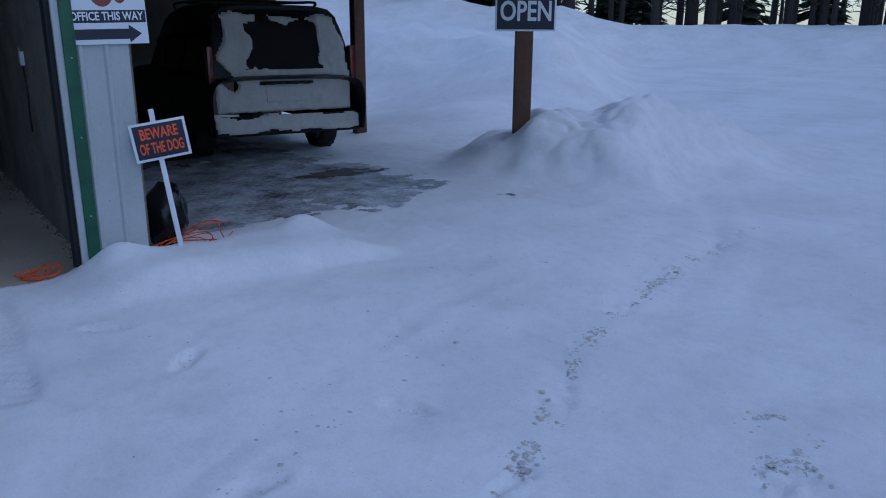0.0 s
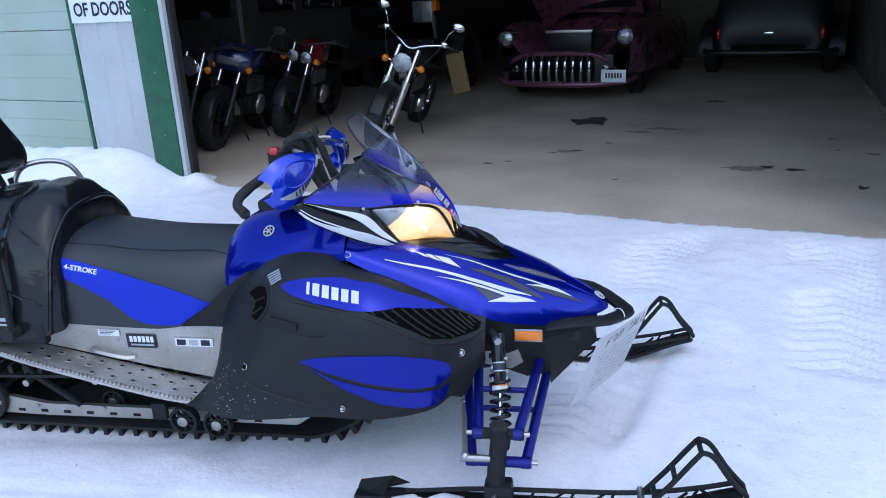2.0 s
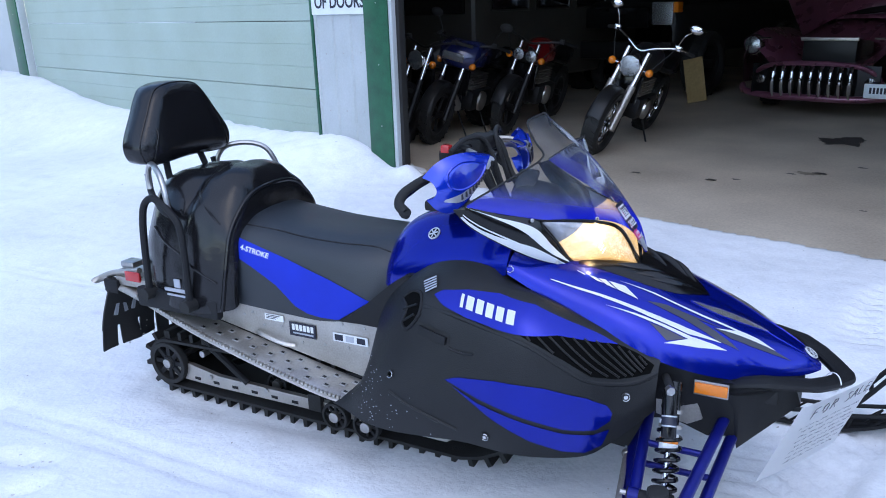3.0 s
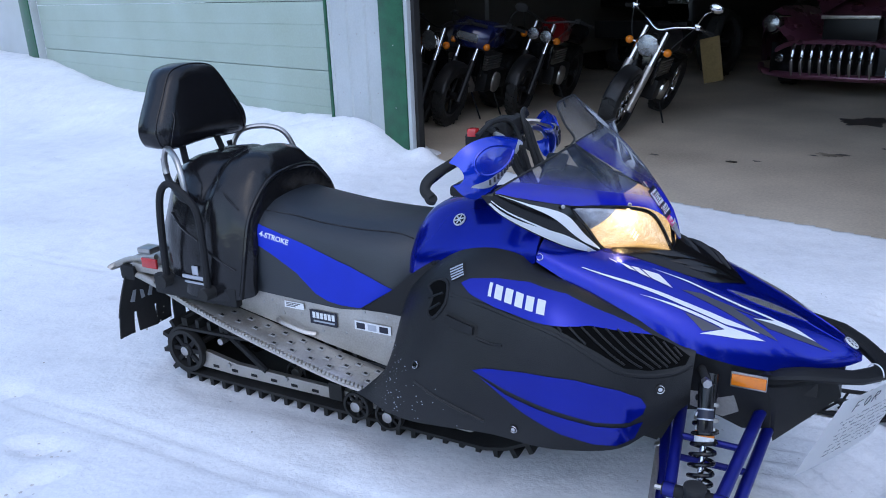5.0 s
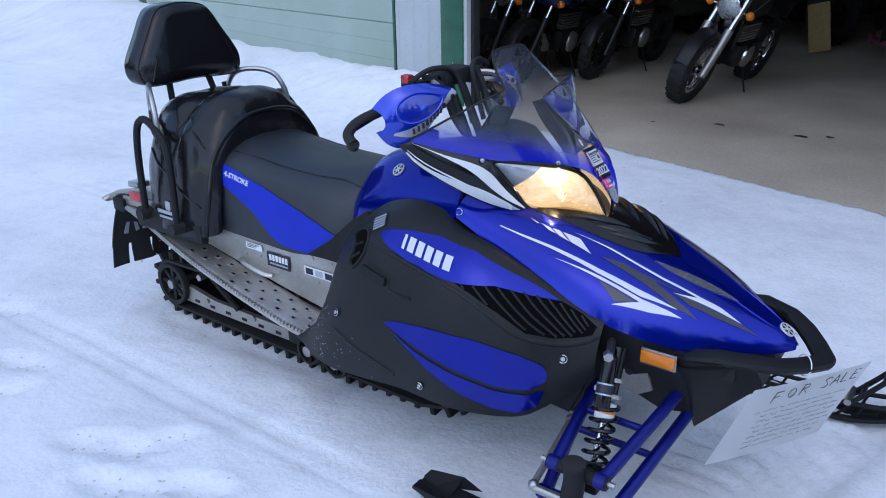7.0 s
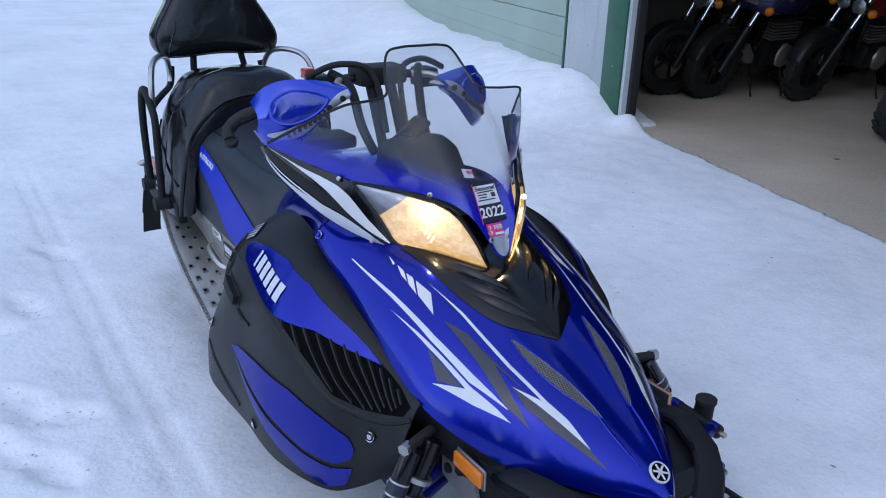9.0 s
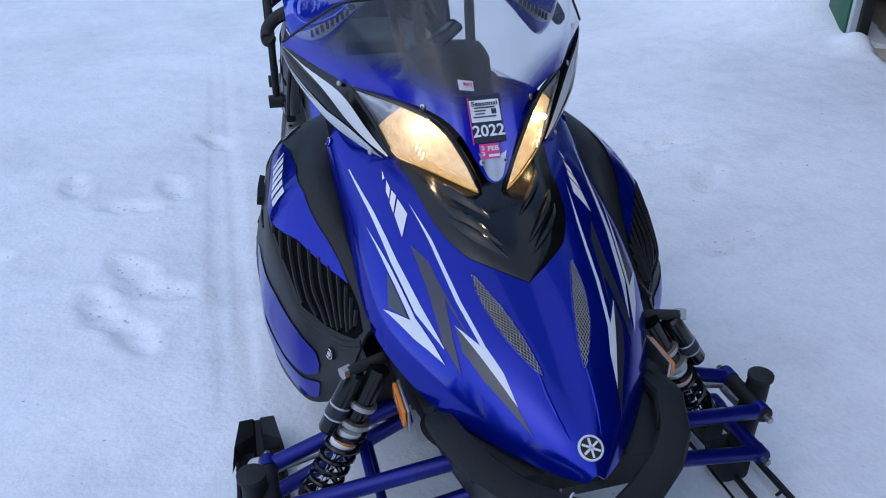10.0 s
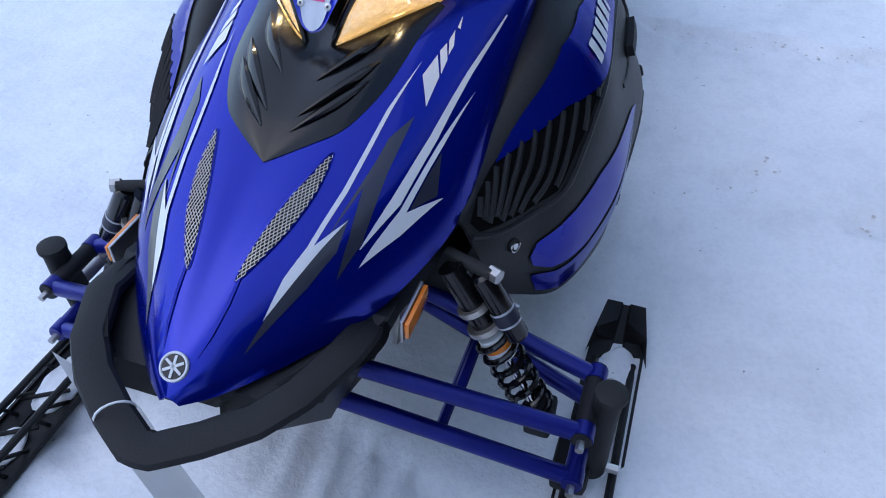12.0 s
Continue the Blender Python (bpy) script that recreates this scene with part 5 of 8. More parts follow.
for s in (-1, 1):
    film("blue_side", [(-1.55, .762), (-1.44, .730), (-1.24, .679), (-1.066, .630), (-.98, .600), (-.900, .566), (-.935, .530), (-.985, .499), (-1.04, .488), (-1.105, .487), (-1.16, .493), (-1.212, .513), (-1.292, .580), (-1.40, .637), (-1.55, .705)], M_blue_seat, stree, seat, "side", s, 0.003, label="blue vinyl flash")
    # white wording on the flash
    bm = text_mesh("4-STROKE", 0.026, 0.125, 0.0003, True)
    q, n, _, _ = stree.ray_cast(Vector((-1.385, 2 * s, .692)), Vector((0, -s, 0)))
    if n.y * s < 0:
        n = -n
    xd = Vector((1, 0, -.17)).normalized() if s < 0 else Vector((-1, 0, .17)).normalized()
    xd = (xd - n * xd.dot(n)).normalized()
    m = Matrix((xd, n.cross(xd), n)).transposed().to_4x4()
    m.translation = q + n * 0.0045
    bmesh.ops.transform(bm, matrix=m, verts=bm.verts)
    part("lettering", bm, M_paper, seat, smooth=False)
    bm = bmesh.new()
    pts = [stree.ray_cast(Vector((x, 2 * s, z)), Vector((0, -s, 0)))[0] for x, z in ((-1.48, .775), (-1.33, .762), (-1.20, .748), (-1.05, .742), (-.93, .742), (-.86, .73))]
    tube(bm, [p for p in curve(pts, 5)], 0.0028, 6)
    part("piping", bm, M_vinyl, seat)

# passenger seat with its draped cover
PASS = [
    sec(-1.452, (0, .80), (.08, .795), (.15, .77), (.225, .70), (.262, .60), (.270, .49)),
    sec(-1.462, (0, .885), (.09, .88), (.16, .845), (.245, .755), (.280, .63), (.288, .475)),
    sec(-1.50, (0, .940), (.09, .935), (.165, .90), (.255, .80), (.295, .65), (.305, .465)),
    sec(-1.56, (0, .962), (.09, .957), (.17, .922), (.262, .815), (.305, .65), (.320, .455)),
    sec(-1.62, (0, .958), (.09, .953), (.17, .920), (.266, .822), (.308, .655), (.325, .45)),
    sec(-1.665, (0, .928), (.09, .924), (.165, .894), (.257, .803), (.303, .65), (.325, .45)),
    sec(-1.70, (0, .934), (.09, .93), (.17, .90), (.262, .815), (.305, .65), (.325, .45)),
    sec(-1.76, (0, .935), (.10, .935), (.18, .91), (.262, .805), (.300, .65), (.318, .46)),
    sec(-1.85, (0, .93), (.10, .925), (.18, .885), (.245, .77), (.275, .66), (.285, .51)),
    sec(-1.92, (0, .89), (.09, .88), (.155, .83), (.21, .73), (.235, .66), (.245, .53)),
    sec(-1.955, (0, .80), (.08, .79), (.13, .76), (.175, .70), (.20, .64), (.21, .54)),
]
bm = bmesh.new()
rows = dense(both(PASS), 5, 4)
for r in rows:
    for p in r:
        k = 0.006 * N(p.x * 9, p.y * 9, p.z * 9) + 0.004 * N(p.x * 22, p.y * 22, p.z * 8)
        p += Vector((k, k * (1 if p.y > 0 else -1), k))
shell(bm, rows, 0.01)
pas = part("passenger_seat", bm, M_vinyl, sled, "black vinyl passenger seat with draped side covers")
pt = tree_of(pas)
for s in (-1, 1):
    for line in (((-1.672, .91), (-1.64, .885), (-1.567, .835), (-1.51, .79)), ((-1.84, .746), (-1.76, .70), (-1.69, .665), (-1.60, .615), (-1.515, .575))):
        pts = [pt.ray_cast(Vector((x, 2 * s, z)), Vector((0, -s, 0)))[0] for x, z in line]
        pts = [p + Vector((0, .0022 * s, .001)) for p in pts if p]
        bm = tube(bmesh.new(), curve(pts, 6), 0.0035, 6)
        part("seam", bm, M_vinyl, pas)
    # rolled and double-stitched front hem of the cover
    hem = [(-1.462, 0, .892), (-1.464, .09 * s, .884), (-1.467, .165 * s, .852), (-1.472, .250 * s, .76), (-1.478, .286 * s, .64), (-1.488, .300 * s, .55), (-1.50, .310 * s, .47)]
    part("hem", tube(bmesh.new(), curve(hem, 6), .009, 8), M_vinyl, pas)
    # unreadable maker's print on the cover
    for k, (x, z, w, h) in enumerate(((-1.70, .555, .03, .035), (-1.71, .528, .11, .014), (-1.69, .51, .12, .008))):
        q, n, _, _ = pt.ray_cast(Vector((x, 2 * s, z)), Vector((0, -s, 0)))
        if q:
            bm = box(bmesh.new(), q.x - w / 2, q.x + w / 2, q.y + s * .004 - .001, q.y + s * .004 + .001, q.z - h / 2, q.z + h / 2, .003)
            part("print_bar", bm, M_silver, pas)

# backrest pad
outline = [(0, .975), (-.15, .968), (-.225, .972), (-.255, 1.0), (-.258, 1.045), (-.235, 1.09), (-.19, 1.155), (-.15, 1.215), (-.115, 1.248), (-.06, 1.262), (0, 1.266)]
outline = outline + [(-y, z) for y, z in reversed(outline[1:-1])]
oc = curve([(0, y, z) for y, z in outline], 3, True)
mid = Vector((0, 0, 1.09))
rows = []
for x, k in ((-1.945, .80), (-1.955, .93), (-1.945, .99), (-1.90, 1.0), (-1.855, .985), (-1.835, .93), (-1.822, .75), (-1.822, .4)):
    rows.append([Vector((x - .02 - .10 * (p.z - .97), p.y * k * .93, mid.z + (p.z - mid.z) * k)) for p in oc])
bm = bmesh.new()
loft(bm, rows, close=True, ends=True)
backrest = part("backrest", bm, M_vinyl, sled, "padded black vinyl passenger backrest", angle=50)
bt = tree_of(backrest)
for s in (-1, 1):
    pts = [bt.ray_cast(Vector((0, y * s, z)), Vector((-1, 0, 0)))[0] for y, z in ((.17, 1.165), (.165, 1.10), (.185, 1.04), (.20, .99))]
    bm = tube(bmesh.new(), curve([p for p in pts if p], 5), .003, 6)
    part("seam", bm, M_vinyl, backrest)
rows_p = [p for p in rows[4]]
bm = tube(bmesh.new(), rows_p, .003, 6, closed=True)
part("piping", bm, M_vinyl, backrest)
for s in (-1, 1):
    bm = tube(bmesh.new(), curve([(-1.92, .09 * s, 1.0), (-1.90, .10 * s, .93), (-1.88, .11 * s, .86)], 4), .013, 8)
    part("backrest_strut", bm, M_black, backrest)

# grab rails and rack bars on both sides
for s in (-1, 1):
    rk = [V3(p, s) for p in ((-1.846, .325, .50), (-1.830, .33, .69), (-1.817, .33, .80), (-1.795, .33, .858), (-1.755, .33, .882), (-1.715, .33, .868), (-1.675, .33, .835), (-1.640, .33, .79), (-1.627, .335, .69), (-1.628, .34, .48))]
    bm = tube(bmesh.new(), curve(rk, 6), .0135, 10)
    rail = part("side_rail", bm, M_black, sled, "black tubular side rail")
    gr = [V3(p, s) for p in ((-1.905, .195, .86), (-1.915, .190, .91), (-1.885, .205, .965), (-1.835, .235, .984), (-1.775, .275, .980), (-1.730, .300, .955), (-1.700, .315, .895), (-1.690, .322, .825))]
    bm = tube(bmesh.new(), curve(gr, 6), .011, 10)
    part("grab_handle", bm, M_steel, rail, "worn silver grab handle")
    part("handle_brace", tube(bmesh.new(), curve([V3(p, s) for p in ((-1.925, .18, .93), (-1.905, .195, .865), (-1.82, .25, .845), (-1.74, .30, .83), (-1.675, .328, .825))], 5), .0125, 10), M_black, rail)
    for p in ((-1.846, .335, .50), (-1.628, .35, .485)):
        bm = tube(bmesh.new(), [V3((p[0], p[1] - .03, p[2]), s), V3((p[0], p[1] + .02, p[2]), s)], [.026, .024], 14)
        part("rail_knob", bm, M_rubber, rail)
    bm = box(bmesh.new(), -1.93, -1.52, s * .30 - .018, s * .30 + .018, .43, .51, .012)
    part("side_box", bm, M_black, sled)
# -- tunnel and running boards
bm = bmesh.new()
TUN = [[(x, -.238, zb), (x, -.238, zt), (x, -.20, zt + .015), (x, .20, zt + .015), (x, .238, zt), (x, .238, zb)] for x, zb, zt in ((-.80, .26, .50), (-1.2, .325, .505), (-1.6, .40, .51), (-2.0, .465, .515), (-2.12, .478, .505))]
shell(bm, [[Vector(p) for p in r] for r in TUN], 0.003)
tunnel = part("tunnel", bm, M_alu, sled, "scuffed bare aluminium tunnel")
for s in (-1, 1):
    bm = bmesh.new()
    edge_pts = ((-.86, .255, .252, .372), (-1.05, .285, .272, .372), (-1.30, .335, .318, .362), (-1.55, .385, .362, .340), (-1.75, .418, .398, .312), (-1.95, .455, .445, .285), (-2.10, .482, .475, .27))
    rows = [[Vector((x, .237 * s, zi)), Vector((x, (.237 + (yo - .237) * .5) * s, (zi + zo) / 2 + .004)), Vector((x, yo * s, zo)), Vector((x, (yo + .006) * s, zo - .012))] for x, zi, zo, yo in edge_pts]
    shell(bm, dense(rows, 4, 2), 0.004)
    board = part("running_board", bm, M_alu, sled, "aluminium running board with toothed edge and cleats")
    rt = tree_of(board)
    bm = bmesh.new()
    for i in range(64):
        x = -.93 - i * .0165
        for a, b in zip(edge_pts, edge_pts[1:]):
            if b[0] <= x <= a[0]:
                t = (x - a[0]) / (b[0] - a[0])
                yo, zo = a[3] + (b[3] - a[3]) * t, a[2] + (b[2] - a[2]) * t
                box(bm, x - .005, x + .005, yo * s - .006, yo * s + .006, zo, zo + .009)
    part("tooth_edge", bm, M_alu, board, smooth=False)
    for i in range(9):
        for j in range(3):
            x, y = -.96 - i * .078 - (j % 2) * .03, .268 + j * .033
            q = rt.ray_cast(Vector((x, y * s, 1)), Vector((0, 0, -1)))[0]
            if q is None or (i > 5 and j == 2):
                continue
            bm = bmesh.new()
            box(bm, -.014, .014, -.0105, .0105, 0, .0035, .002, 1)
            box(bm, -.007, .007, -.005, .005, .0034, .0042)
            bmesh.ops.transform(bm, matrix=pose(q.x, q.y, q.z, 0, 10, 0), verts=bm.verts)
            for f in bm.faces:
                f.material_index = 1 if f.calc_area() < .00016 and f.calc_center_median().z > q.z + .0036 else 0
            part("cleat", bm, [M_steel, M_gloss_black], board)
    # tunnel side: stickers, rivets, foot loop
    sy = s * .2425
    def plate(name, x0, x1, z0, z1, material, k=1, parent=tunnel):
        bm = box(bmesh.new(), x0, x1, sy - .0012 * k, sy + .0012 * k, z0, z1)
        return part(name, bm, material, parent, smooth=False)
    st1 = plate("sticker", -1.25, -1.135, .394, .447, M_sign_dark)
    for k in range(6):
        plate("lettering_bar", -1.238 + k * .0165, -1.226 + k * .0165, .417, .440, M_paper, 1.8, st1)
    plate("lettering_bar", -1.235, -1.145, .403, .409, M_silver, 1.8, st1)
    st2 = plate("sticker", -1.36, -1.275, .438, .462, M_paper)
    for k in range(3):
        plate("print_line", -1.352, -1.29 - .01 * k, .456 - .006 * k, .4585 - .006 * k, M_ink, 1.8, st2)
    st3 = plate("sticker", -1.06, -.915, .405, .437, M_paper)
    for k in range(3):
        plate("lettering_bar", -1.052 + k * .046, -1.018 + k * .046, .41, .432, M_sign_dark if k != 1 else M_silver, 1.8, st3)
    for x, z in [(-.93 - .09 * i, .47 + .002 * i) for i in range(8)] + [(-1.42, .455), (-1.42, .48), (-1.46, .44), (-1.37, .41), (-1.29, .42), (-1.10, .38), (-1.0, .385), (-.92, .38), (-1.20, .37)]:
        bm = bmesh.new()
        lathe(bm, [(0, .006), (.002, .0055), (.003, .003), (.003, 0)], (x, s * .2385, z), (0, s, 0), 10)
        part("rivet", bm, M_steel, tunnel)
    bm = bmesh.new()
    lp = curve([V3(p, s) for p in ((-1.40, .246, .385), (-1.36, .262, .380), (-1.27, .262, .362), (-1.23, .246, .355))], 5)
    tube(bm, lp, .008, 8, flat=.6)
    part("foot_loop", bm, M_alu, tunnel)
# rear: lamp, bumper hoop and snow flap
for s in (-1, 1):
    bm = box(bmesh.new(), -2.035, -1.955, s * .268 - .006, s * .268 + .006, .505, .545, .004)
    part("side_reflector", bm, M_red, tunnel, "red side reflector")
    bm = box(bmesh.new(), -2.10, -1.90, s * .255 - .012, s * .255 + .012, .478, .515, .006)
    part("tunnel_rail", bm, M_alu, tunnel)
bm = tube(bmesh.new(), curve([(-1.98, -.245, .545), (-2.12, -.252, .52), (-2.20, -.255, .49), (-2.215, -.24, .478), (-2.215, .24, .478), (-2.20, .255, .49), (-2.12, .252, .52), (-1.98, .245, .545)], 5), .0125, 10)
part("rear_bumper", bm, M_alu, sled, "aluminium rear bumper hoop")
for s in (-1, 1):
    bm = box(bmesh.new(), -2.09, -2.02, s * .21 - .03, s * .21 + .03, .545, .57, .006)
    part("rack_clamp", bm, M_steel, sled)
    bm = box(bmesh.new(), -2.16, -2.08, s * .262 - .02, s * .262 + .02, .44, .50, .012)
    part("corner_cap", bm, M_black, sled)
def flap_at(y, t):
    return Vector((-2.135 - .05 * t - .02 * math.sin(t * 3) - .015 * t * math.sin(y * 19), y * (1 + .10 * t), .455 - .30 * t))


cuts = [-.285, -.205, -.115, -.03, .055, .14, .215, .285]
bm = bmesh.new()
rows = [[flap_at(-.285 + .57 * j / 24, i / 8 * .62) for j in range(25)] for i in range(9)]
shell(bm, rows, 0.007)
flap = part("snow_flap", bm, M_rubber, sled, "torn black rubber snow flap with crusted snow")
for k, (a, b) in enumerate(zip(cuts, cuts[1:])):
    end = 1.0 - .10 * random.random()
    bm = bmesh.new()
    shell(bm, [[flap_at(a + .004 + (b - a - .012) * j / 4, .615 + (end - .615) * i / 5) + Vector((.010 * math.sin(k * 2.2) * i / 5, .006 * math.sin(k * 1.7) * i / 5, 0)) for j in range(5)] for i in range(6)], 0.007)
    part("flap_strip", bm, M_rubber, flap)
for k in range(6):
    y = -.205 + k * .082
    c = flap_at(y, .30)
    bm = bmesh.new()
    for d in (-.018, .018):
        box(bm, -.012, .008, -.008, .008, -.045, .045, m=pose(c.x, c.y + d, c.z, 12 if d > 0 else -12, 8, 0))
    part("lettering_bar", bm, M_silver, flap)
bm = bmesh.new()
for k in range(70):
    y, t = random.uniform(-.27, .27), random.uniform(.1, 1) ** .7
    bmesh.ops.create_icosphere(bm, subdivisions=1, radius=random.uniform(.002, .008), matrix=Matrix.Translation(flap_at(y, t)))
part("snow_crust", bm, M_snowcake, flap)

# -- track, rails, wheels
def track_line():
    pts = []
    for i in range(15):
        a = math.radians(90 + 180 * i / 14)
        pts.append((-1.955 + .108 * math.cos(a), .118 + .108 * math.sin(a)))
    pts += [(-1.9 + 1.30 * i / 12, .010) for i in range(1, 13)]
    pts += [(-.52, .03), (-.42, .085), (-.36, .16), (-.37, .23), (-.43, .275)]
    pts += [(-.6 - .12 * i, .27 - .004 * i) for i in range(0, 11)]
    return [Vector((x, 0, z)) for x, z in pts]


tl = track_line()
bm = bmesh.new()
rows = []
for i, p in enumerate(tl + [tl[0]]):
    rows.append([p + Vector((0, y, 0)) for y in (-.19, -.06, .06, .19)])
loft(bm, rows)
bmesh.ops.recalc_face_normals(bm, faces=bm.faces)
bmesh.ops.solidify(bm, geom=bm.faces[:], thickness=0.012)
track = part("track", bm, M_rubber, sled, "black rubber drive track with lugs")
lug = bpy.data.meshes.new("lug")
bm = bmesh.new()
for y in (-.125, 0, .125):
    box(bm, -.009, .009, y - .058, y + .058, -.002, .032)
bm.to_mesh(lug)
bm.free()
lug.materials.append(M_rubber)
ds, acc = 0.064, 0.0
loopp = tl + [tl[0]]
for a, b in zip(loopp, loopp[1:]):
    d = b - a
    L = d.length
    while acc < L:
        q = a + d * (acc / L)
        nrm = Vector((d.z, 0, -d.x)).normalized()
        if nrm.dot(q - Vector((-1.2, 0, .14))) < 0:
            nrm = -nrm
        ob = new("lug", lug)
        ob.parent = track
        m = Matrix((d.normalized(), Vector((0, 1, 0)) if d.normalized().cross(Vector((0, 1, 0))).dot(nrm) > 0 else Vector((0, -1, 0)), nrm)).transposed().to_4x4()
        m.translation = q + nrm * 0.004
        ob.matrix_local = m
        acc += ds
    acc -= L
for s in (-1, 1):
    bm = bmesh.new()
    prism(bm, [(-2.0, .07), (-1.97, .125), (-1.85, .125), (-1.70, .10), (-1.1, .098), (-.70, .105), (-.55, .16), (-.52, .15), (-.66, .055), (-1.7, .048), (-1.9, .05)], 1, s * .155, s * .175)
    bmesh.ops.bevel(bm, geom=bm.edges[:], offset=.003, segments=1, affect="EDGES")
    rl = part("slide_rail", bm, M_alu, sled, "dirty aluminium slide rail")
    # thin black plates painted for the dark of slots; the rail stays solid
    for k in range(11):
        bm = box(bmesh.new(), -1.83 + k * .10, -1.80 + k * .10, s * .176 - .001, s * .176 + .001, .062, .074)
        part("rail_slot_shade", bm, M_gloss_black, rl, smooth=False)
    for x in (-1.74, -1.45, -1.22):
        bm = bmesh.new()
        lathe(bm, [(0, .011), (.008, .010), (.009, 0)], (x, s * .175, .09), (0, s, 0), 6)
        part("rail_bolt", bm, M_steel, rl)

    def wheel(x, z, r, y, spokes=8):
        bm = bmesh.new()
        lathe(bm, [(-.016, r * .80), (-.016, r * .97), (-.010, r), (.010, r), (.016, r * .97), (.016, r * .80)], (x, y, z), (0, 1, 0), 28, close=True)
        w = part("idler_wheel", bm, M_rubber, sled, "black idler wheel")
        bm = bmesh.new()
        lathe(bm, [(-.010, .0), (-.012, r * .30), (-.006, r * .34), (.006, r * .34), (.012, r * .30), (.010, 0)], (x, y, z), (0, 1, 0), 20)
        part("hub", bm, M_black, w)
        for k in range(spokes):
            bm = box(bmesh.new(), r * .28, r * .84, -.006, .006, -r * .10, r * .10, m=Matrix.Translation((x, y, z)) @ Matrix.Rotation(6.2832 * k / spokes, 4, "Y"))
            part("spoke", bm, M_black, w, smooth=False)
        bm = bmesh.new()
        lathe(bm, [(.0, .022 if r < .07 else .02), (.022, .020), (.024, .010), (.024, 0)], (x, y, z), (0, s, 0), 16)
        part("hub_cap", bm, M_steel, w)
    wheel(-1.958, .118, .094, s * .180)
    wheel(-1.086, .090, .056, s * .225)
    wheel(-.952, .080, .056, s * .225)
    wheel(-1.45, .085, .05, s * .10)
for x, z in ((-1.958, .118), (-1.75, .20), (-1.45, .22), (-1.086, .09), (-.95, .20)):
    bm = tube(bmesh.new(), [(x, -.20, z), (x, .20, z)], .014, 10)
    part("cross_shaft", bm, M_steel, sled)
for a, b in (((-1.75, 0, .10), (-1.35, 0, .28)), ((-1.15, 0, .10), (-.85, 0, .27))):
    bm = tube(bmesh.new(), [a, b], .035, 14)
    part("rear_shock", bm, M_gloss_black, sled)
for s in (-1, 1):
    bm = tube(bmesh.new(), [(-1.55, .17 * s, .10), (-1.72, .17 * s, .22), (-1.80, .17 * s, .33)], .014, 8)
    part("swing_arm", bm, M_black, sled)
    bm = box(bmesh.new(), -1.24, -1.18, s * .18 - .012, s * .18 + .012, .06, .13, .004)
    part("limiter_block", bm, M_rubber, sled)

# -- front suspension and skis, both sides
def spring(bm, a, b, R, r, turns, n=14):
    a, b = Vector(a), Vector(b)
    d = (b - a)
    u = d.normalized().orthogonal().normalized()
    w = d.normalized().cross(u)
    k = int(turns * n)
    tube(bm, [a + d * (i / k) + (u * math.cos(6.2832 * i / n) + w * math.sin(6.2832 * i / n)) * R for i in range(k + 1)], r, 7)
    return bm


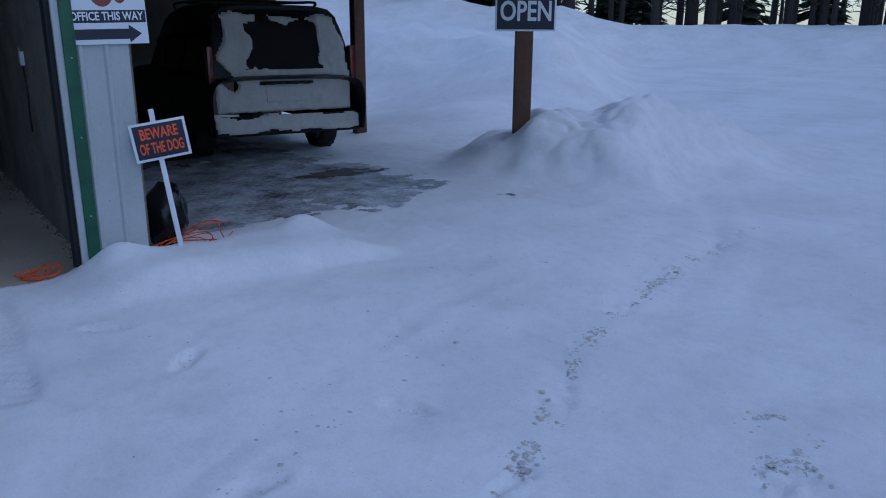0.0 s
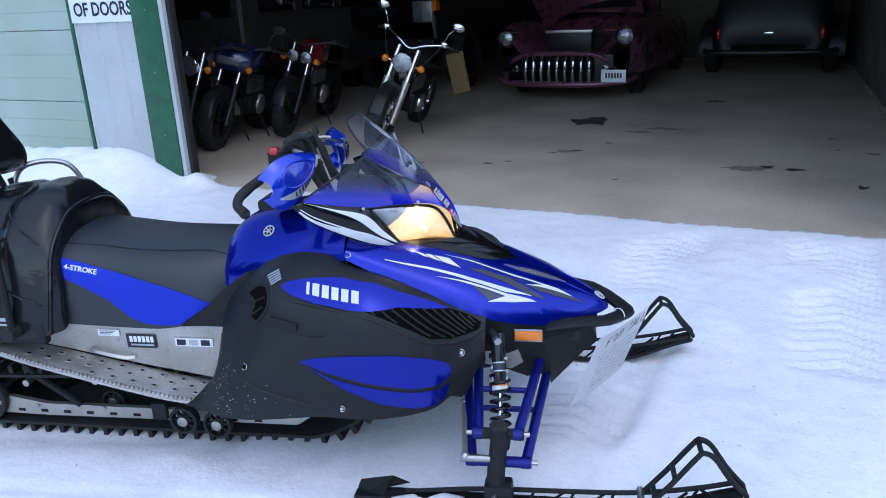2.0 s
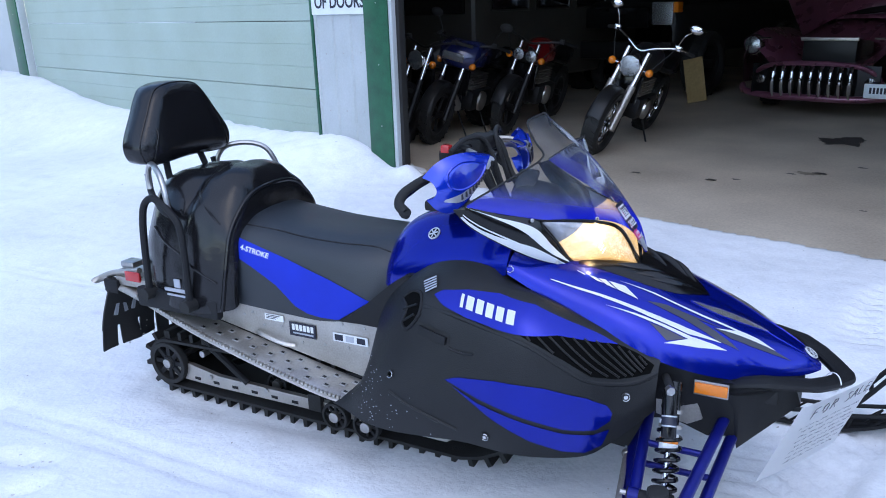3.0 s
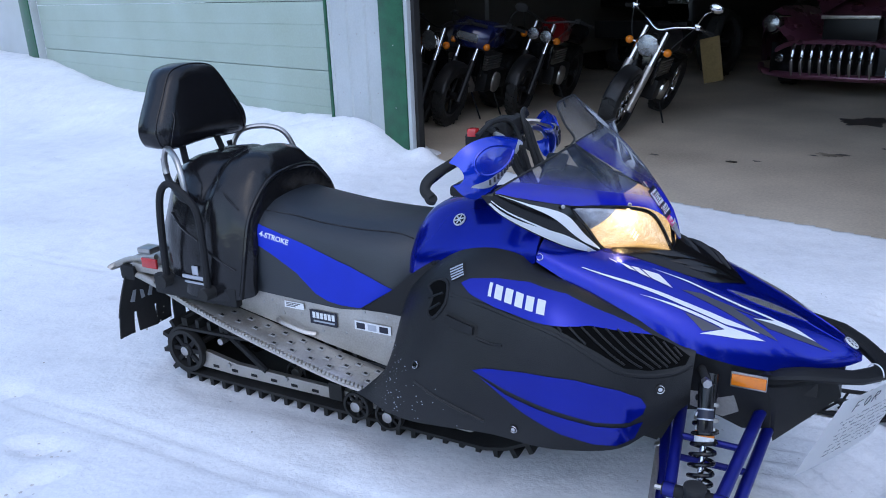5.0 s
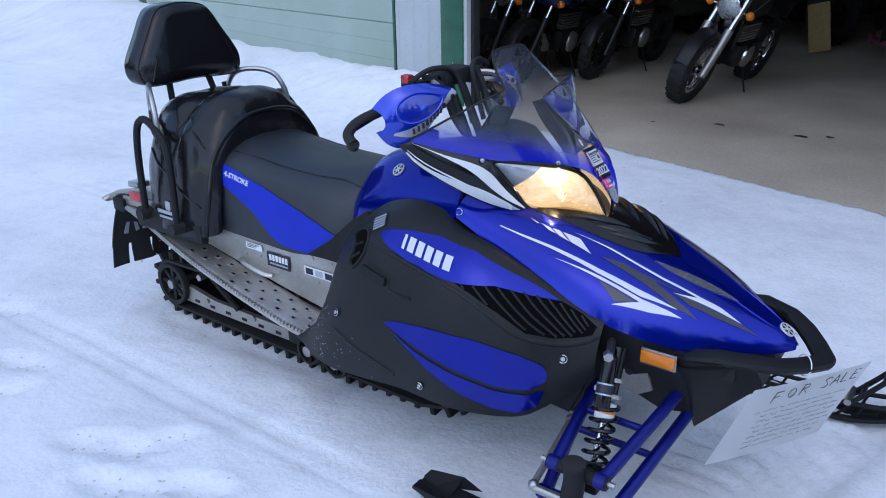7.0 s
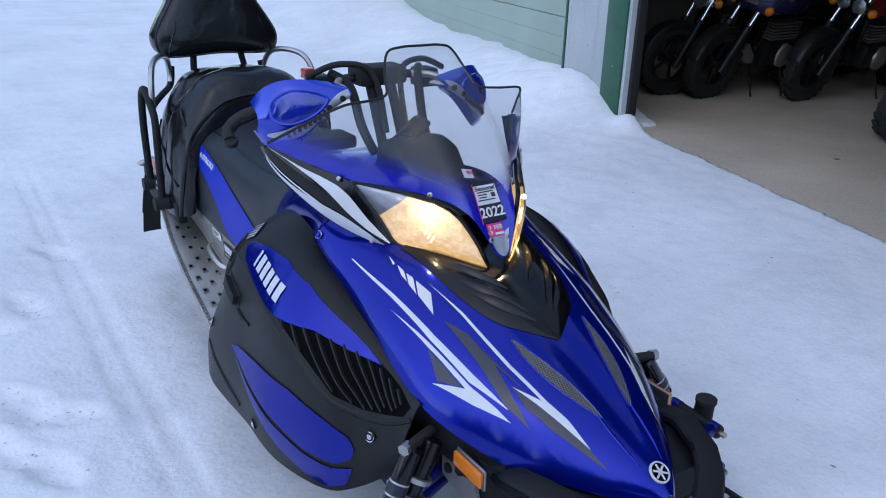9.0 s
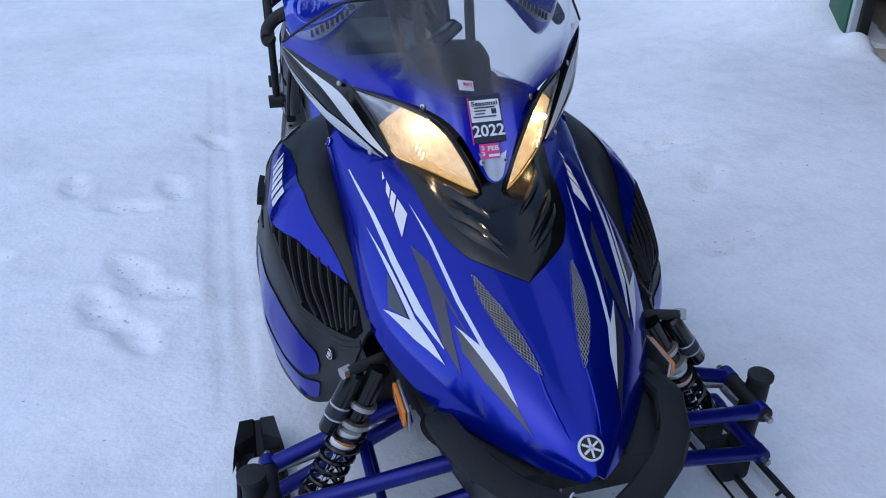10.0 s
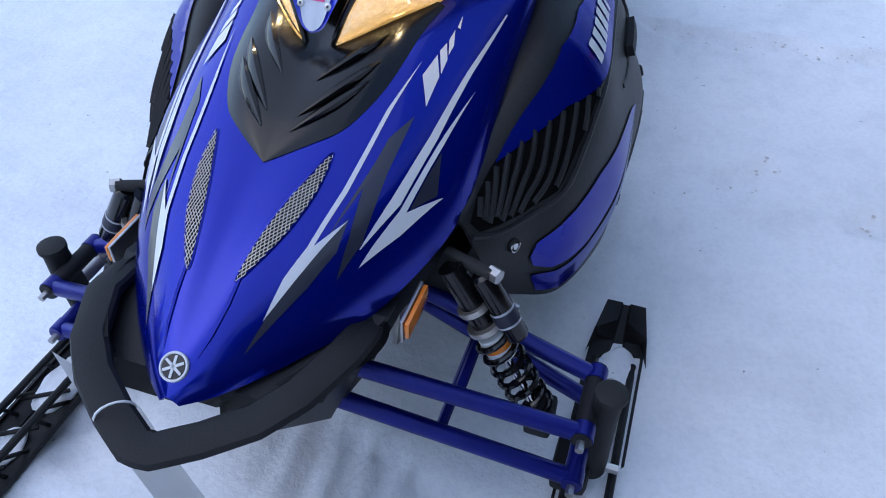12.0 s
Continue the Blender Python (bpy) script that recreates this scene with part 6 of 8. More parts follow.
for s in (-1, 1):
    def P(x, y, z):
        return Vector((x, (y + (.032 if s > 0 else 0) * smooth(.2, .5, y)) * s, z))
    # upper and lower wishbones
    for name, zi, zo, xi, xo, yi in (("upper_arm", .355, .272, (.242, .035), (.192, .068), .185), ("lower_arm", .285, .172, (.265, -.01), (.215, .045), .15)):
        bm = bmesh.new()
        for a, b in zip(xi, xo):
            tube(bm, [P(a, yi, zi).lerp(P(b, .50, zo), -.28), P(b, .50, zo)], .0165, 12)
        t = .42
        tube(bm, [P(xi[0] + (xo[0] - xi[0]) * t, yi + (.5 - yi) * t, zi + (zo - zi) * t), P(xi[1] + (xo[1] - xi[1]) * t, yi + (.5 - yi) * t, zi + (zo - zi) * t)], .010, 10)
        arm = part(name, bm, M_blue_frame, sled, "blue tubular suspension arm")
        bm = bmesh.new()
        tube(bm, [P(xo[1] - .018, .505, zo), P(xo[0] + .018, .505, zo)], .0175, 14)
        part("arm_sleeve", bm, M_black if name == "upper_arm" else M_blue_frame, arm)
        for x in xo:
            bm = tube(bmesh.new(), [P(x - .014, .505, zo), P(x + .014, .505, zo)], .0195, 14)
            part("arm_end", bm, M_blue_frame, arm)
        bm = tube(bmesh.new(), [P(xo[1] - .036, .505, zo), P(xo[0] + .036, .505, zo)], .0075, 6)
        part("pivot_bolt", bm, M_steel, arm)
    # coil-over with reservoir
    top, low = P(.118, .275, .505), P(.130, .43, .205)
    d = (low - top)
    bm = tube(bmesh.new(), [top, top + d * .38], .021, 16)
    shock = part("shock", bm, M_gloss_black, sled, "black coil-over shock absorber")
    bm = tube(bmesh.new(), [top + d * .3, low], .0085, 12)
    part("shaft", bm, M_chrome, shock)
    bm = spring(bmesh.new(), top + d * .40, top + d * .93, .031, .0058, 6.5)
    part("spring", bm, M_gloss_black, shock)
    for t, r in ((.24, .029), (.36, .032), (.95, .031)):
        bm = tube(bmesh.new(), [top + d * (t - .012), top + d * (t + .018)], r, 20)
        part("spring_collar", bm, M_alu if t < .9 else M_rubber, shock)
    bm = tube(bmesh.new(), [top + d * .42, top + d * .56], .0255, 16)
    part("shock_label", bm, M_paper, shock, "white and orange shock label")
    bm = tube(bmesh.new(), [top + d * .46, top + d * .50], .0262, 16)
    part("label_band", bm, M_orange, shock)
    bm = box(bmesh.new(), low.x - .03, low.x + .03, low.y - .025, low.y + .025, low.z - .03, low.z + .03, .01)
    part("shock_foot", bm, M_black, shock)
    rt_, rl_ = P(.113, .318, .502), P(.128, .385, .385)
    bm = bmesh.new()
    lathe(bm, [(0, 0), (0, .015), (.006, .0205), (.128, .0205), (.134, .017), (.134, 0)], rt_, rl_ - rt_, 20)
    res = part("reservoir", bm, M_gloss_black, shock, "black gas reservoir with printed band")
    dd = (rl_ - rt_).normalized()
    bm = tube(bmesh.new(), [rt_ + dd * .072, rt_ + dd * .102], .0212, 20)
    part("print_band", bm, M_silver, res)
    bm = tube(bmesh.new(), [rt_ + dd * .076, rt_ + dd * .098], .0217, 20)
    part("print_field", bm, M_sign_dark, res)
    bm = bmesh.new()
    for k in range(4):
        a = .5 + k * .45
        u = dd.orthogonal().normalized()
        w = dd.cross(u)
        c = rt_ + dd * .087 + (u * math.cos(a) + w * math.sin(a)) * .0218
        box(bm, c.x - .003, c.x + .003, c.y - .003, c.y + .003, c.z - .006, c.z + .006)
    part("lettering_bar", bm, M_silver, res, smooth=False)
    bm = tube(bmesh.new(), [P(.09, .262, .508), P(.118, .335, .508)], .011, 14)
    part("mount_pin", bm, M_rubber, shock)
    bm = tube(bmesh.new(), [P(.112, .33, .508), P(.120, .346, .508)], .013, 6)
    part("mount_nut", bm, M_steel, shock)
    # amber reflector on its bracket
    bm = box(bmesh.new(), .168, .256, s * .258 - .004, s * .258 + .004, .474, .506, .003, m=None)
    rf = part("amber_reflector", bm, M_orange, belly, "amber side reflector")
    bm = box(bmesh.new(), .165, .258, s * .250 - .003, s * .250 + .003, .465, .51, .003)
    part("reflector_bracket", bm, M_steel, belly)
    # spindle, steering arm, tie rod
    bm = bmesh.new()
    tube(bm, [P(.135, .535, .315), P(.135, .53, .26), P(.125, .53, .17), P(.118, .53, .075)], [.024, .027, .028, .030], 16)
    sp = part("spindle", bm, M_black, sled, "black steering spindle")
    bm = bmesh.new()
    lathe(bm, [(0, .028), (.010, .028), (.014, .020), (.014, 0)], P(.135, .536, .312), (0, 0, 1), 18)
    part("spindle_cap", bm, M_rubber, sp)
    bm = box(bmesh.new(), .085, .175, s * .53 - .035, s * .53 + .035, .045, .115, .014)
    part("ski_saddle", bm, M_black, sp)
    bm = tube(bmesh.new(), [P(.12, .488, .085), P(.12, .582, .085)], .009, 8)
    part("ski_bolt", bm, M_steel, sp)
    bm = tube(bmesh.new(), [P(.12, .535, .20), P(.03, .535, .198)], .011, 10, flat=1.4)
    part("steering_arm", bm, M_alu, sp)
    bm = tube(bmesh.new(), [P(.028, .535, .210), P(-.008, .27, .240)], .0088, 10)
    tr = part("tie_rod", bm, M_alu, sled, "bare aluminium tie rod")
    for q in (P(.028, .535, .206), P(-.008, .27, .240)):
        bm = bmesh.new()
        bmesh.ops.create_icosphere(bm, subdivisions=2, radius=.015, matrix=Matrix.Translation(q))
        part("ball_joint", bm, M_steel, tr)

    # ski: keel, flanged bed, side walls with webs, tip loop
    def deck(x):
        return .012 + .10 * smooth(.50, .90, x) ** 1.3 + .045 * smooth(-.22, -.34, x)
    xs = [-.33 + .04 * i for i in range(30)] + [.86]
    yc = .535
    rows = []
    for x in xs:
        half = .060 * min(1, .62 + .38 * smooth(-.335, -.20, x)) * (1 - .40 * smooth(.45, .87, x))
        z = deck(x)
        wall = .018 * smooth(-.335, -.22, x)
        rows.append([P(x, yc - half, z + wall), P(x, yc - half, z + .004), P(x, yc - half * .35, z + .006 - wall / 3), P(x, yc - half * .25, z - .014 * wall / .018), P(x, yc + half * .25, z - .014 * wall / .018), P(x, yc + half * .35, z + .006 - wall / 3), P(x, yc + half, z + .004), P(x, yc + half, z + wall)])
    bm = bmesh.new()
    shell(bm, rows, .006)
    ski = part("ski", bm, M_black, sled, "black plastic ski with open truss webs")
    # upper rails that meet the bed fore and aft
    for k in (-1, 1):
        line = [P(x, yc + k * .040, z) for x, z in ((-.18, .03), (.0, .052), (.15, .062), (.35, .068), (.55, .078), (.72, .105), (.84, .135))]
        bm = tube(bmesh.new(), curve(line, 4), .008, 8)
        rl2 = part("ski_rail", bm, M_black, ski)
        for i in range(9):
            x = .22 + i * .062
            zt = .064 + .02 * smooth(.35, .6, x) + .04 * smooth(.6, .84, x)
            bm = tube(bmesh.new(), [P(x, yc + k * .040, deck(x) + .006), P(x + (.031 if i % 2 else -.0) + .02, yc + k * .040, zt)], .0045, 6)
            part("web", bm, M_black, rl2)
    for i in range(6):
        x = .27 + i * .095
        bm = tube(bmesh.new(), [P(x, yc - .04, deck(x) + .03), P(x + .05, yc + .04, deck(x + .05) + .03)], .005, 6)
        part("cross_web", bm, M_black, ski)
    for k in (-1, 1):
        lp = [P(x, yc + k * y, z) for x, y, z in ((.575, .040, .085), (.64, .040, .165), (.715, .038, .268), (.735, .036, .280), (.765, .034, .262), (.81, .030, .195), (.862, .026, .135))]
        bm = tube(bmesh.new(), curve(lp, 5), .0085, 8)
        part("tip_loop", bm, M_black, ski)
    for x, z in ((.60, .12), (.655, .19), (.725, .28), (.86, .136)):
        bm = tube(bmesh.new(), [P(x, yc - .038, z), P(x, yc + .038, z)], .008, 8)
        part("loop_bar", bm, M_black, ski)
    bm = tube(bmesh.new(), [P(.565, yc - .05, .085), P(.565, yc + .05, .085)], .011, 10)
    part("loop_bolt", bm, M_steel, ski)
    # snow lying on the ski
    for (x, y, a, b, c) in ((.25, .0, .075, .045, .022), (-.03, .0, .08, .045, .024), (-.16, .01, .07, .04, .018), (.42, .0, .05, .03, .015)):
        bm = bmesh.new()
        bmesh.ops.create_icosphere(bm, subdivisions=3, radius=1, matrix=Matrix.Translation(P(x, yc + y, deck(x) + .010)) @ Matrix.Diagonal((a, b, c, 1)))
        for v in bm.verts:
            v.co += Vector((N(v.co.x * 30, v.co.y * 30), N(v.co.y * 30, v.co.z * 30), N(v.co.z * 40, v.co.x * 30))) * .010
        part("snow_clump", bm, M_snow, ski)

# -- front bumper
BP = [(.25, -.195, .485), (.285, -.201, .500), (.34, -.196, .512), (.42, -.164, .506), (.468, -.124, .494), (.510, -.066, .484), (.541, -.012, .477)]
BP = BP + [(x, -y, z) for x, y, z in reversed(BP)]
line = [Vector(a).lerp(Vector(b), k / 3) for a, b in zip(BP, BP[1:]) for k in range(3)] + [Vector(BP[-1])]
rad = []
for p in line:
    k = smooth(.08, .34, p.x)
    rad.append(.011 + .0105 * k)
bm = bmesh.new()
rings = []
for i, (p, r) in enumerate(zip(line, rad)):
    d = (line[min(i + 1, len(line) - 1)] - line[max(i - 1, 0)]).normalized()
    side = d.cross(Vector((0, 0, 1))).normalized()
    up = side.cross(d)
    # a blade: broad on top, chamfered edges
    rings.append([p + side * r * a + up * r * b for a, b in ((1.35, -.10), (1.18, .30), (.35, .62), (-.9, .52), (-1.15, .30), (-1.2, -.2), (-.8, -.75), (.2, -.85), (1.0, -.6))])
loft(bm, rings, close=True, ends=True)
bumper = part("front_bumper", bm, M_black, sled, "black plastic front bumper loop", angle=28)
for s in (-1, 1):
    bm = bmesh.new()
    rows = [[Vector((x, y * s, z)) for y, z in yz] for x, yz in ((.24, ((.20, .455), (.225, .475), (.205, .50))), (.28, ((.195, .455), (.235, .485), (.20, .512))), (.34, ((.175, .465), (.225, .50), (.185, .522))), (.42, ((.13, .480), (.165, .502), (.13, .516))))]
    loft(bm, dense(rows, 3, 2))
    bmesh.ops.solidify(bm, geom=bm.faces[:], thickness=.012)
    part("bumper_wing", bm, M_black, bumper)
bm = bmesh.new()
c = Vector((.511, -.064, .484))
d = Vector((.10, .105, -.022)).normalized()
u = d.orthogonal().normalized()
w = d.cross(u)
tube(bm, [c + (u * math.cos(6.2832 * i / 16) + w * math.sin(6.2832 * i / 16)) * .027 for i in range(16)], .0018, 6, closed=True)
part("cable_tie", bm, M_paper, bumper)

# -- handwritten sale card hung on the bumper: a thing of its own
card = thing("sale_card", "white handwritten for-sale card tied to the front bumper", "card")
A, B, C = Vector((.441, -.228, .470)), Vector((.636, .141, .440)), Vector((.347, -.222, .210))
xd, wd = (B - A).normalized(), (B - A).length
yd = (C - A) - xd * (C - A).dot(xd)
ht = yd.length
yd.normalize()
nd = yd.cross(xd) * -1
if nd.x < 0:
    nd = -nd
cm = Matrix((xd, -yd, xd.cross(-yd))).transposed().to_4x4()
cm.translation = A
flipz = 1 if xd.cross(-yd).x > 0 else -1
shear = (C - A).dot(xd) / ht
bm = bmesh.new()
rows = [[Vector((wd * i / 8 + shear * ht * j / 6, -ht * j / 6, .006 * math.sin(3.1 * i / 8))) for i in range(9)] for j in range(7)]
loft(bm, rows)
bmesh.ops.solidify(bm, geom=bm.faces[:], thickness=.0015)
bmesh.ops.transform(bm, matrix=cm, verts=bm.verts)
part("sheet", bm, M_card, card)
STROKES = {"F": [((0, 0), (.15, 1)), ((.15, 1), (.85, 1.05)), ((.08, .52), (.62, .56))],
           "O": [((.5, 1), (.15, .8), (.1, .35), (.4, 0), (.75, .2), (.8, .7), (.5, 1))],
           "R": [((.05, 0), (.2, 1)), ((.2, 1), (.7, .95), (.75, .65), (.15, .5)), ((.3, .5), (.8, 0))],
           "S": [((.85, .9), (.5, 1.02), (.2, .8), (.5, .52), (.7, .25), (.4, -.02), (.05, .1))],
           "A": [((0, 0), (.5, 1), (.8, 0)), ((.2, .38), (.7, .40))],
           "L": [((.2, 1), (.05, .02), (.7, .05))],
           "E": [((.8, .95), (.2, 1), (.05, .02), (.75, .04)), ((.12, .52), (.6, .55))]}
ink_z = flipz * .0075


def pen(bm, pts, r):
    tube(bm, [Vector((x + y * shear, y, ink_z)) for x, y in pts], r, 4)


bm = bmesh.new()
for k, (ch, x) in enumerate(zip("FORSALE", (.075, .125, .170, .245, .280, .315, .350))):
    for st_ in STROKES[ch]:
        pen(bm, [(x + .034 * a, -.060 + .006 * k * .4 + .036 * b) for a, b in st_], .0009)
bmesh.ops.transform(bm, matrix=cm, verts=bm.verts)
part("lettering", bm, M_ink, card, "handwritten capitals", smooth=False)
bm = bmesh.new()
for j in range(8):
    x, y = .040 + random.uniform(0, .03), -.092 - j * .0205
    while x < wd - .06 - random.uniform(0, .06):
        w = random.uniform(.015, .045)
        n_ = int(w / .0035)
        pen(bm, [(x + w * i / n_, y + random.uniform(0, .009)) for i in range(n_ + 1)], .0005)
        x += w + random.uniform(.007, .014)
bmesh.ops.transform(bm, matrix=cm, verts=bm.verts)
part("print_line", bm, M_pencil, card, smooth=False)

# ---------------------------------------------------------------- in the garage
def on_floor(u, v, turn=0.0, z=FLOOR):
    """A pose in the garage: turn 0 faces out of the door."""
    return GM @ pose(u, v, z, 0, 0, turn - 90)


def wheel_parts(parent, x, y, z, r, w, axis=(0, 1, 0), rim=M_chrome, tread=26, spokes=0):
    ax = Vector(axis)
    bm = bmesh.new()
    lathe(bm, [(-w * .30, r * .66), (-w * .48, r * .74), (-w * .5, r * .88), (-w * .36, r * .97), (0, r), (w * .36, r * .97), (w * .5, r * .88), (w * .48, r * .74), (w * .30, r * .66)], (x, y, z), axis, 36, close=True)
    tyre = part("tyre", bm, M_rubber, parent)
    bm = bmesh.new()
    u = ax.orthogonal().normalized()
    v = ax.cross(u)
    for k in range(tread):
        a = 6.2832 * k / tread
        for sgn in (-1, 1):
            d = u * math.cos(a + sgn * .04) + v * math.sin(a + sgn * .04)
            t = ax.cross(d)
            c = Vector((x, y, z)) + d * (r * .985) + ax * (w * .21 * sgn)
            m = Matrix((ax, t, d)).transposed().to_4x4()
            m.translation = c
            box(bm, -w * .17, w * .17, -r * .07, r * .07, -.004, .009, m=m @ Matrix.Rotation(.35 * sgn, 4, "Z"))
    part("tread", bm, M_rubber, tyre)
    bm = bmesh.new()
    lathe(bm, [(-w * .32, r * .67), (-w * .30, r * .60), (-w * .1, r * .57), (w * .1, r * .57), (w * .30, r * .60), (w * .32, r * .67)], (x, y, z), axis, 32, close=True)
    lathe(bm, [(-w * .5, 0), (-w * .5, r * .12), (w * .5, r * .12), (w * .5, 0)], (x, y, z), axis, 16)
    for k in range(spokes or 5):
        a = 6.2832 * k / (spokes or 5)
        d = u * math.cos(a) + v * math.sin(a)
        tube(bm, [Vector((x, y, z)) + d * r * .1, Vector((x, y, z)) + d * r * .6], .003 if spokes else .016, 6)
    part("rim", bm, rim, tyre)


def motorcycle(name, label, u, v, turn, lean, paint, lamps, style, steer=0.0):
    """A motorcycle on its side stand; x forward, origin at the front contact."""
    t = thing(name, label, "motorcycle", "motorcycles in the garage", on_floor(u, v, turn) @ Matrix.Rotation(radians(lean), 4, "X"))
    r = .32
    hx, hz = -.34, .86
    wheel_parts(t, 0, 0, r, r, .165 if style == "cruiser" else .12, rim=M_chrome if style == "cruiser" else M_blackcar, spokes=20 if style == "cruiser" else 0)
    wheel_parts(t, -1.52, 0, r, r, .16, rim=M_chrome if style == "cruiser" else M_blackcar)
    for s in (-1, 1):
        top = Vector((hx + .02, s * .10, hz + .12))
        axle = Vector((0, s * .10, r))
        d = axle - top
        bm = tube(bmesh.new(), [top, top + d * .50], .030 if style == "cruiser" else .024, 12)
        leg = part("fork_leg", bm, M_chrome, t, "polished fork leg")
        bm = tube(bmesh.new(), [top + d * .46, axle + d.normalized() * .05], .038 if style == "cruiser" else .031, 12)
        part("slider", bm, M_alu if style == "cruiser" else M_blackcar, leg)
        c = Vector((hx + .10, s * .19, hz - .03))
        bm = bmesh.new()
        bmesh.ops.create_uvsphere(bm, u_segments=16, v_segments=10, radius=.038, matrix=Matrix.Translation(c))
        ind = part("indicator", bm, M_orange, t, "orange indicator")
        bm = tube(bmesh.new(), [c - Vector((.02, .10 * s, 0)), c - Vector((.0, .02 * s, 0))], .008, 8)
        part("stalk", bm, M_chrome, ind)
    # front mudguard
    bm = bmesh.new()
    rows = []
    for i in range(9):
        a = math.radians(15 + 120 * i / 8)
        rows.append([Vector(((r + .03) * math.cos(a), y, r + (r + .03) * math.sin(a) - k)) for y, k in ((-.075, .05), (-.06, .012), (0, 0), (.06, .012), (.075, .05))])
    shell(bm, dense(rows, 2, 2), .004)
    part("mudguard", bm, M_blackcar, t)
    # head lamps
    for y, z in lamps:
        c = Vector((hx + .14, y, z))
        R = .10 if len(lamps) == 1 else .064
        bm = bmesh.new()
        lathe(bm, [(-.13, .02), (-.10, R * .7), (-.03, R), (0, R * 1.03), (.006, R * .96)], c, (1, 0, -.08), 24)
        hl = part("headlight", bm, M_chrome if style != "sport" else M_blackcar, t, "round headlight")
        bm = bmesh.new()
        lathe(bm, [(.004, R * .96), (.012, R * .6), (.016, 0)], c, (1, 0, -.08), 24)
        part("lens", bm, M_lampglass, hl)
    # bars, mirrors
    hi = .10 if style == "cruiser" else .06
    pts = [(hx - .22, -.42, hz + .10 + hi), (hx - .10, -.32, hz + .13 + hi), (hx - .02, -.14, hz + .12 + hi * .6), (hx, 0, hz + .12), (hx - .02, .14, hz + .12 + hi * .6), (hx - .10, .32, hz + .13 + hi), (hx - .22, .42, hz + .10 + hi)]
    bm = tube(bmesh.new(), curve(pts, 5), .0125, 10)
    hb2 = part("handlebar", bm, M_chrome if style == "cruiser" else M_blackcar, t)
    for s in (-1, 1):
        bm = tube(bmesh.new(), [(hx - .24, s * .435, hz + .095 + hi), (hx - .13, s * .345, hz + .125 + hi)], .018, 10)
        part("grip", bm, M_rubber, hb2)
        bm = box(bmesh.new(), hx - .14, hx - .08, s * .31 - .03, s * .31 + .03, hz + .11 + hi, hz + .16 + hi, .01)
        part("control_block", bm, M_chrome if style == "cruiser" else M_rubber, hb2)
        if style != "twin":
            bm = tube(bmesh.new(), curve([(hx - .10, s * .30, hz + .15 + hi), (hx - .08, s * .33, hz + .25 + hi), (hx - .10, s * .38, hz + .31 + hi)], 4), .006, 8)
            part("mirror_stem", bm, M_chrome if style == "cruiser" else M_rubber, hb2)
            bm = bmesh.new()
            bmesh.ops.create_uvsphere(bm, u_segments=14, v_segments=8, radius=1, matrix=Matrix.Translation((hx - .10, s * .40, hz + .34 + hi)) @ Matrix.Diagonal((.02, .07, .045, 1)))
            part("mirror", bm, M_chrome if style == "cruiser" else M_rubber, hb2)
        bm = tube(bmesh.new(), curve([(hx - .05, s * .30, hz + .12 + hi), (hx + .06, s * .20, hz + .02), (hx - .05, s * .10, hz - .12)], 5), .005, 6)
        part("control_cable", bm, M_rubber, hb2)
    # tank, seat, engine, rear
    rows = [[Vector((x, y * w, z0 + (z1 - z0) * k)) for y, k in ((0, 1), (.6, .95), (.95, .65), (1, .3), (.75, 0), (-.75, 0), (-1, .3), (-.95, .65), (-.6, .95))] for x, w, z0, z1 in ((hx - .10, .06, .80, .92), (hx - .20, .13, .76, 1.0), (hx - .38, .15, .76, 1.02), (hx - .58, .12, .77, .96), (hx - .68, .07, .78, .90))]
    bm = bmesh.new()
    loft(bm, dense(rows, 4, 2, True), close=True, ends=True)
    part("fuel_tank", bm, paint, t)
    rows = [[Vector((x, y * w, z0 + (z1 - z0) * k)) for y, k in ((0, 1), (.8, .9), (1, .5), (.8, 0), (-.8, 0), (-1, .5), (-.8, .9))] for x, w, z0, z1 in ((hx - .66, .09, .74, .82), (hx - .85, .16, .70, .79), (hx - 1.10, .15, .70, .84), (hx - 1.35, .09, .74, .90))]
    bm = bmesh.new()
    loft(bm, dense(rows, 3, 2, True), close=True, ends=True)
    part("seat", bm, M_vinyl, t)
    bm = bmesh.new()
    box(bm, hx - .75, hx - .18, -.15, .15, .30, .52, .05)
    eng = part("engine", bm, M_blackcar, t)
    for s in (-1, 1):
        bm = bmesh.new()
        lathe(bm, [(0, .11), (.03, .105), (.045, .06), (.045, 0)], (hx - .42, s * .14, .40), (0, s, 0), 20)
        part("engine_cover", bm, M_chrome if style == "cruiser" else M_alu, eng)
    for a in (0, 1):
        bm = bmesh.new()
        for k in range(7):
            z = .50 + .028 * k
            box(bm, -.10, .10, -.10, .10, z, z + .014, m=pose(hx - .32 - .2 * a, 0, 0, 0, 0, 0))
        part("cylinder_fins", bm, M_alu, eng)
    bm = bmesh.new()
    tube(bm, [(hx, 0, hz + .08), (hx - .05, 0, .62), (hx - .22, 0, .30), (hx - .8, 0, .28), (-1.52, 0, r)], .024, 10)
    tube(bm, [(hx, 0, hz + .06), (hx - .6, 0, .76), (hx - 1.3, 0, .72)], .022, 10)
    part("frame", bm, M_blackcar, t)
    bm = tube(bmesh.new(), curve([(hx - .22, -.10, .52), (hx - .05, -.16, .40), (hx - .15, -.19, .24), (hx - .7, -.20, .24), (-1.7, -.22, .34)], 6), .030, 12)
    part("exhaust", bm, M_chrome, t)
    bm = box(bmesh.new(), hx - .02, hx + .03, -.14, .14, .50, .76, .01)
    part("radiator", bm, M_gloss_black, t)
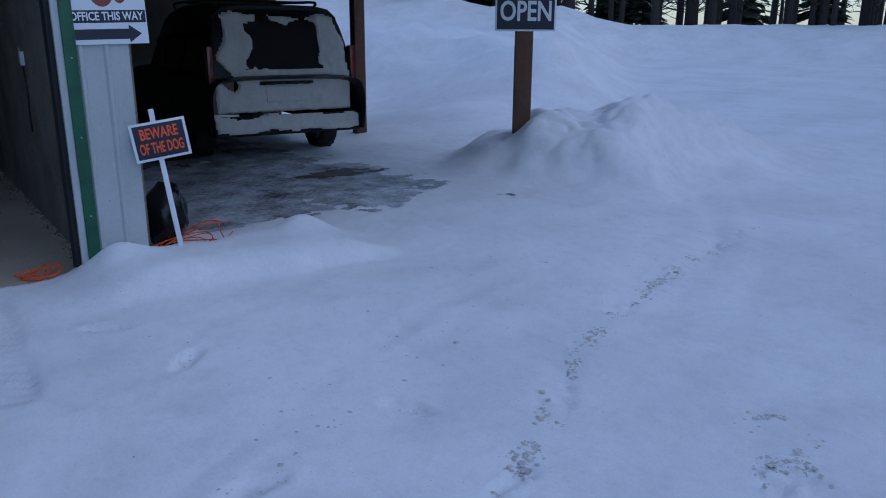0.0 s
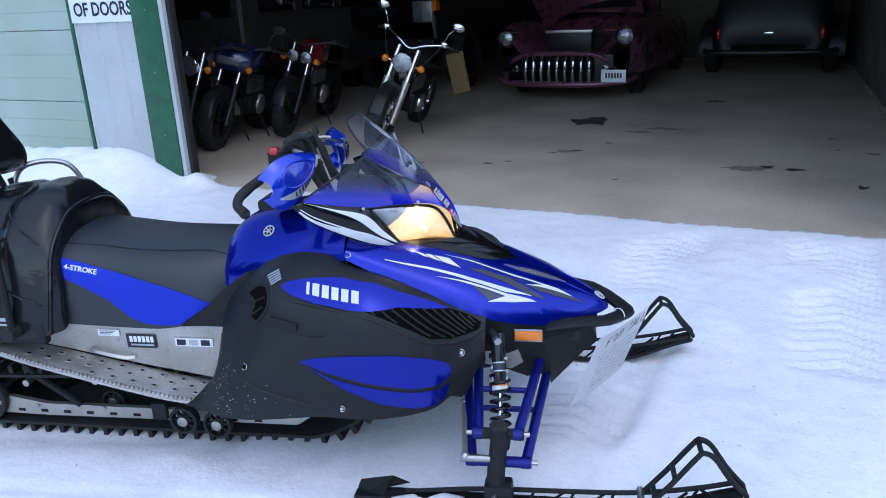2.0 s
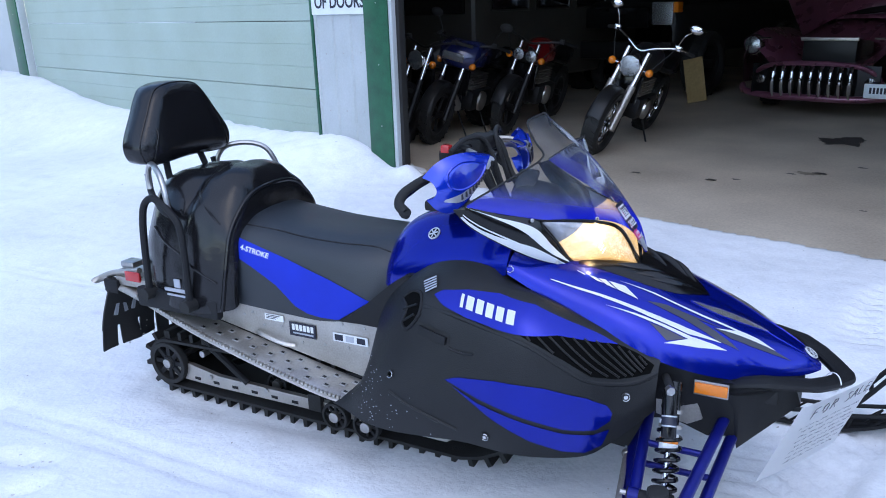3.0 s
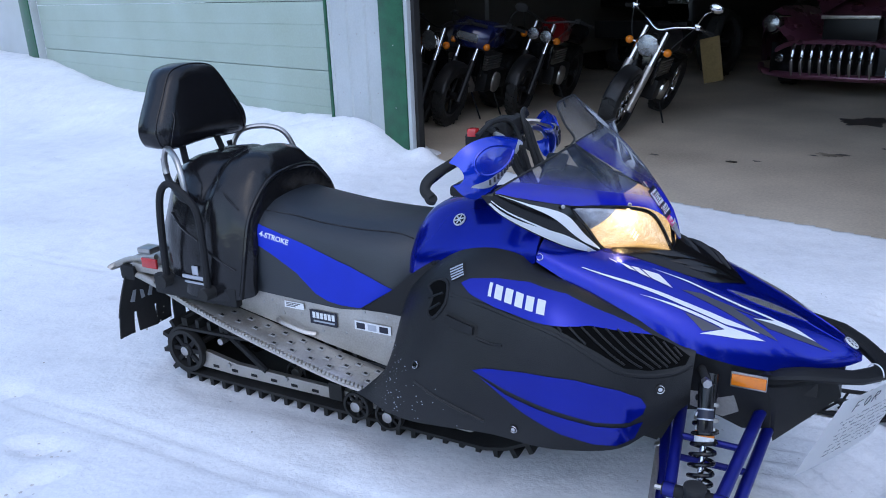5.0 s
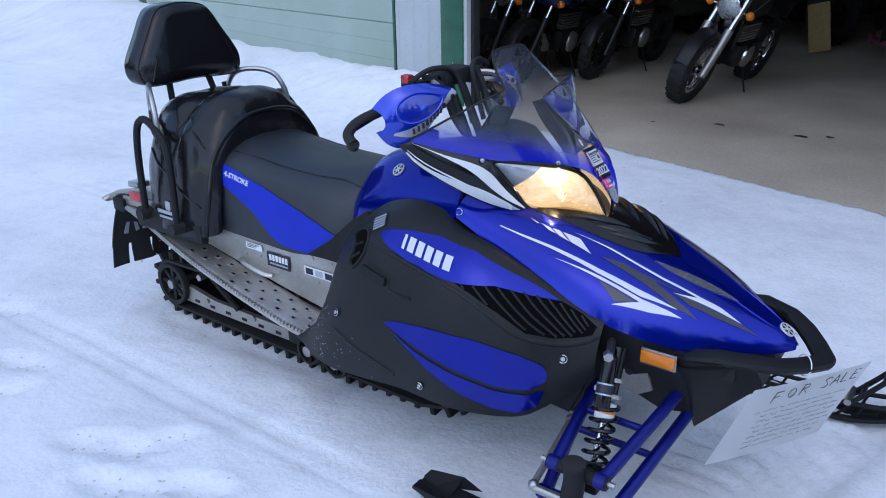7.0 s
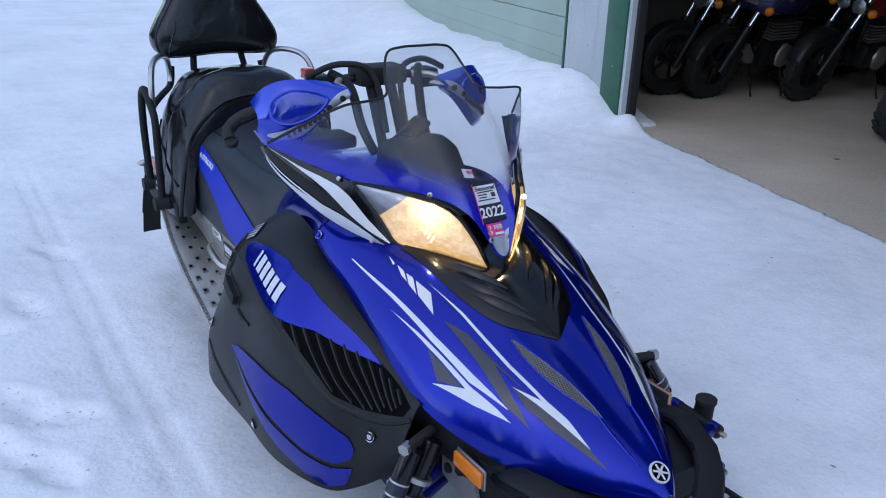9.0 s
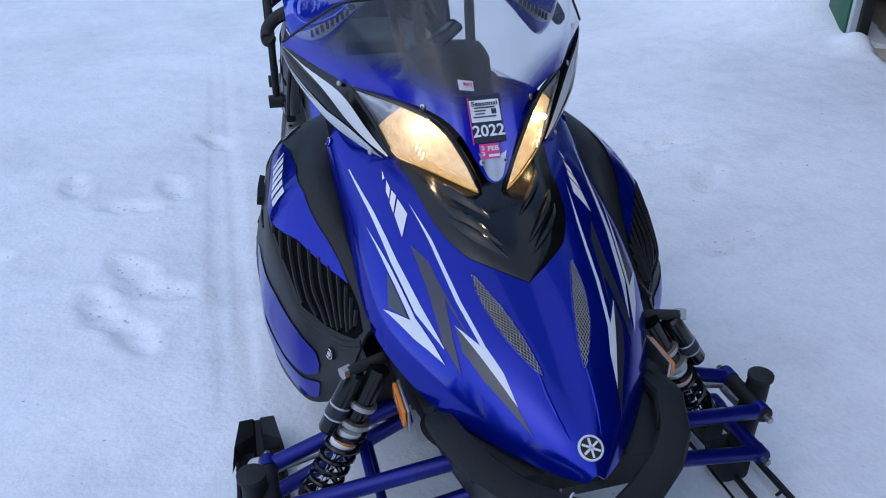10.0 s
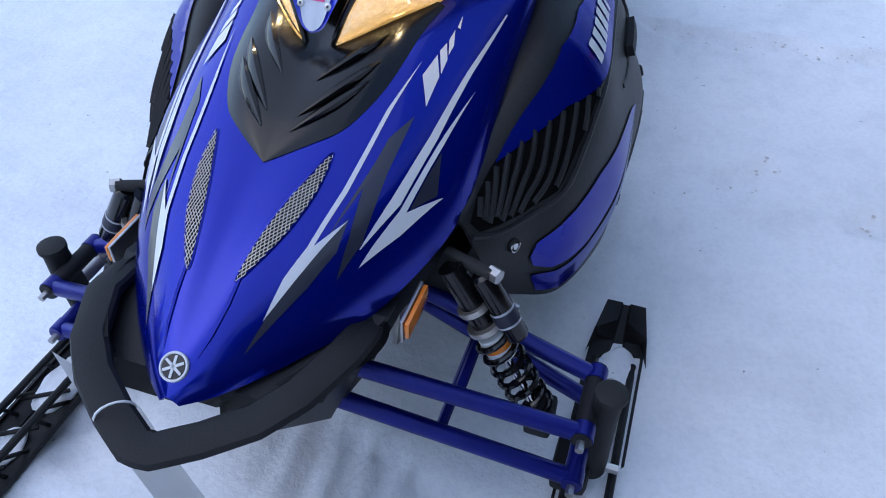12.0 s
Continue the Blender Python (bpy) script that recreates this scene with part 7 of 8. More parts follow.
    bm = tube(bmesh.new(), [(hx - .45, .14, .30), (hx - .38, .34, .02), (hx - .30, .36, .0)], .009, 8)
    part("side_stand", bm, M_rubber, t)
    if style == "sport":
        rows = [[Vector((hx + dx, y, z)) for y in (-.20, -.12, 0, .12, .20)] for dx, z in ((.16, .80), (.20, .88), (.14, 1.0), (.02, 1.06))]
        for rr in rows:
            for p in rr:
                p.x -= 2.2 * p.y * p.y
                p.y *= 1 - .5 * max(0, (p.z - 1.0) * 4)
        bm = bmesh.new()
        shell(bm, dense(rows, 3, 3), .005)
        fair = part("fairing", bm, paint, t, "blue and white nose fairing")
        bm = box(bmesh.new(), hx + .185, hx + .205, -.12, .12, .86, .945, .012)
        part("lamp_lens", bm, M_lampglass, fair, "wide clear headlight")
        rows = [[Vector((hx + dx - 2.0 * y * y, y * k, z)) for y in (-.18, -.09, 0, .09, .18)] for dx, z, k in ((.10, 1.05, 1), (.0, 1.18, .95), (-.08, 1.27, .8))]
        bm = bmesh.new()
        loft(bm, dense(rows, 3, 3))
        part("screen", bm, M_lens, fair)
    return t


M_lampglass = mat("lamp_glass", (0.40, 0.42, 0.44), 0.08, 0.8, 0.3, 40, 160, 0.7, bump_scale=60, coat=0.8)
M_bluebike = mat("blue_white_fairing", (0.012, 0.018, 0.09), 0.25, 0.1, 0.1, 6, 200, 0.0, coat=0.7)
motorcycle("cruiser_motorcycle", "black and chrome cruiser motorcycle with wide handlebar", .80, 1.76, 12, -19, M_blackcar, [(0, .84)], "cruiser")
motorcycle("twin_lamp_motorcycle", "dark red motorcycle with twin round headlights", -.56, 2.08, 16, -13, M_redbike, [(-.075, .86), (.075, .86)], "twin")
motorcycle("sport_motorcycle", "blue and white faired motorcycle with clear screen", -.83, 1.26, 17, -13, M_bluebike, [], "sport")
motorcycle("touring_motorcycle", "black motorcycle with chunky front tyre beside the doorpost", -1.02, .98, 6, -6, M_blackcar, [(0, .86)], "twin")

# chipboard offcut leaning on the tyre
bm = box(bmesh.new(), -.13, .13, -.008, .008, 0, .58, .002)
bd = part("chipboard_offcut", bm, M_board)
bd.matrix_world = GM @ pose(.10, 5.45, FLOOR + .03, -9, -13, 8)
tagged(bd, "brown chipboard offcut leaning against a dark tyre", "board")


def car_loft(bm, stations, n=3):
    """Skin over half sections (along, then (across, height) pairs)."""
    rows = []
    for x, yz in stations:
        rows.append([Vector((x, -y, z)) for y, z in reversed(yz)] + [Vector((x, y, z)) for y, z in yz if y > 0])
    loft(bm, dense(rows, n, 3))
    return bm


# mauve saloon with raised bonnet; x forward, origin under the front bumper
saloon = thing("saloon_car", "mauve fifties saloon car with toothed chrome grille and raised bonnet", "car", "", on_floor(1.70, 5.0, 0, FLOOR))
bm = bmesh.new()
car_loft(bm, [(-4.9, ((0, .70), (.4, .70), (.6, .60), (.7, .45), (.7, .30))),
              (-4.2, ((0, .98), (.6, .96), (.85, .80), (.93, .55), (.92, .28))),
              (-3.2, ((0, 1.02), (.65, 1.0), (.9, .85), (.95, .55), (.93, .28))),
              (-2.0, ((0, 1.02), (.65, 1.0), (.9, .88), (.96, .55), (.94, .28))),
              (-1.5, ((0, .70), (.45, .72), (.86, .95), (.97, .62), (.95, .30))),
              (-.8, ((0, .62), (.42, .66), (.82, .98), (.98, .70), (.96, .32))),
              (-.35, ((0, .60), (.42, .62), (.80, .97), (.96, .70), (.94, .34))),
              (-.12, ((0, .50), (.45, .52), (.78, .80), (.88, .62), (.86, .38)))])
body = part("body", bm, M_pinkcar, saloon)
bm = bmesh.new()
car_loft(bm, [(-4.3, ((0, 1.0), (.5, .98), (.62, .95))), (-3.7, ((0, 1.42), (.5, 1.38), (.66, 1.0))), (-3.0, ((0, 1.55), (.55, 1.50), (.70, 1.0))), (-2.2, ((0, 1.52), (.55, 1.47), (.70, 1.0))), (-1.75, ((0, 1.05), (.55, 1.03), (.68, 1.0)))])
part("roof", bm, M_pinkcar, saloon)
bm = bmesh.new()
loft(bm, [[Vector((-2.1, y, 1.45)) for y in (-.5, 0, .5)], [Vector((-1.83 + .06 * (1 - abs(y)), y * 1.15, 1.08)) for y in (-.5, 0, .5)]])
bmesh.ops.translate(bm, verts=bm.verts, vec=(.03, 0, .02))
part("windscreen", bm, M_glassdark, saloon)
# bonnet lifted from the front, hinged at the cowl
bm = bmesh.new()
rows = [[Vector((x, y, .16 * (1 - (y / .62) ** 2) - .02)) for y in (-.55, -.45, -.27, 0, .27, .45, .55)] for x in (0, .4, .8, 1.2, 1.45)]
for y_i in range(7):
    rows[-1][y_i].z -= .06
shell(bm, dense(rows, 2, 2), .02)
bmesh.ops.transform(bm, matrix=pose(-1.62, -.18, 1.02, 26, -36, 0), verts=bm.verts)
part("bonnet", bm, M_pinkcar, saloon, "raised mauve bonnet")
bm = box(bmesh.new(), -.62, -.42, -.30, .30, .58, .86, .02)
part("radiator", bm, M_blackcar, saloon)
bm = box(bmesh.new(), -.42, -.38, -.32, .32, .84, .88, .008)
part("radiator_frame", bm, M_alu, saloon)
bm = box(bmesh.new(), -1.35, -.75, -.25, .25, .55, .80, .06)
part("engine_block", bm, M_dark, saloon)
for s in (-1, 1):
    bm = bmesh.new()
    lathe(bm, [(-.12, .06), (-.06, .125), (0, .125), (.015, .115)], (-.16, s * .80, .80), (1, .12 * s, 0), 26)
    hl = part("headlight", bm, M_chrome, saloon, "round chrome-rimmed headlight")
    bm = bmesh.new()
    lathe(bm, [(.012, .10), (.035, .06), (.045, 0)], (-.16, s * .80, .80), (1, .12 * s, 0), 26)
    part("lens", bm, M_lampglass, hl)
    bm = bmesh.new()
    lathe(bm, [(-.02, .075), (.02, .07), (.03, .05), (.03, 0)], (.0, s * .60, .42), (1, 0, 0), 20)
    part("park_lamp", bm, M_chrome, saloon)
    bm = tube(bmesh.new(), [(-.10, s * .56, .885), (-.12, s * .70, .885)], .012, 8)
    part("fender_trim", bm, M_chrome, saloon)
    wheel_parts(saloon, -.95, s * .80, .33, .33, .20, rim=M_blackcar, tread=18)
    wheel_parts(saloon, -3.9, s * .80, .33, .33, .20, rim=M_blackcar, tread=18)
bm = tube(bmesh.new(), curve([(-.08, -.70, .40), (.02, -.63, .52), (.06, -.42, .60), (.08, 0, .62), (.06, .42, .60), (.02, .63, .52), (-.08, .70, .40)], 6), .028, 10)
part("grille_bar", bm, M_pinkcar, saloon)
bm = tube(bmesh.new(), curve([(-.25, -.92, .30), (-.06, -.80, .26), (.05, -.45, .23), (.07, 0, .23), (.05, .45, .23), (-.06, .80, .26), (-.25, .92, .30)], 6), .040, 12)
part("bumper", bm, M_pinkcar, saloon)
for k in range(9):
    y = -.42 + k * .105
    bm = tube(bmesh.new(), curve([(.05, y, .60), (.11, y, .54), (.135, y, .42), (.12, y, .32), (.08, y, .23)], 4), [.012, .020, .024, .024, .024, .024, .024, .024, .024, .024, .024, .024, .024, .022, .020, .016, .012], 10)
    part("grille_tooth", bm, M_chrome, saloon, "curved chrome grille tooth")
bm = box(bmesh.new(), -.02, .03, -.70, .70, .25, .60)
part("grille_opening", bm, M_gloss_black, saloon, smooth=False)
bm = box(bmesh.new(), .14, .146, .58, .89, .27, .425, .003)
pl = part("number_plate", bm, M_sign_white, saloon, "white number plate")
for k in range(6):
    bm = box(bmesh.new(), .1465, .148, .635 + k * .036, .658 + k * .036, .32, .385)
    part("plate_bar", bm, M_sign_dark, pl, smooth=False)

# black coupe seen from behind; x points out of the door at its tail
coupe = thing("coupe_car", "satin black thirties coupe parked with its tail to the door", "car", "", on_floor(4.02, 7.6, 0, FLOOR) @ Matrix.Scale(1.06, 4))
bm = bmesh.new()
car_loft(bm, [(-3.0, ((0, 1.1), (.35, 1.1), (.5, .9), (.55, .6), (.5, .35))),
              (-1.9, ((0, 1.66), (.54, 1.60), (.70, 1.1), (.74, .7), (.70, .32))),
              (-1.0, ((0, 1.70), (.58, 1.62), (.74, 1.1), (.78, .7), (.74, .32))),
              (-.45, ((0, 1.56), (.56, 1.48), (.73, 1.0), (.78, .68), (.74, .32))),
              (-.14, ((0, 1.18), (.52, 1.12), (.70, .88), (.76, .62), (.72, .34))),
              (-.02, ((0, .80), (.46, .78), (.62, .68), (.68, .52), (.64, .36))), (0, ((0, .60), (.40, .58), (.54, .54), (.58, .46), (.54, .38))), (-.02, ((0, .46), (.34, .46), (.44, .45), (.48, .42), (.44, .40)))])
part("body", bm, M_blackcar, coupe)
for s in (-1, 1):
    bm = bmesh.new()
    rows = []
    for i in range(9):
        a = math.radians(-10 + 200 * i / 8)
        rows.append([Vector((-.85 + .52 * math.cos(a), s * y, .36 + (.42 + dz) * math.sin(a))) for y, dz in ((.66, .02), (.80, .04), (.92, .01), (.96, -.06))])
    shell(bm, dense(rows, 2, 2), .01)
    part("fender", bm, M_blackcar, coupe)
    wheel_parts(coupe, -.85, s * .80, .34, .34, .20, rim=M_blackcar, tread=18)
    wheel_parts(coupe, -3.3, s * .72, .32, .32, .17, rim=M_blackcar, tread=18)
    bm = bmesh.new()
    bmesh.ops.create_uvsphere(bm, u_segments=14, v_segments=10, radius=1, matrix=Matrix.Translation((-.03, s * .66, .60)) @ Matrix.Diagonal((.05, .035, .09, 1)))
    part("tail_lamp", bm, M_red, coupe, "red tail lamp")
bm = tube(bmesh.new(), curve([(-.25, -.85, .36), (.02, -.72, .36), (.08, 0, .36), (.02, .72, .36), (-.25, .85, .36)], 6), .04, 10)
part("bumper", bm, M_blackcar, coupe)
bm = box(bmesh.new(), .03, .05, -.06, .06, .60, .63, .006)
part("boot_handle", bm, M_chrome, coupe)
bm = bmesh.new()
loft(bm, [[Vector((-.40, y, 1.52)) for y in (-.3, 0, .3)], [Vector((-.22, y, 1.30)) for y in (-.33, 0, .33)]])
bmesh.ops.translate(bm, verts=bm.verts, vec=(.02, 0, .02))
part("rear_window", bm, M_glassdark, coupe)

# tall dark pickup behind the motorcycles
pickup = thing("pickup_truck", "black lifted pickup truck with clear headlight cluster", "truck", "", on_floor(-1.25, 5.55, 0, FLOOR))
bm = bmesh.new()
car_loft(bm, [(-4.5, ((0, 1.30), (.8, 1.28), (.98, 1.1), (1.0, .8), (.96, .6))), (-2.2, ((0, 1.34), (.8, 1.32), (.98, 1.1), (1.0, .8), (.96, .6))), (-.6, ((0, 1.36), (.8, 1.33), (.97, 1.1), (1.0, .8), (.96, .6))), (-.1, ((0, 1.30), (.8, 1.28), (.93, 1.1), (.95, .8), (.92, .6))), (0, ((0, 1.1), (.7, 1.1), (.86, 1.0), (.88, .8), (.85, .65)))])
part("body", bm, M_blackcar, pickup)
bm = bmesh.new()
car_loft(bm, [(-3.4, ((0, 1.4), (.6, 1.4), (.85, 1.3))), (-3.1, ((0, 1.95), (.6, 1.92), (.86, 1.3))), (-2.0, ((0, 1.97), (.6, 1.94), (.87, 1.3))), (-1.45, ((0, 1.4), (.6, 1.4), (.86, 1.3)))])
part("cab", bm, M_blackcar, pickup)
for s in (-1, 1):
    bm = box(bmesh.new(), -.10, .02, s * .72 - .16, s * .72 + .16, 1.02, 1.32, .02)
    cl = part("headlight", bm, M_lampglass, pickup, "clear rectangular headlight cluster")
    bm = box(bmesh.new(), -.14, .0, s * .91 - .035, s * .91 + .035, 1.18, 1.32, .012)
    part("corner_lamp", bm, M_orange, cl, "orange corner lamp")
    wheel_parts(pickup, -.75, s * 1.0, .46, .46, .30, rim=M_blackcar, tread=22)
    wheel_parts(pickup, -3.6, s * 1.0, .46, .46, .30, rim=M_blackcar, tread=22)
bm = box(bmesh.new(), .0, .16, -.95, .95, .55, .80, .04)
part("bumper", bm, M_blackcar, pickup)
bm = box(bmesh.new(), -.02, .03, -.52, .52, .98, 1.26, .02)
part("grille", bm, M_gloss_black, pickup)

# drab van along the far wall
M_van = mat("drab_van_paint", (0.06, 0.055, 0.045), 0.45, 0.1, 0.15, 3, 120, 0.02)
van = thing("van", "drab olive van with framed windows at the back of the bikes", "van", "", on_floor(-2.35, 3.0, 0, FLOOR))
bm = box(bmesh.new(), -4.0, 0, -.75, .62, .35, 1.95, .09, 3)
part("body", bm, M_van, van)
for k in range(3):
    x = -.35 - k * .95
    bm = box(bmesh.new(), x - .75, x, .61, .635, 1.30, 1.72, .03)
    wnd = part("side_window", bm, M_glassdark, van)
    bm = tube(bmesh.new(), [(x - .77, .628, 1.28), (x + .02, .628, 1.28), (x + .02, .628, 1.74), (x - .77, .628, 1.74)], .014, 8, closed=True)
    part("window_frame", bm, M_van, wnd)
bm = box(bmesh.new(), -.02, .012, -.60, .48, 1.25, 1.75, .04)
part("windscreen", bm, M_glassdark, van)
for x in (-.7, -3.2):
    for y in (-.70, .58):
        wheel_parts(van, x, y, .33, .33, .2, rim=M_blackcar, tread=14)

# orange extension cords heaped at both sides of the corner pier
def cord(u, v, z, rad, turns, seed, label):
    rnd = random.Random(seed)
    pts = []
    for i in range(turns):
        cx, cy = u + rad * rnd.uniform(-.35, .35), v + rad * rnd.uniform(-.3, .3)
        ra, rb, tip = rad * rnd.uniform(.55, 1.1), rad * rnd.uniform(.35, .7), rnd.uniform(.1, .9)
        lift, turn_ = rnd.uniform(0, .03), rnd.uniform(0, 3)
        for j in range(7):
            a = 6.2832 * j / 7.6 + turn_
            pts.append((cx + ra * math.cos(a), cy + rb * math.sin(a), z + .008 + lift + max(0, tip * rb * math.sin(a + 1))))
    bm = tube(bmesh.new(), curve(pts, 5), .0045, 6)
    return tagged(gpart("extension_cord", bm, M_cable), label, "cable", "orange extension cords")


cord(5.36, .12, FLOOR, .13, 4, 3, "tangled orange extension cord on the garage floor")
cord(6.42, .32, .13, .25, 6, 5, "tangled orange extension cord beside the corner pier")
bm = bmesh.new()
bmesh.ops.create_icosphere(bm, subdivisions=3, radius=1)
for v in bm.verts:
    k = 1 + .22 * N(v.co.x * 2, v.co.y * 2, v.co.z * 2)
    v.co = Vector((6.30 + v.co.x * .17 * k, .62 + v.co.y * .2 * k, .33 + v.co.z * .26 * k))
tagged(gpart("rubbish_bag", bm, M_vinyl, angle=180), "crumpled black plastic bag behind the dog sign", "bag")

# ---------------------------------------------------------------- signs
def words(text, size, width, parent, m, material, name="lettering", bold=True):
    bm = text_mesh(text, size, width, .0008, bold)
    bmesh.ops.transform(bm, matrix=m, verts=bm.verts)
    return part(name, bm, material, parent, smooth=False)


FRONT = GM @ pose(0, 0, 0, 90, 0, 0)   # x along the wall, y up, z out of the wall
sg = thing("door_sign", "white sign with dark capitals on the cladding", "sign")
bm = box(bmesh.new(), -.965, -.205, 1.455, 1.815, .068, .074, .003)
bmesh.ops.transform(bm, matrix=FRONT, verts=bm.verts)
part("board", bm, M_sign_white, sg)
bm = box(bmesh.new(), -.965, -.205, 1.815, 2.2, .068, .074, .003)
bmesh.ops.transform(bm, matrix=FRONT, verts=bm.verts)
part("upper_board", bm, M_sign_orange, sg)
words("IN FRONT", .15, .60, sg, FRONT @ pose(-.60, 1.70, .076), M_sign_dark)
words("OF DOORS", .15, .66, sg, FRONT @ pose(-.585, 1.555, .076), M_sign_dark)

sg = thing("office_sign", "white sign with black arrow pointing along the wall", "sign")
tilt = FRONT @ pose(5.91, 1.86, 0, 0, 0, 1.5)
bm = box(bmesh.new(), -.235, .235, -.24, .36, .07, .076, .004)
bmesh.ops.transform(bm, matrix=tilt, verts=bm.verts)
part("board", bm, M_sign_white, sg)
bm = box(bmesh.new(), -.228, .228, -.11, -.035, .0765, .078)
bmesh.ops.transform(bm, matrix=tilt, verts=bm.verts)
part("band", bm, M_sign_dark, sg, smooth=False)
words("OFFICE THIS WAY", .07, .43, sg, tilt @ pose(0, -.073, .079), M_sign_white)
bm = bmesh.new()
prism(bm, [(-.20, -.21), (.12, -.21), (.12, -.232), (.195, -.178), (.12, -.124), (.12, -.148), (-.20, -.148)], 2, .0765, .078)
bmesh.ops.transform(bm, matrix=tilt, verts=bm.verts)
part("arrow", bm, M_sign_dark, sg, smooth=False)
M_brown = mat("brown_print", (0.22, 0.06, 0.03), 0.5, 0, 0.2, 20, 90, 0)
for x, y, a, b in ((-.02, .07, .07, .085), (.085, .10, .05, .095)):
    bm = bmesh.new()
    vs = [bm.verts.new((x + a * math.cos(i * .3142), y + b * math.sin(i * .3142), .0775)) for i in range(20)]
    bm.faces.new(vs)
    bmesh.ops.transform(bm, matrix=tilt, verts=bm.verts)
    part("printed_shape", bm, M_brown, sg, smooth=False)

dog = thing("dog_sign", "orange on black dog warning sign on a white stake", "sign")
dm = Matrix.Translation(GM @ Vector((6.255, -.13, .0))) @ pose(0, 0, 0, 0, 0, -22)
bm = box(bmesh.new(), -.017, .017, -.006, .006, -.1, 1.22, .003)
bmesh.ops.transform(bm, matrix=dm @ pose(0, 0, 0, 0, -7, 0), verts=bm.verts)
part("stake", bm, M_sign_white, dog)
bmx = dm @ pose(-.105, -.014, 1.01, 90, 0, 0) @ pose(0, 0, 0, 0, 0, 8)
for n, a, b, z, m in (("plate", .178, .127, 0, M_sign_white), ("field", .160, .110, .0022, M_sign_dark)):
    bm = box(bmesh.new(), -a, a, -b, b, z, z + .002, .0008)
    bmesh.ops.transform(bm, matrix=bmx, verts=bm.verts)
    part(n, bm, m, dog)
words("BEWARE", .10, .24, dog, bmx @ pose(0, .048, .005), M_sign_orange)
words("OF THE DOG", .10, .28, dog, bmx @ pose(0, -.048, .005), M_sign_orange)

op = thing("open_sign", "white on dark blue sign on a brown wooden post", "sign")
oc_ = Vector((7.95, 2.12, 0))
om = Matrix.Translation(oc_) @ pose(0, 0, 0, 0, 0, -49)
bm = box(bmesh.new(), -.098, .098, -.098, .098, -.1, 2.5, .008)
bmesh.ops.transform(bm, matrix=om, verts=bm.verts)
part("post", bm, M_wood, op)
bm = box(bmesh.new(), -.345, .345, -.125, -.10, 1.72, 2.42, .006)
bmesh.ops.transform(bm, matrix=om, verts=bm.verts)
part("board", bm, M_sign_white, op)
bm = box(bmesh.new(), -.325, .325, -.128, -.1255, 1.74, 2.40)
bmesh.ops.transform(bm, matrix=om, verts=bm.verts)
part("field", bm, M_sign_dark, op, smooth=False)
words("OPEN", .30, .58, op, om @ pose(0, -.130, 1.93, 90, 0, 0), M_sign_white)

# ---------------------------------------------------------------- carport
cp = structure(new("carport"), "timber carport beside the garage with an unseen plain roof added for shade", "carport")
# unseen roof, added and drawn forward to keep sky light off the ground
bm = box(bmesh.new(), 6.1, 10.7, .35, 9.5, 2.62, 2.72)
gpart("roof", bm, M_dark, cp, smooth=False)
for u, v in ((10.45, 5.55), (10.45, 9.2)):
    bm = box(bmesh.new(), u - .085, u + .085, v - .085, v + .085, -.1, 2.62, .006)
    gpart("post", bm, M_wood, cp)
# closing wall, coloured dark to deepen the shade under the roof
bm = box(bmesh.new(), 6.1, 10.6, 9.5, 9.6, -.1, 2.62)
gpart("back_wall", bm, M_dark, cp, smooth=False)
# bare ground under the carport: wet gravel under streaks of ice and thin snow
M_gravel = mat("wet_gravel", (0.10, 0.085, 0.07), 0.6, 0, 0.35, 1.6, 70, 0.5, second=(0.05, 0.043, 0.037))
M_ice = mat("icy_gravel", (0.62, 0.65, 0.69), 0.5, 0, 0.12, 3.6, 26, 0.35, bump_scale=40, second=(0.04, 0.038, 0.036))


def ground_sheet(name, u0, u1, v0, v1, step, inside, lift, material, label):
    bm = bmesh.new()
    grid = {}

    def at(i, j):
        if (i, j) not in grid:
            p = GM @ Vector((u0 + i * step, v0 + j * step, 0))
            grid[i, j] = bm.verts.new((p.x, p.y, snow_height(p.x, p.y) + lift))
        return grid[i, j]
    for i in range(int((u1 - u0) / step)):
        for j in range(int((v1 - v0) / step)):
            if inside(u0 + (i + .5) * step, v0 + (j + .5) * step):
                bm.faces.new((at(i, j), at(i + 1, j), at(i + 1, j + 1), at(i, j + 1)))
    return tagged(part(name, bm, material), label, "gravel", "bare ground under the carport", "structure")


def pad(u, v):
    e = min((u - 6.05) / .5, (9.75 - .18 * v - u) / .9, (v - .45 - .12 * (u - 6)) / .5, (9.4 - v) / .5)
    return min(e, .8) > .30 + .75 * N(u * 1.5, v * 2.4, 3) + .45 * N(u * 6, v * 9, 1)


ground_sheet("icy_ground", 6.05, 10.0, .4, 9.5, .032, pad, .005, M_ice, "icy gravel with thin streaked snow under the carport")
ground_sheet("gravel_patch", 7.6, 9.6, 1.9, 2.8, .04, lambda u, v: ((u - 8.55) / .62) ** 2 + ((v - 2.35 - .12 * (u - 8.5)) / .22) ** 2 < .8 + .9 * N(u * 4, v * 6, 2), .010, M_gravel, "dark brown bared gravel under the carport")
# this dark sheet paints the deep shade left of the parked vehicle
ground_sheet("gravel_patch", 6.2, 8.6, 3.6, 7.5, .06, lambda u, v: ((u - 7.3) / .9) ** 2 + ((v - 5.6) / 1.7) ** 2 < .8 + .7 * N(u * 3, v * 3, 2), .010, M_gravel, "dark gravel sheet put in for the shade beside the parked vehicle")

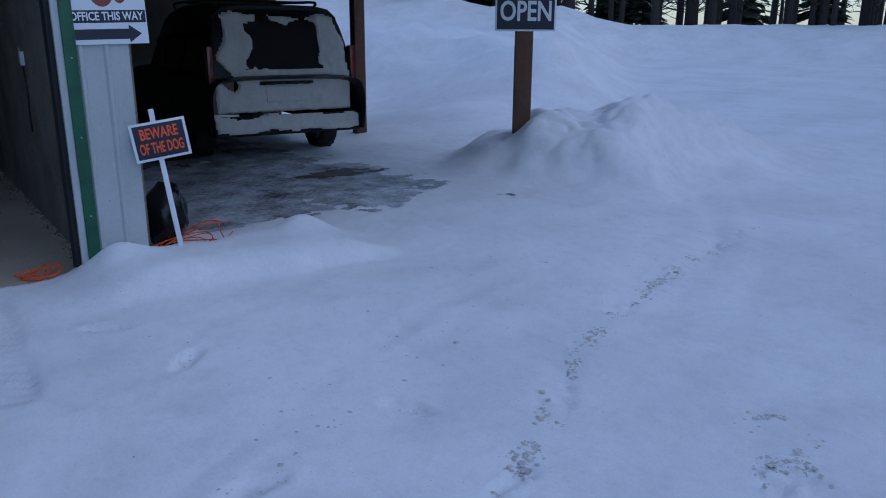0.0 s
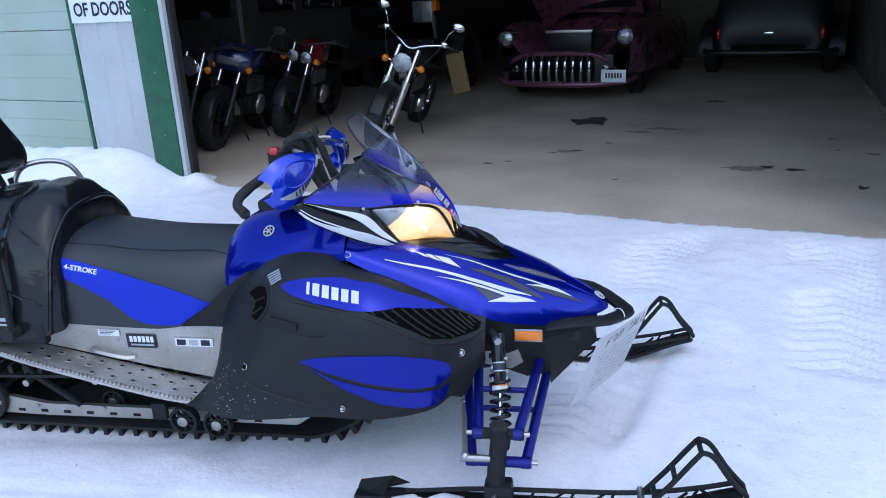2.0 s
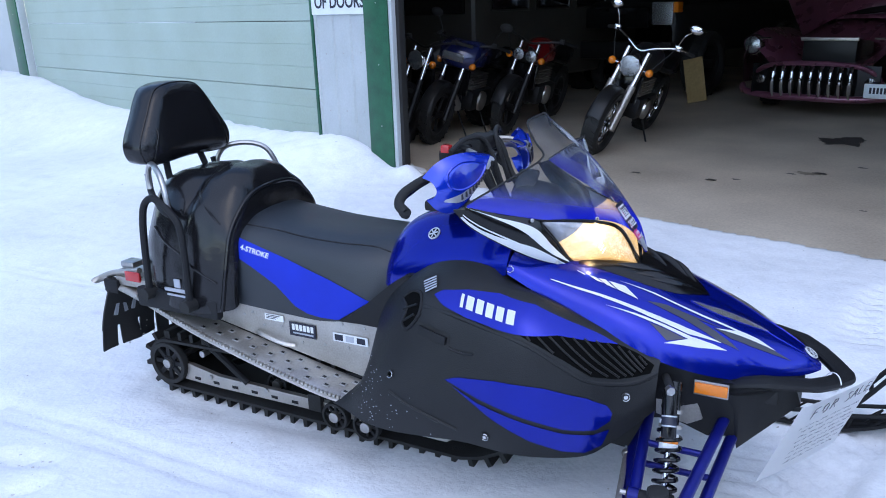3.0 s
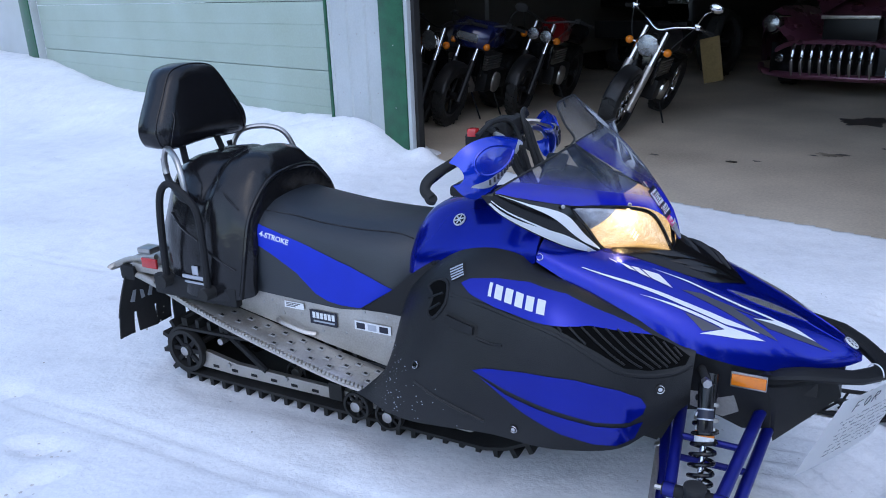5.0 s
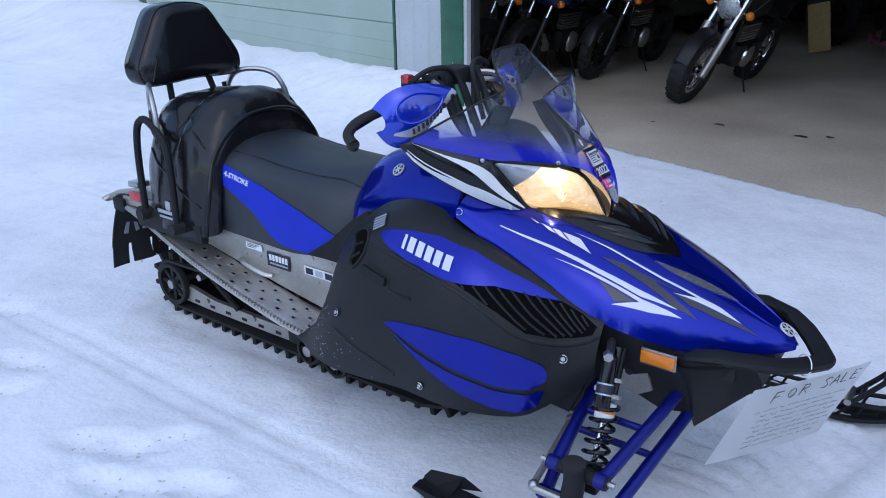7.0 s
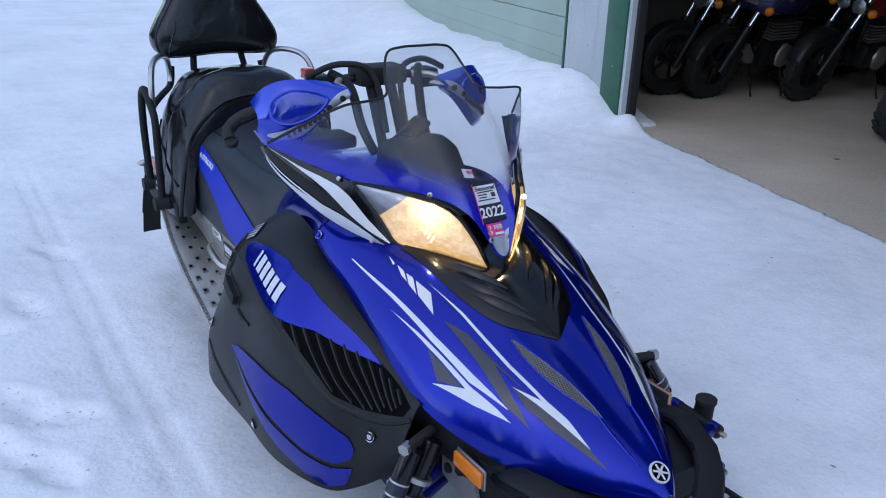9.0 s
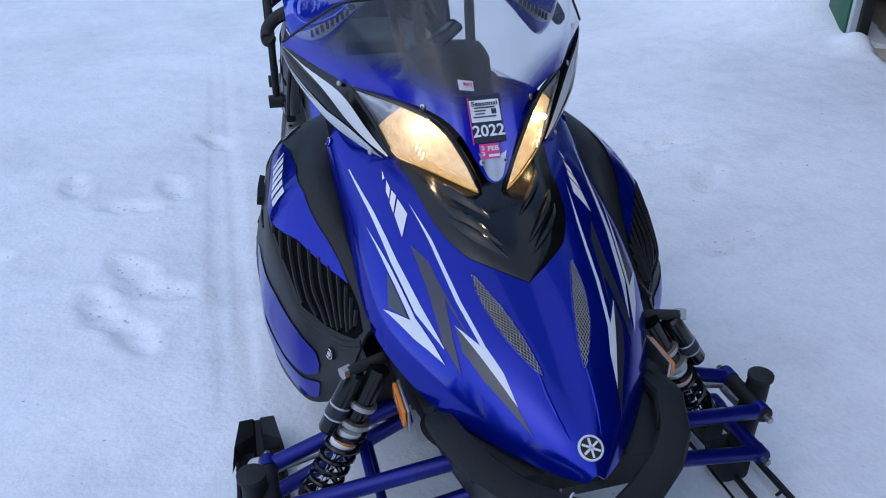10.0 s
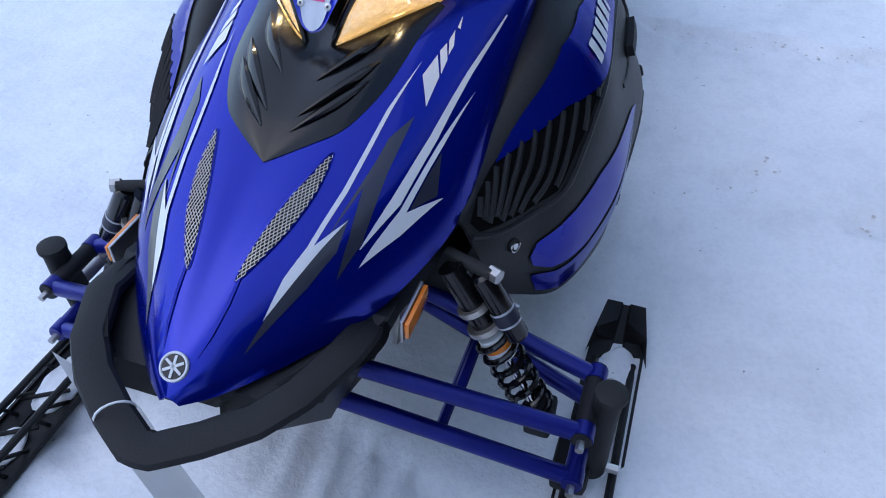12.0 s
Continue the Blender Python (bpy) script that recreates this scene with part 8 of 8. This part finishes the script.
# snow-caked SUV; x forward away from the yard
M_lampred = mat("dark_red_lamp", (0.16, 0.008, 0.01), 0.25, 0, 0.3, 9, 200, 0.0, coat=0.3)
suv = thing("suv", "sport utility vehicle coloured dark for its shaded side, tail caked in dirty snow", "car", "", GM @ pose(8.55, 3.72, .12, 0, 0, 90))
# body colour set near black to hold the deep shade on its flank
M_suv = mat("shade_dark_suv_paint", (0.008, 0.008, 0.009), 0.4, 0.0, 0.15, 4, 120, 0.0, spec=0.3)
bm = bmesh.new()
car_loft(bm, [(0, ((0, 1.02), (.7, 1.0), (.90, .92), (.95, .7), (.93, .42))), (.05, ((0, 1.08), (.75, 1.06), (.95, .97), (.985, .7), (.96, .38))), (3.3, ((0, 1.10), (.8, 1.08), (.96, .97), (.985, .7), (.96, .35))), (4.6, ((0, 1.05), (.75, 1.02), (.92, .9), (.96, .7), (.94, .38))), (4.8, ((0, .85), (.7, .84), (.85, .8), (.88, .65), (.86, .42)))])
part("body", bm, M_suv, suv)
bm = bmesh.new()
car_loft(bm, [(.02, ((0, 1.04), (.75, 1.03), (.93, 1.0))), (.10, ((0, 1.50), (.76, 1.46), (.90, 1.30))), (.22, ((0, 1.84), (.70, 1.80), (.84, 1.55))), (.45, ((0, 1.90), (.68, 1.86), (.82, 1.58))), (2.6, ((0, 1.88), (.66, 1.84), (.82, 1.5))), (3.5, ((0, 1.1), (.62, 1.08), (.82, 1.05)))])
part("roof", bm, M_suv, suv)


def tail_x(z):
    return .02 + .17 * max(0.0, z - 1.02) if z < 1.5 else .10 + .30 * (z - 1.5)


def caked(name, inside, x_of, thick, y0, y1, z0, z1, seed, step=.019):
    """A crust of snow frozen to the tail, thin at its ragged edge."""
    bm = bmesh.new()
    ny, nz = int((y1 - y0) / step), int((z1 - z0) / step)
    cell = {(i, j) for i in range(ny) for j in range(nz) if inside(y0 + (i + .5) * step, z0 + (j + .5) * step)}
    vs = {}

    def at(i, j):
        if (i, j) not in vs:
            y, z = y0 + i * step, z0 + j * step
            rim = not all((a, b) in cell for a in (i - 1, i) for b in (j - 1, j))
            h = 0.003 if rim else thick * (1 + .55 * N(y * 5, z * 5, seed) + .4 * N(y * 14, z * 14, seed))
            vs[i, j] = bm.verts.new((x_of(z) - h - .02 - .10 * smooth(.70, .95, abs(y)) * -1 * (abs(y) - .7), y + .009 * N(y * 20, z * 20, 1), z + .009 * N(y * 20, z * 20, 7)))
        return vs[i, j]
    for i, j in sorted(cell):
        bm.faces.new((at(i, j), at(i + 1, j), at(i + 1, j + 1), at(i, j + 1)))
    return part(name, bm, M_snowcake, suv, "dirty snow crust", angle=60)


def on_gate(y, z):
    edge = min((.90 - .22 * max(0, z - 1.1) - abs(y)) / .12, (1.80 - z) / .10, (z - .62) / .08)
    pane = max(abs(y - .02) / .42, abs(z - 1.42) / .24) + .25 * N(y * 3.2, z * 3.2, 9) + .14 * N(y * 9, z * 9, 4)
    seam = abs(z - .975 - .02 * N(y * 3, 1, 1)) < .018 and abs(y) < .34
    return edge > .35 + .9 * N(y * 3, z * 3, 6) * (z > 1.2) and pane > 1.0 and not seam and N(y * 2.2, z * 2.2, 15) > -.42


caked("snow_crust", on_gate, tail_x, .028, -.92, .92, .62, 1.82, 1)
caked("bumper_crust", lambda y, z: min((.95 - abs(y)) / .1, (z - .40) / .05, (.61 - z) / .05) > .2 + .9 * N(y * 2.6, z * 5, 3), lambda z: -.095 + .05 * (z - .4), .022, -.97, .97, .38, .64, 6)
bm = box(bmesh.new(), -.09, .06, -.98, .98, .36, .60, .05, 3)
part("bumper", bm, M_black, suv)
bm = bmesh.new()
loft(bm, [[Vector((.025, y, 1.14)) for y in (-.50, 0, .50)], [Vector((.155, y, 1.70)) for y in (-.46, 0, .46)]])
bmesh.ops.translate(bm, verts=bm.verts, vec=(-.025, 0, 0))
bmesh.ops.solidify(bm, geom=bm.faces[:], thickness=.01)
part("rear_window", bm, M_glassdark, suv)
bm = box(bmesh.new(), -.065, -.03, -.33, .33, .975, 1.005, .008)
part("tailgate_trim", bm, M_black, suv)
bm = box(bmesh.new(), -.046, -.02, -.27, .27, .76, .94, .012)
part("plate_recess", bm, M_snowcake, suv)
for s in (-1, 1):
    bm = box(bmesh.new(), -.005, .13, s * .912 - .035, s * .912 + .035, .98, 1.42, .022)
    part("tail_lamp", bm, M_lampred, suv, "tall dark red tail lamp")
    for x in (.95, 3.85):
        wheel_parts(suv, x, s * .84, .37, .37, .24, rim=M_blackcar, tread=18)
    bm = tube(bmesh.new(), curve([(.5, s * .62, 1.89), (.6, s * .62, 1.95), (2.4, s * .62, 1.96), (2.5, s * .62, 1.89)], 4), .018, 8)
    part("roof_rail", bm, M_black, suv)
    for x0, x1 in ((.35, 1.15), (1.25, 2.05), (2.15, 2.75)):
        bm = bmesh.new()
        loft(bm, [[Vector((x, s * .935, 1.10)) for x in (x0, x1)], [Vector((x + (.05 if x == x0 else -.1 if x0 > 2 else 0), s * .86, 1.50)) for x in (x0, x1)]])
        bmesh.ops.solidify(bm, geom=bm.faces[:], thickness=.008)
        part("side_window", bm, M_glassdark, suv)
for x in (.8, 1.9):
    bm = tube(bmesh.new(), [(x, -.62, 1.95), (x, .62, 1.95)], .016, 8)
    part("roof_bar", bm, M_black, suv)

# grey crumbs of dirty snow thrown up in the tracks across the yard
M_crumb = mat("dirty_snow_crumb", (0.60, 0.58, 0.56), 0.9, 0, 0.25, 30, 200, 0.3, second=(0.44, 0.42, 0.40))
rnd = random.Random(21)
bm = bmesh.new()


def crumb(x, y, e):
    z = snow_height(x, y)
    ring = [bm.verts.new((x + e * rnd.uniform(.6, 1.3) * math.cos(k * 1.2566), y + e * rnd.uniform(.6, 1.3) * math.sin(k * 1.2566), z + .001)) for k in range(5)]
    top = bm.verts.new((x, y, z + e * rnd.uniform(.25, .5)))
    for k in range(5):
        bm.faces.new((ring[k], ring[(k + 1) % 5], top))


for line, half, count in ((TRACK_THIN, .06, 1100), (TRACK_WIDE, .11, 1100), (RUTS[1], .25, 90), (RUTS[0], .3, 70)):
    seg = list(zip(line, line[1:]))
    for k in range(count):
        (x0, y0), (x1, y1) = rnd.choice(seg)
        t = rnd.random()
        dx, dy = x1 - x0, y1 - y0
        ln = math.hypot(dx, dy)
        o = rnd.gauss(0, half * .55)
        x, y = x0 + dx * t - dy / ln * o, y0 + dy * t + dx / ln * o
        if N(x * 4.5, y * 4.5, 6) > -.06:
            crumb(x, y, abs(rnd.gauss(.005, .005)) + .003)
for fx, fy, fa in FEET:
    for k in range(16):
        a, b = rnd.uniform(-.13, .13), rnd.uniform(-.045, .045)
        crumb(fx + a * math.cos(fa) - b * math.sin(fa), fy + a * math.sin(fa) + b * math.cos(fa), rnd.uniform(.003, .008))
for k in range(170):
    crumb(rnd.uniform(-4, 9), rnd.uniform(-3.2, 2.2), rnd.uniform(.002, .006))
tagged(part("snow_crumbs", bm, M_crumb, None), "grey crumbs of dirty snow scattered along the tracks", "snow", kind="stuff")

# ---------------------------------------------------------------- woods
def bare_tree(seed, tall):
    rnd = random.Random(seed)
    bm = bmesh.new()
    pts = [Vector((0, 0, -.5))]
    for i in range(1, 7):
        pts.append(Vector((rnd.uniform(-.12, .12) * i * .5, rnd.uniform(-.12, .12) * i * .5, tall * i / 6)))
    r0 = tall * .013 + .05
    tube(bm, pts, [r0 * (1.15 - .95 * i / 6) for i in range(7)], 8)
    twigs = bmesh.new()
    for k in range(22):
        h = rnd.uniform(.10, .95)
        i = min(5, int(h * 6))
        base = pts[i].lerp(pts[i + 1], h * 6 - i)
        a, ln = rnd.uniform(0, 6.28), tall * rnd.uniform(.08, .20) * (1.2 - h)
        end = base + Vector((math.cos(a) * ln, math.sin(a) * ln, ln * rnd.uniform(-.1, .7)))
        mid = base.lerp(end, .5) + Vector((0, 0, rnd.uniform(-.1, .25)))
        tube(twigs, [base, mid, end], [r0 * .30, r0 * .18, r0 * .05], 5)
        for _ in range(5):
            p = mid.lerp(end, rnd.random())
            q = p + Vector((rnd.uniform(-.6, .6), rnd.uniform(-.6, .6), rnd.uniform(-.2, .7)))
            tube(twigs, [p, q], [r0 * .08, r0 * .03], 4)
    return bm, twigs


def fir(seed, tall):
    rnd = random.Random(seed)
    bm = tube(bmesh.new(), [(0, 0, -.5), (0, 0, tall * .5), (0, 0, tall)], [.16, .10, .02], 8)
    cr = bmesh.new()
    for k in range(240):
        h = rnd.random() ** 1.2
        z = tall * (.10 + .88 * h)
        rr = tall * .20 * (1 - h) + .15
        a = rnd.uniform(0, 6.28)
        d = Vector((math.cos(a), math.sin(a), -.25))
        n = Vector((-math.sin(a), math.cos(a), 0))
        for f in (.35, .6, .85, 1.0):
            p = Vector((0, 0, z)) + d * rr * f
            w = rr * .22
            q = [p + n * w, p + d * w * 1.1 - Vector((0, 0, .05)), p - n * w, p - d * w * .6 + Vector((0, 0, .08))]
            cr.faces.new([cr.verts.new(c + Vector((rnd.uniform(-.05, .05), rnd.uniform(-.05, .05), rnd.uniform(-.05, .05)))) for c in q])
    return bm, cr


kinds = []
for k in range(6):
    t = thing("bare_tree", "leafless dark tree at the edge of the woods", "tree", "trees of the wood", pose(40, -60 - k * 3, 3))
    a, b = bare_tree(k, random.uniform(9, 13))
    part("trunk", a, M_bark, t)
    part("crown", b, M_bark, t)
    kinds.append(t)
for k in range(3):
    t = thing("fir_tree", "dark green fir tree at the edge of the woods", "tree", "trees of the wood", pose(46, -60 - k * 3, 3))
    a, b = fir(20 + k, random.uniform(7, 11))
    part("trunk", a, M_bark, t)
    part("crown", b, M_needle, t, smooth=False)
    kinds.append(t)
rnd = random.Random(11)
n_trees = 0
while n_trees < 280:
    ang = rnd.uniform(-12, 78)
    d = rnd.uniform(45, 74)
    x, y = d * math.cos(radians(ang)), d * math.sin(radians(ang)) - 3
    if x < 24 and y < 24:
        continue
    src = kinds[rnd.randrange(6)] if rnd.random() < (.8 if ang > 42 else .9) else kinds[6 + rnd.randrange(3)]
    sc_ = rnd.uniform(.75, 1.25)
    copy_thing(src, pose(x, y, snow_height(x, y) - .2, 0, 0, rnd.uniform(0, 360)) @ Matrix.Diagonal((sc_, sc_, sc_, 1)))
    n_trees += 1
# wood continued round the yard: unseen trees added for dark reflections in the paint
for k in range(150):
    ang = rnd.uniform(185, 345)
    # gap left so that sky light still reaches into the garage
    if 232 < ang < 276:
        continue
    d = rnd.uniform(22, 34)
    x, y = d * math.cos(radians(ang)), d * math.sin(radians(ang))
    sc_ = rnd.uniform(.8, 1.2)
    copy_thing(kinds[6 + rnd.randrange(3)] if rnd.random() < .6 else kinds[rnd.randrange(6)], pose(x, y, snow_height(x, y) - .2, 0, 0, rnd.uniform(0, 360)) @ Matrix.Diagonal((sc_, sc_, sc_, 1)))
for i, t in enumerate(kinds):
    ang = radians(20 + 7 * i)
    x, y = 48 * math.cos(ang), 48 * math.sin(ang)
    t.matrix_world = pose(x, y, snow_height(x, y) - .2)
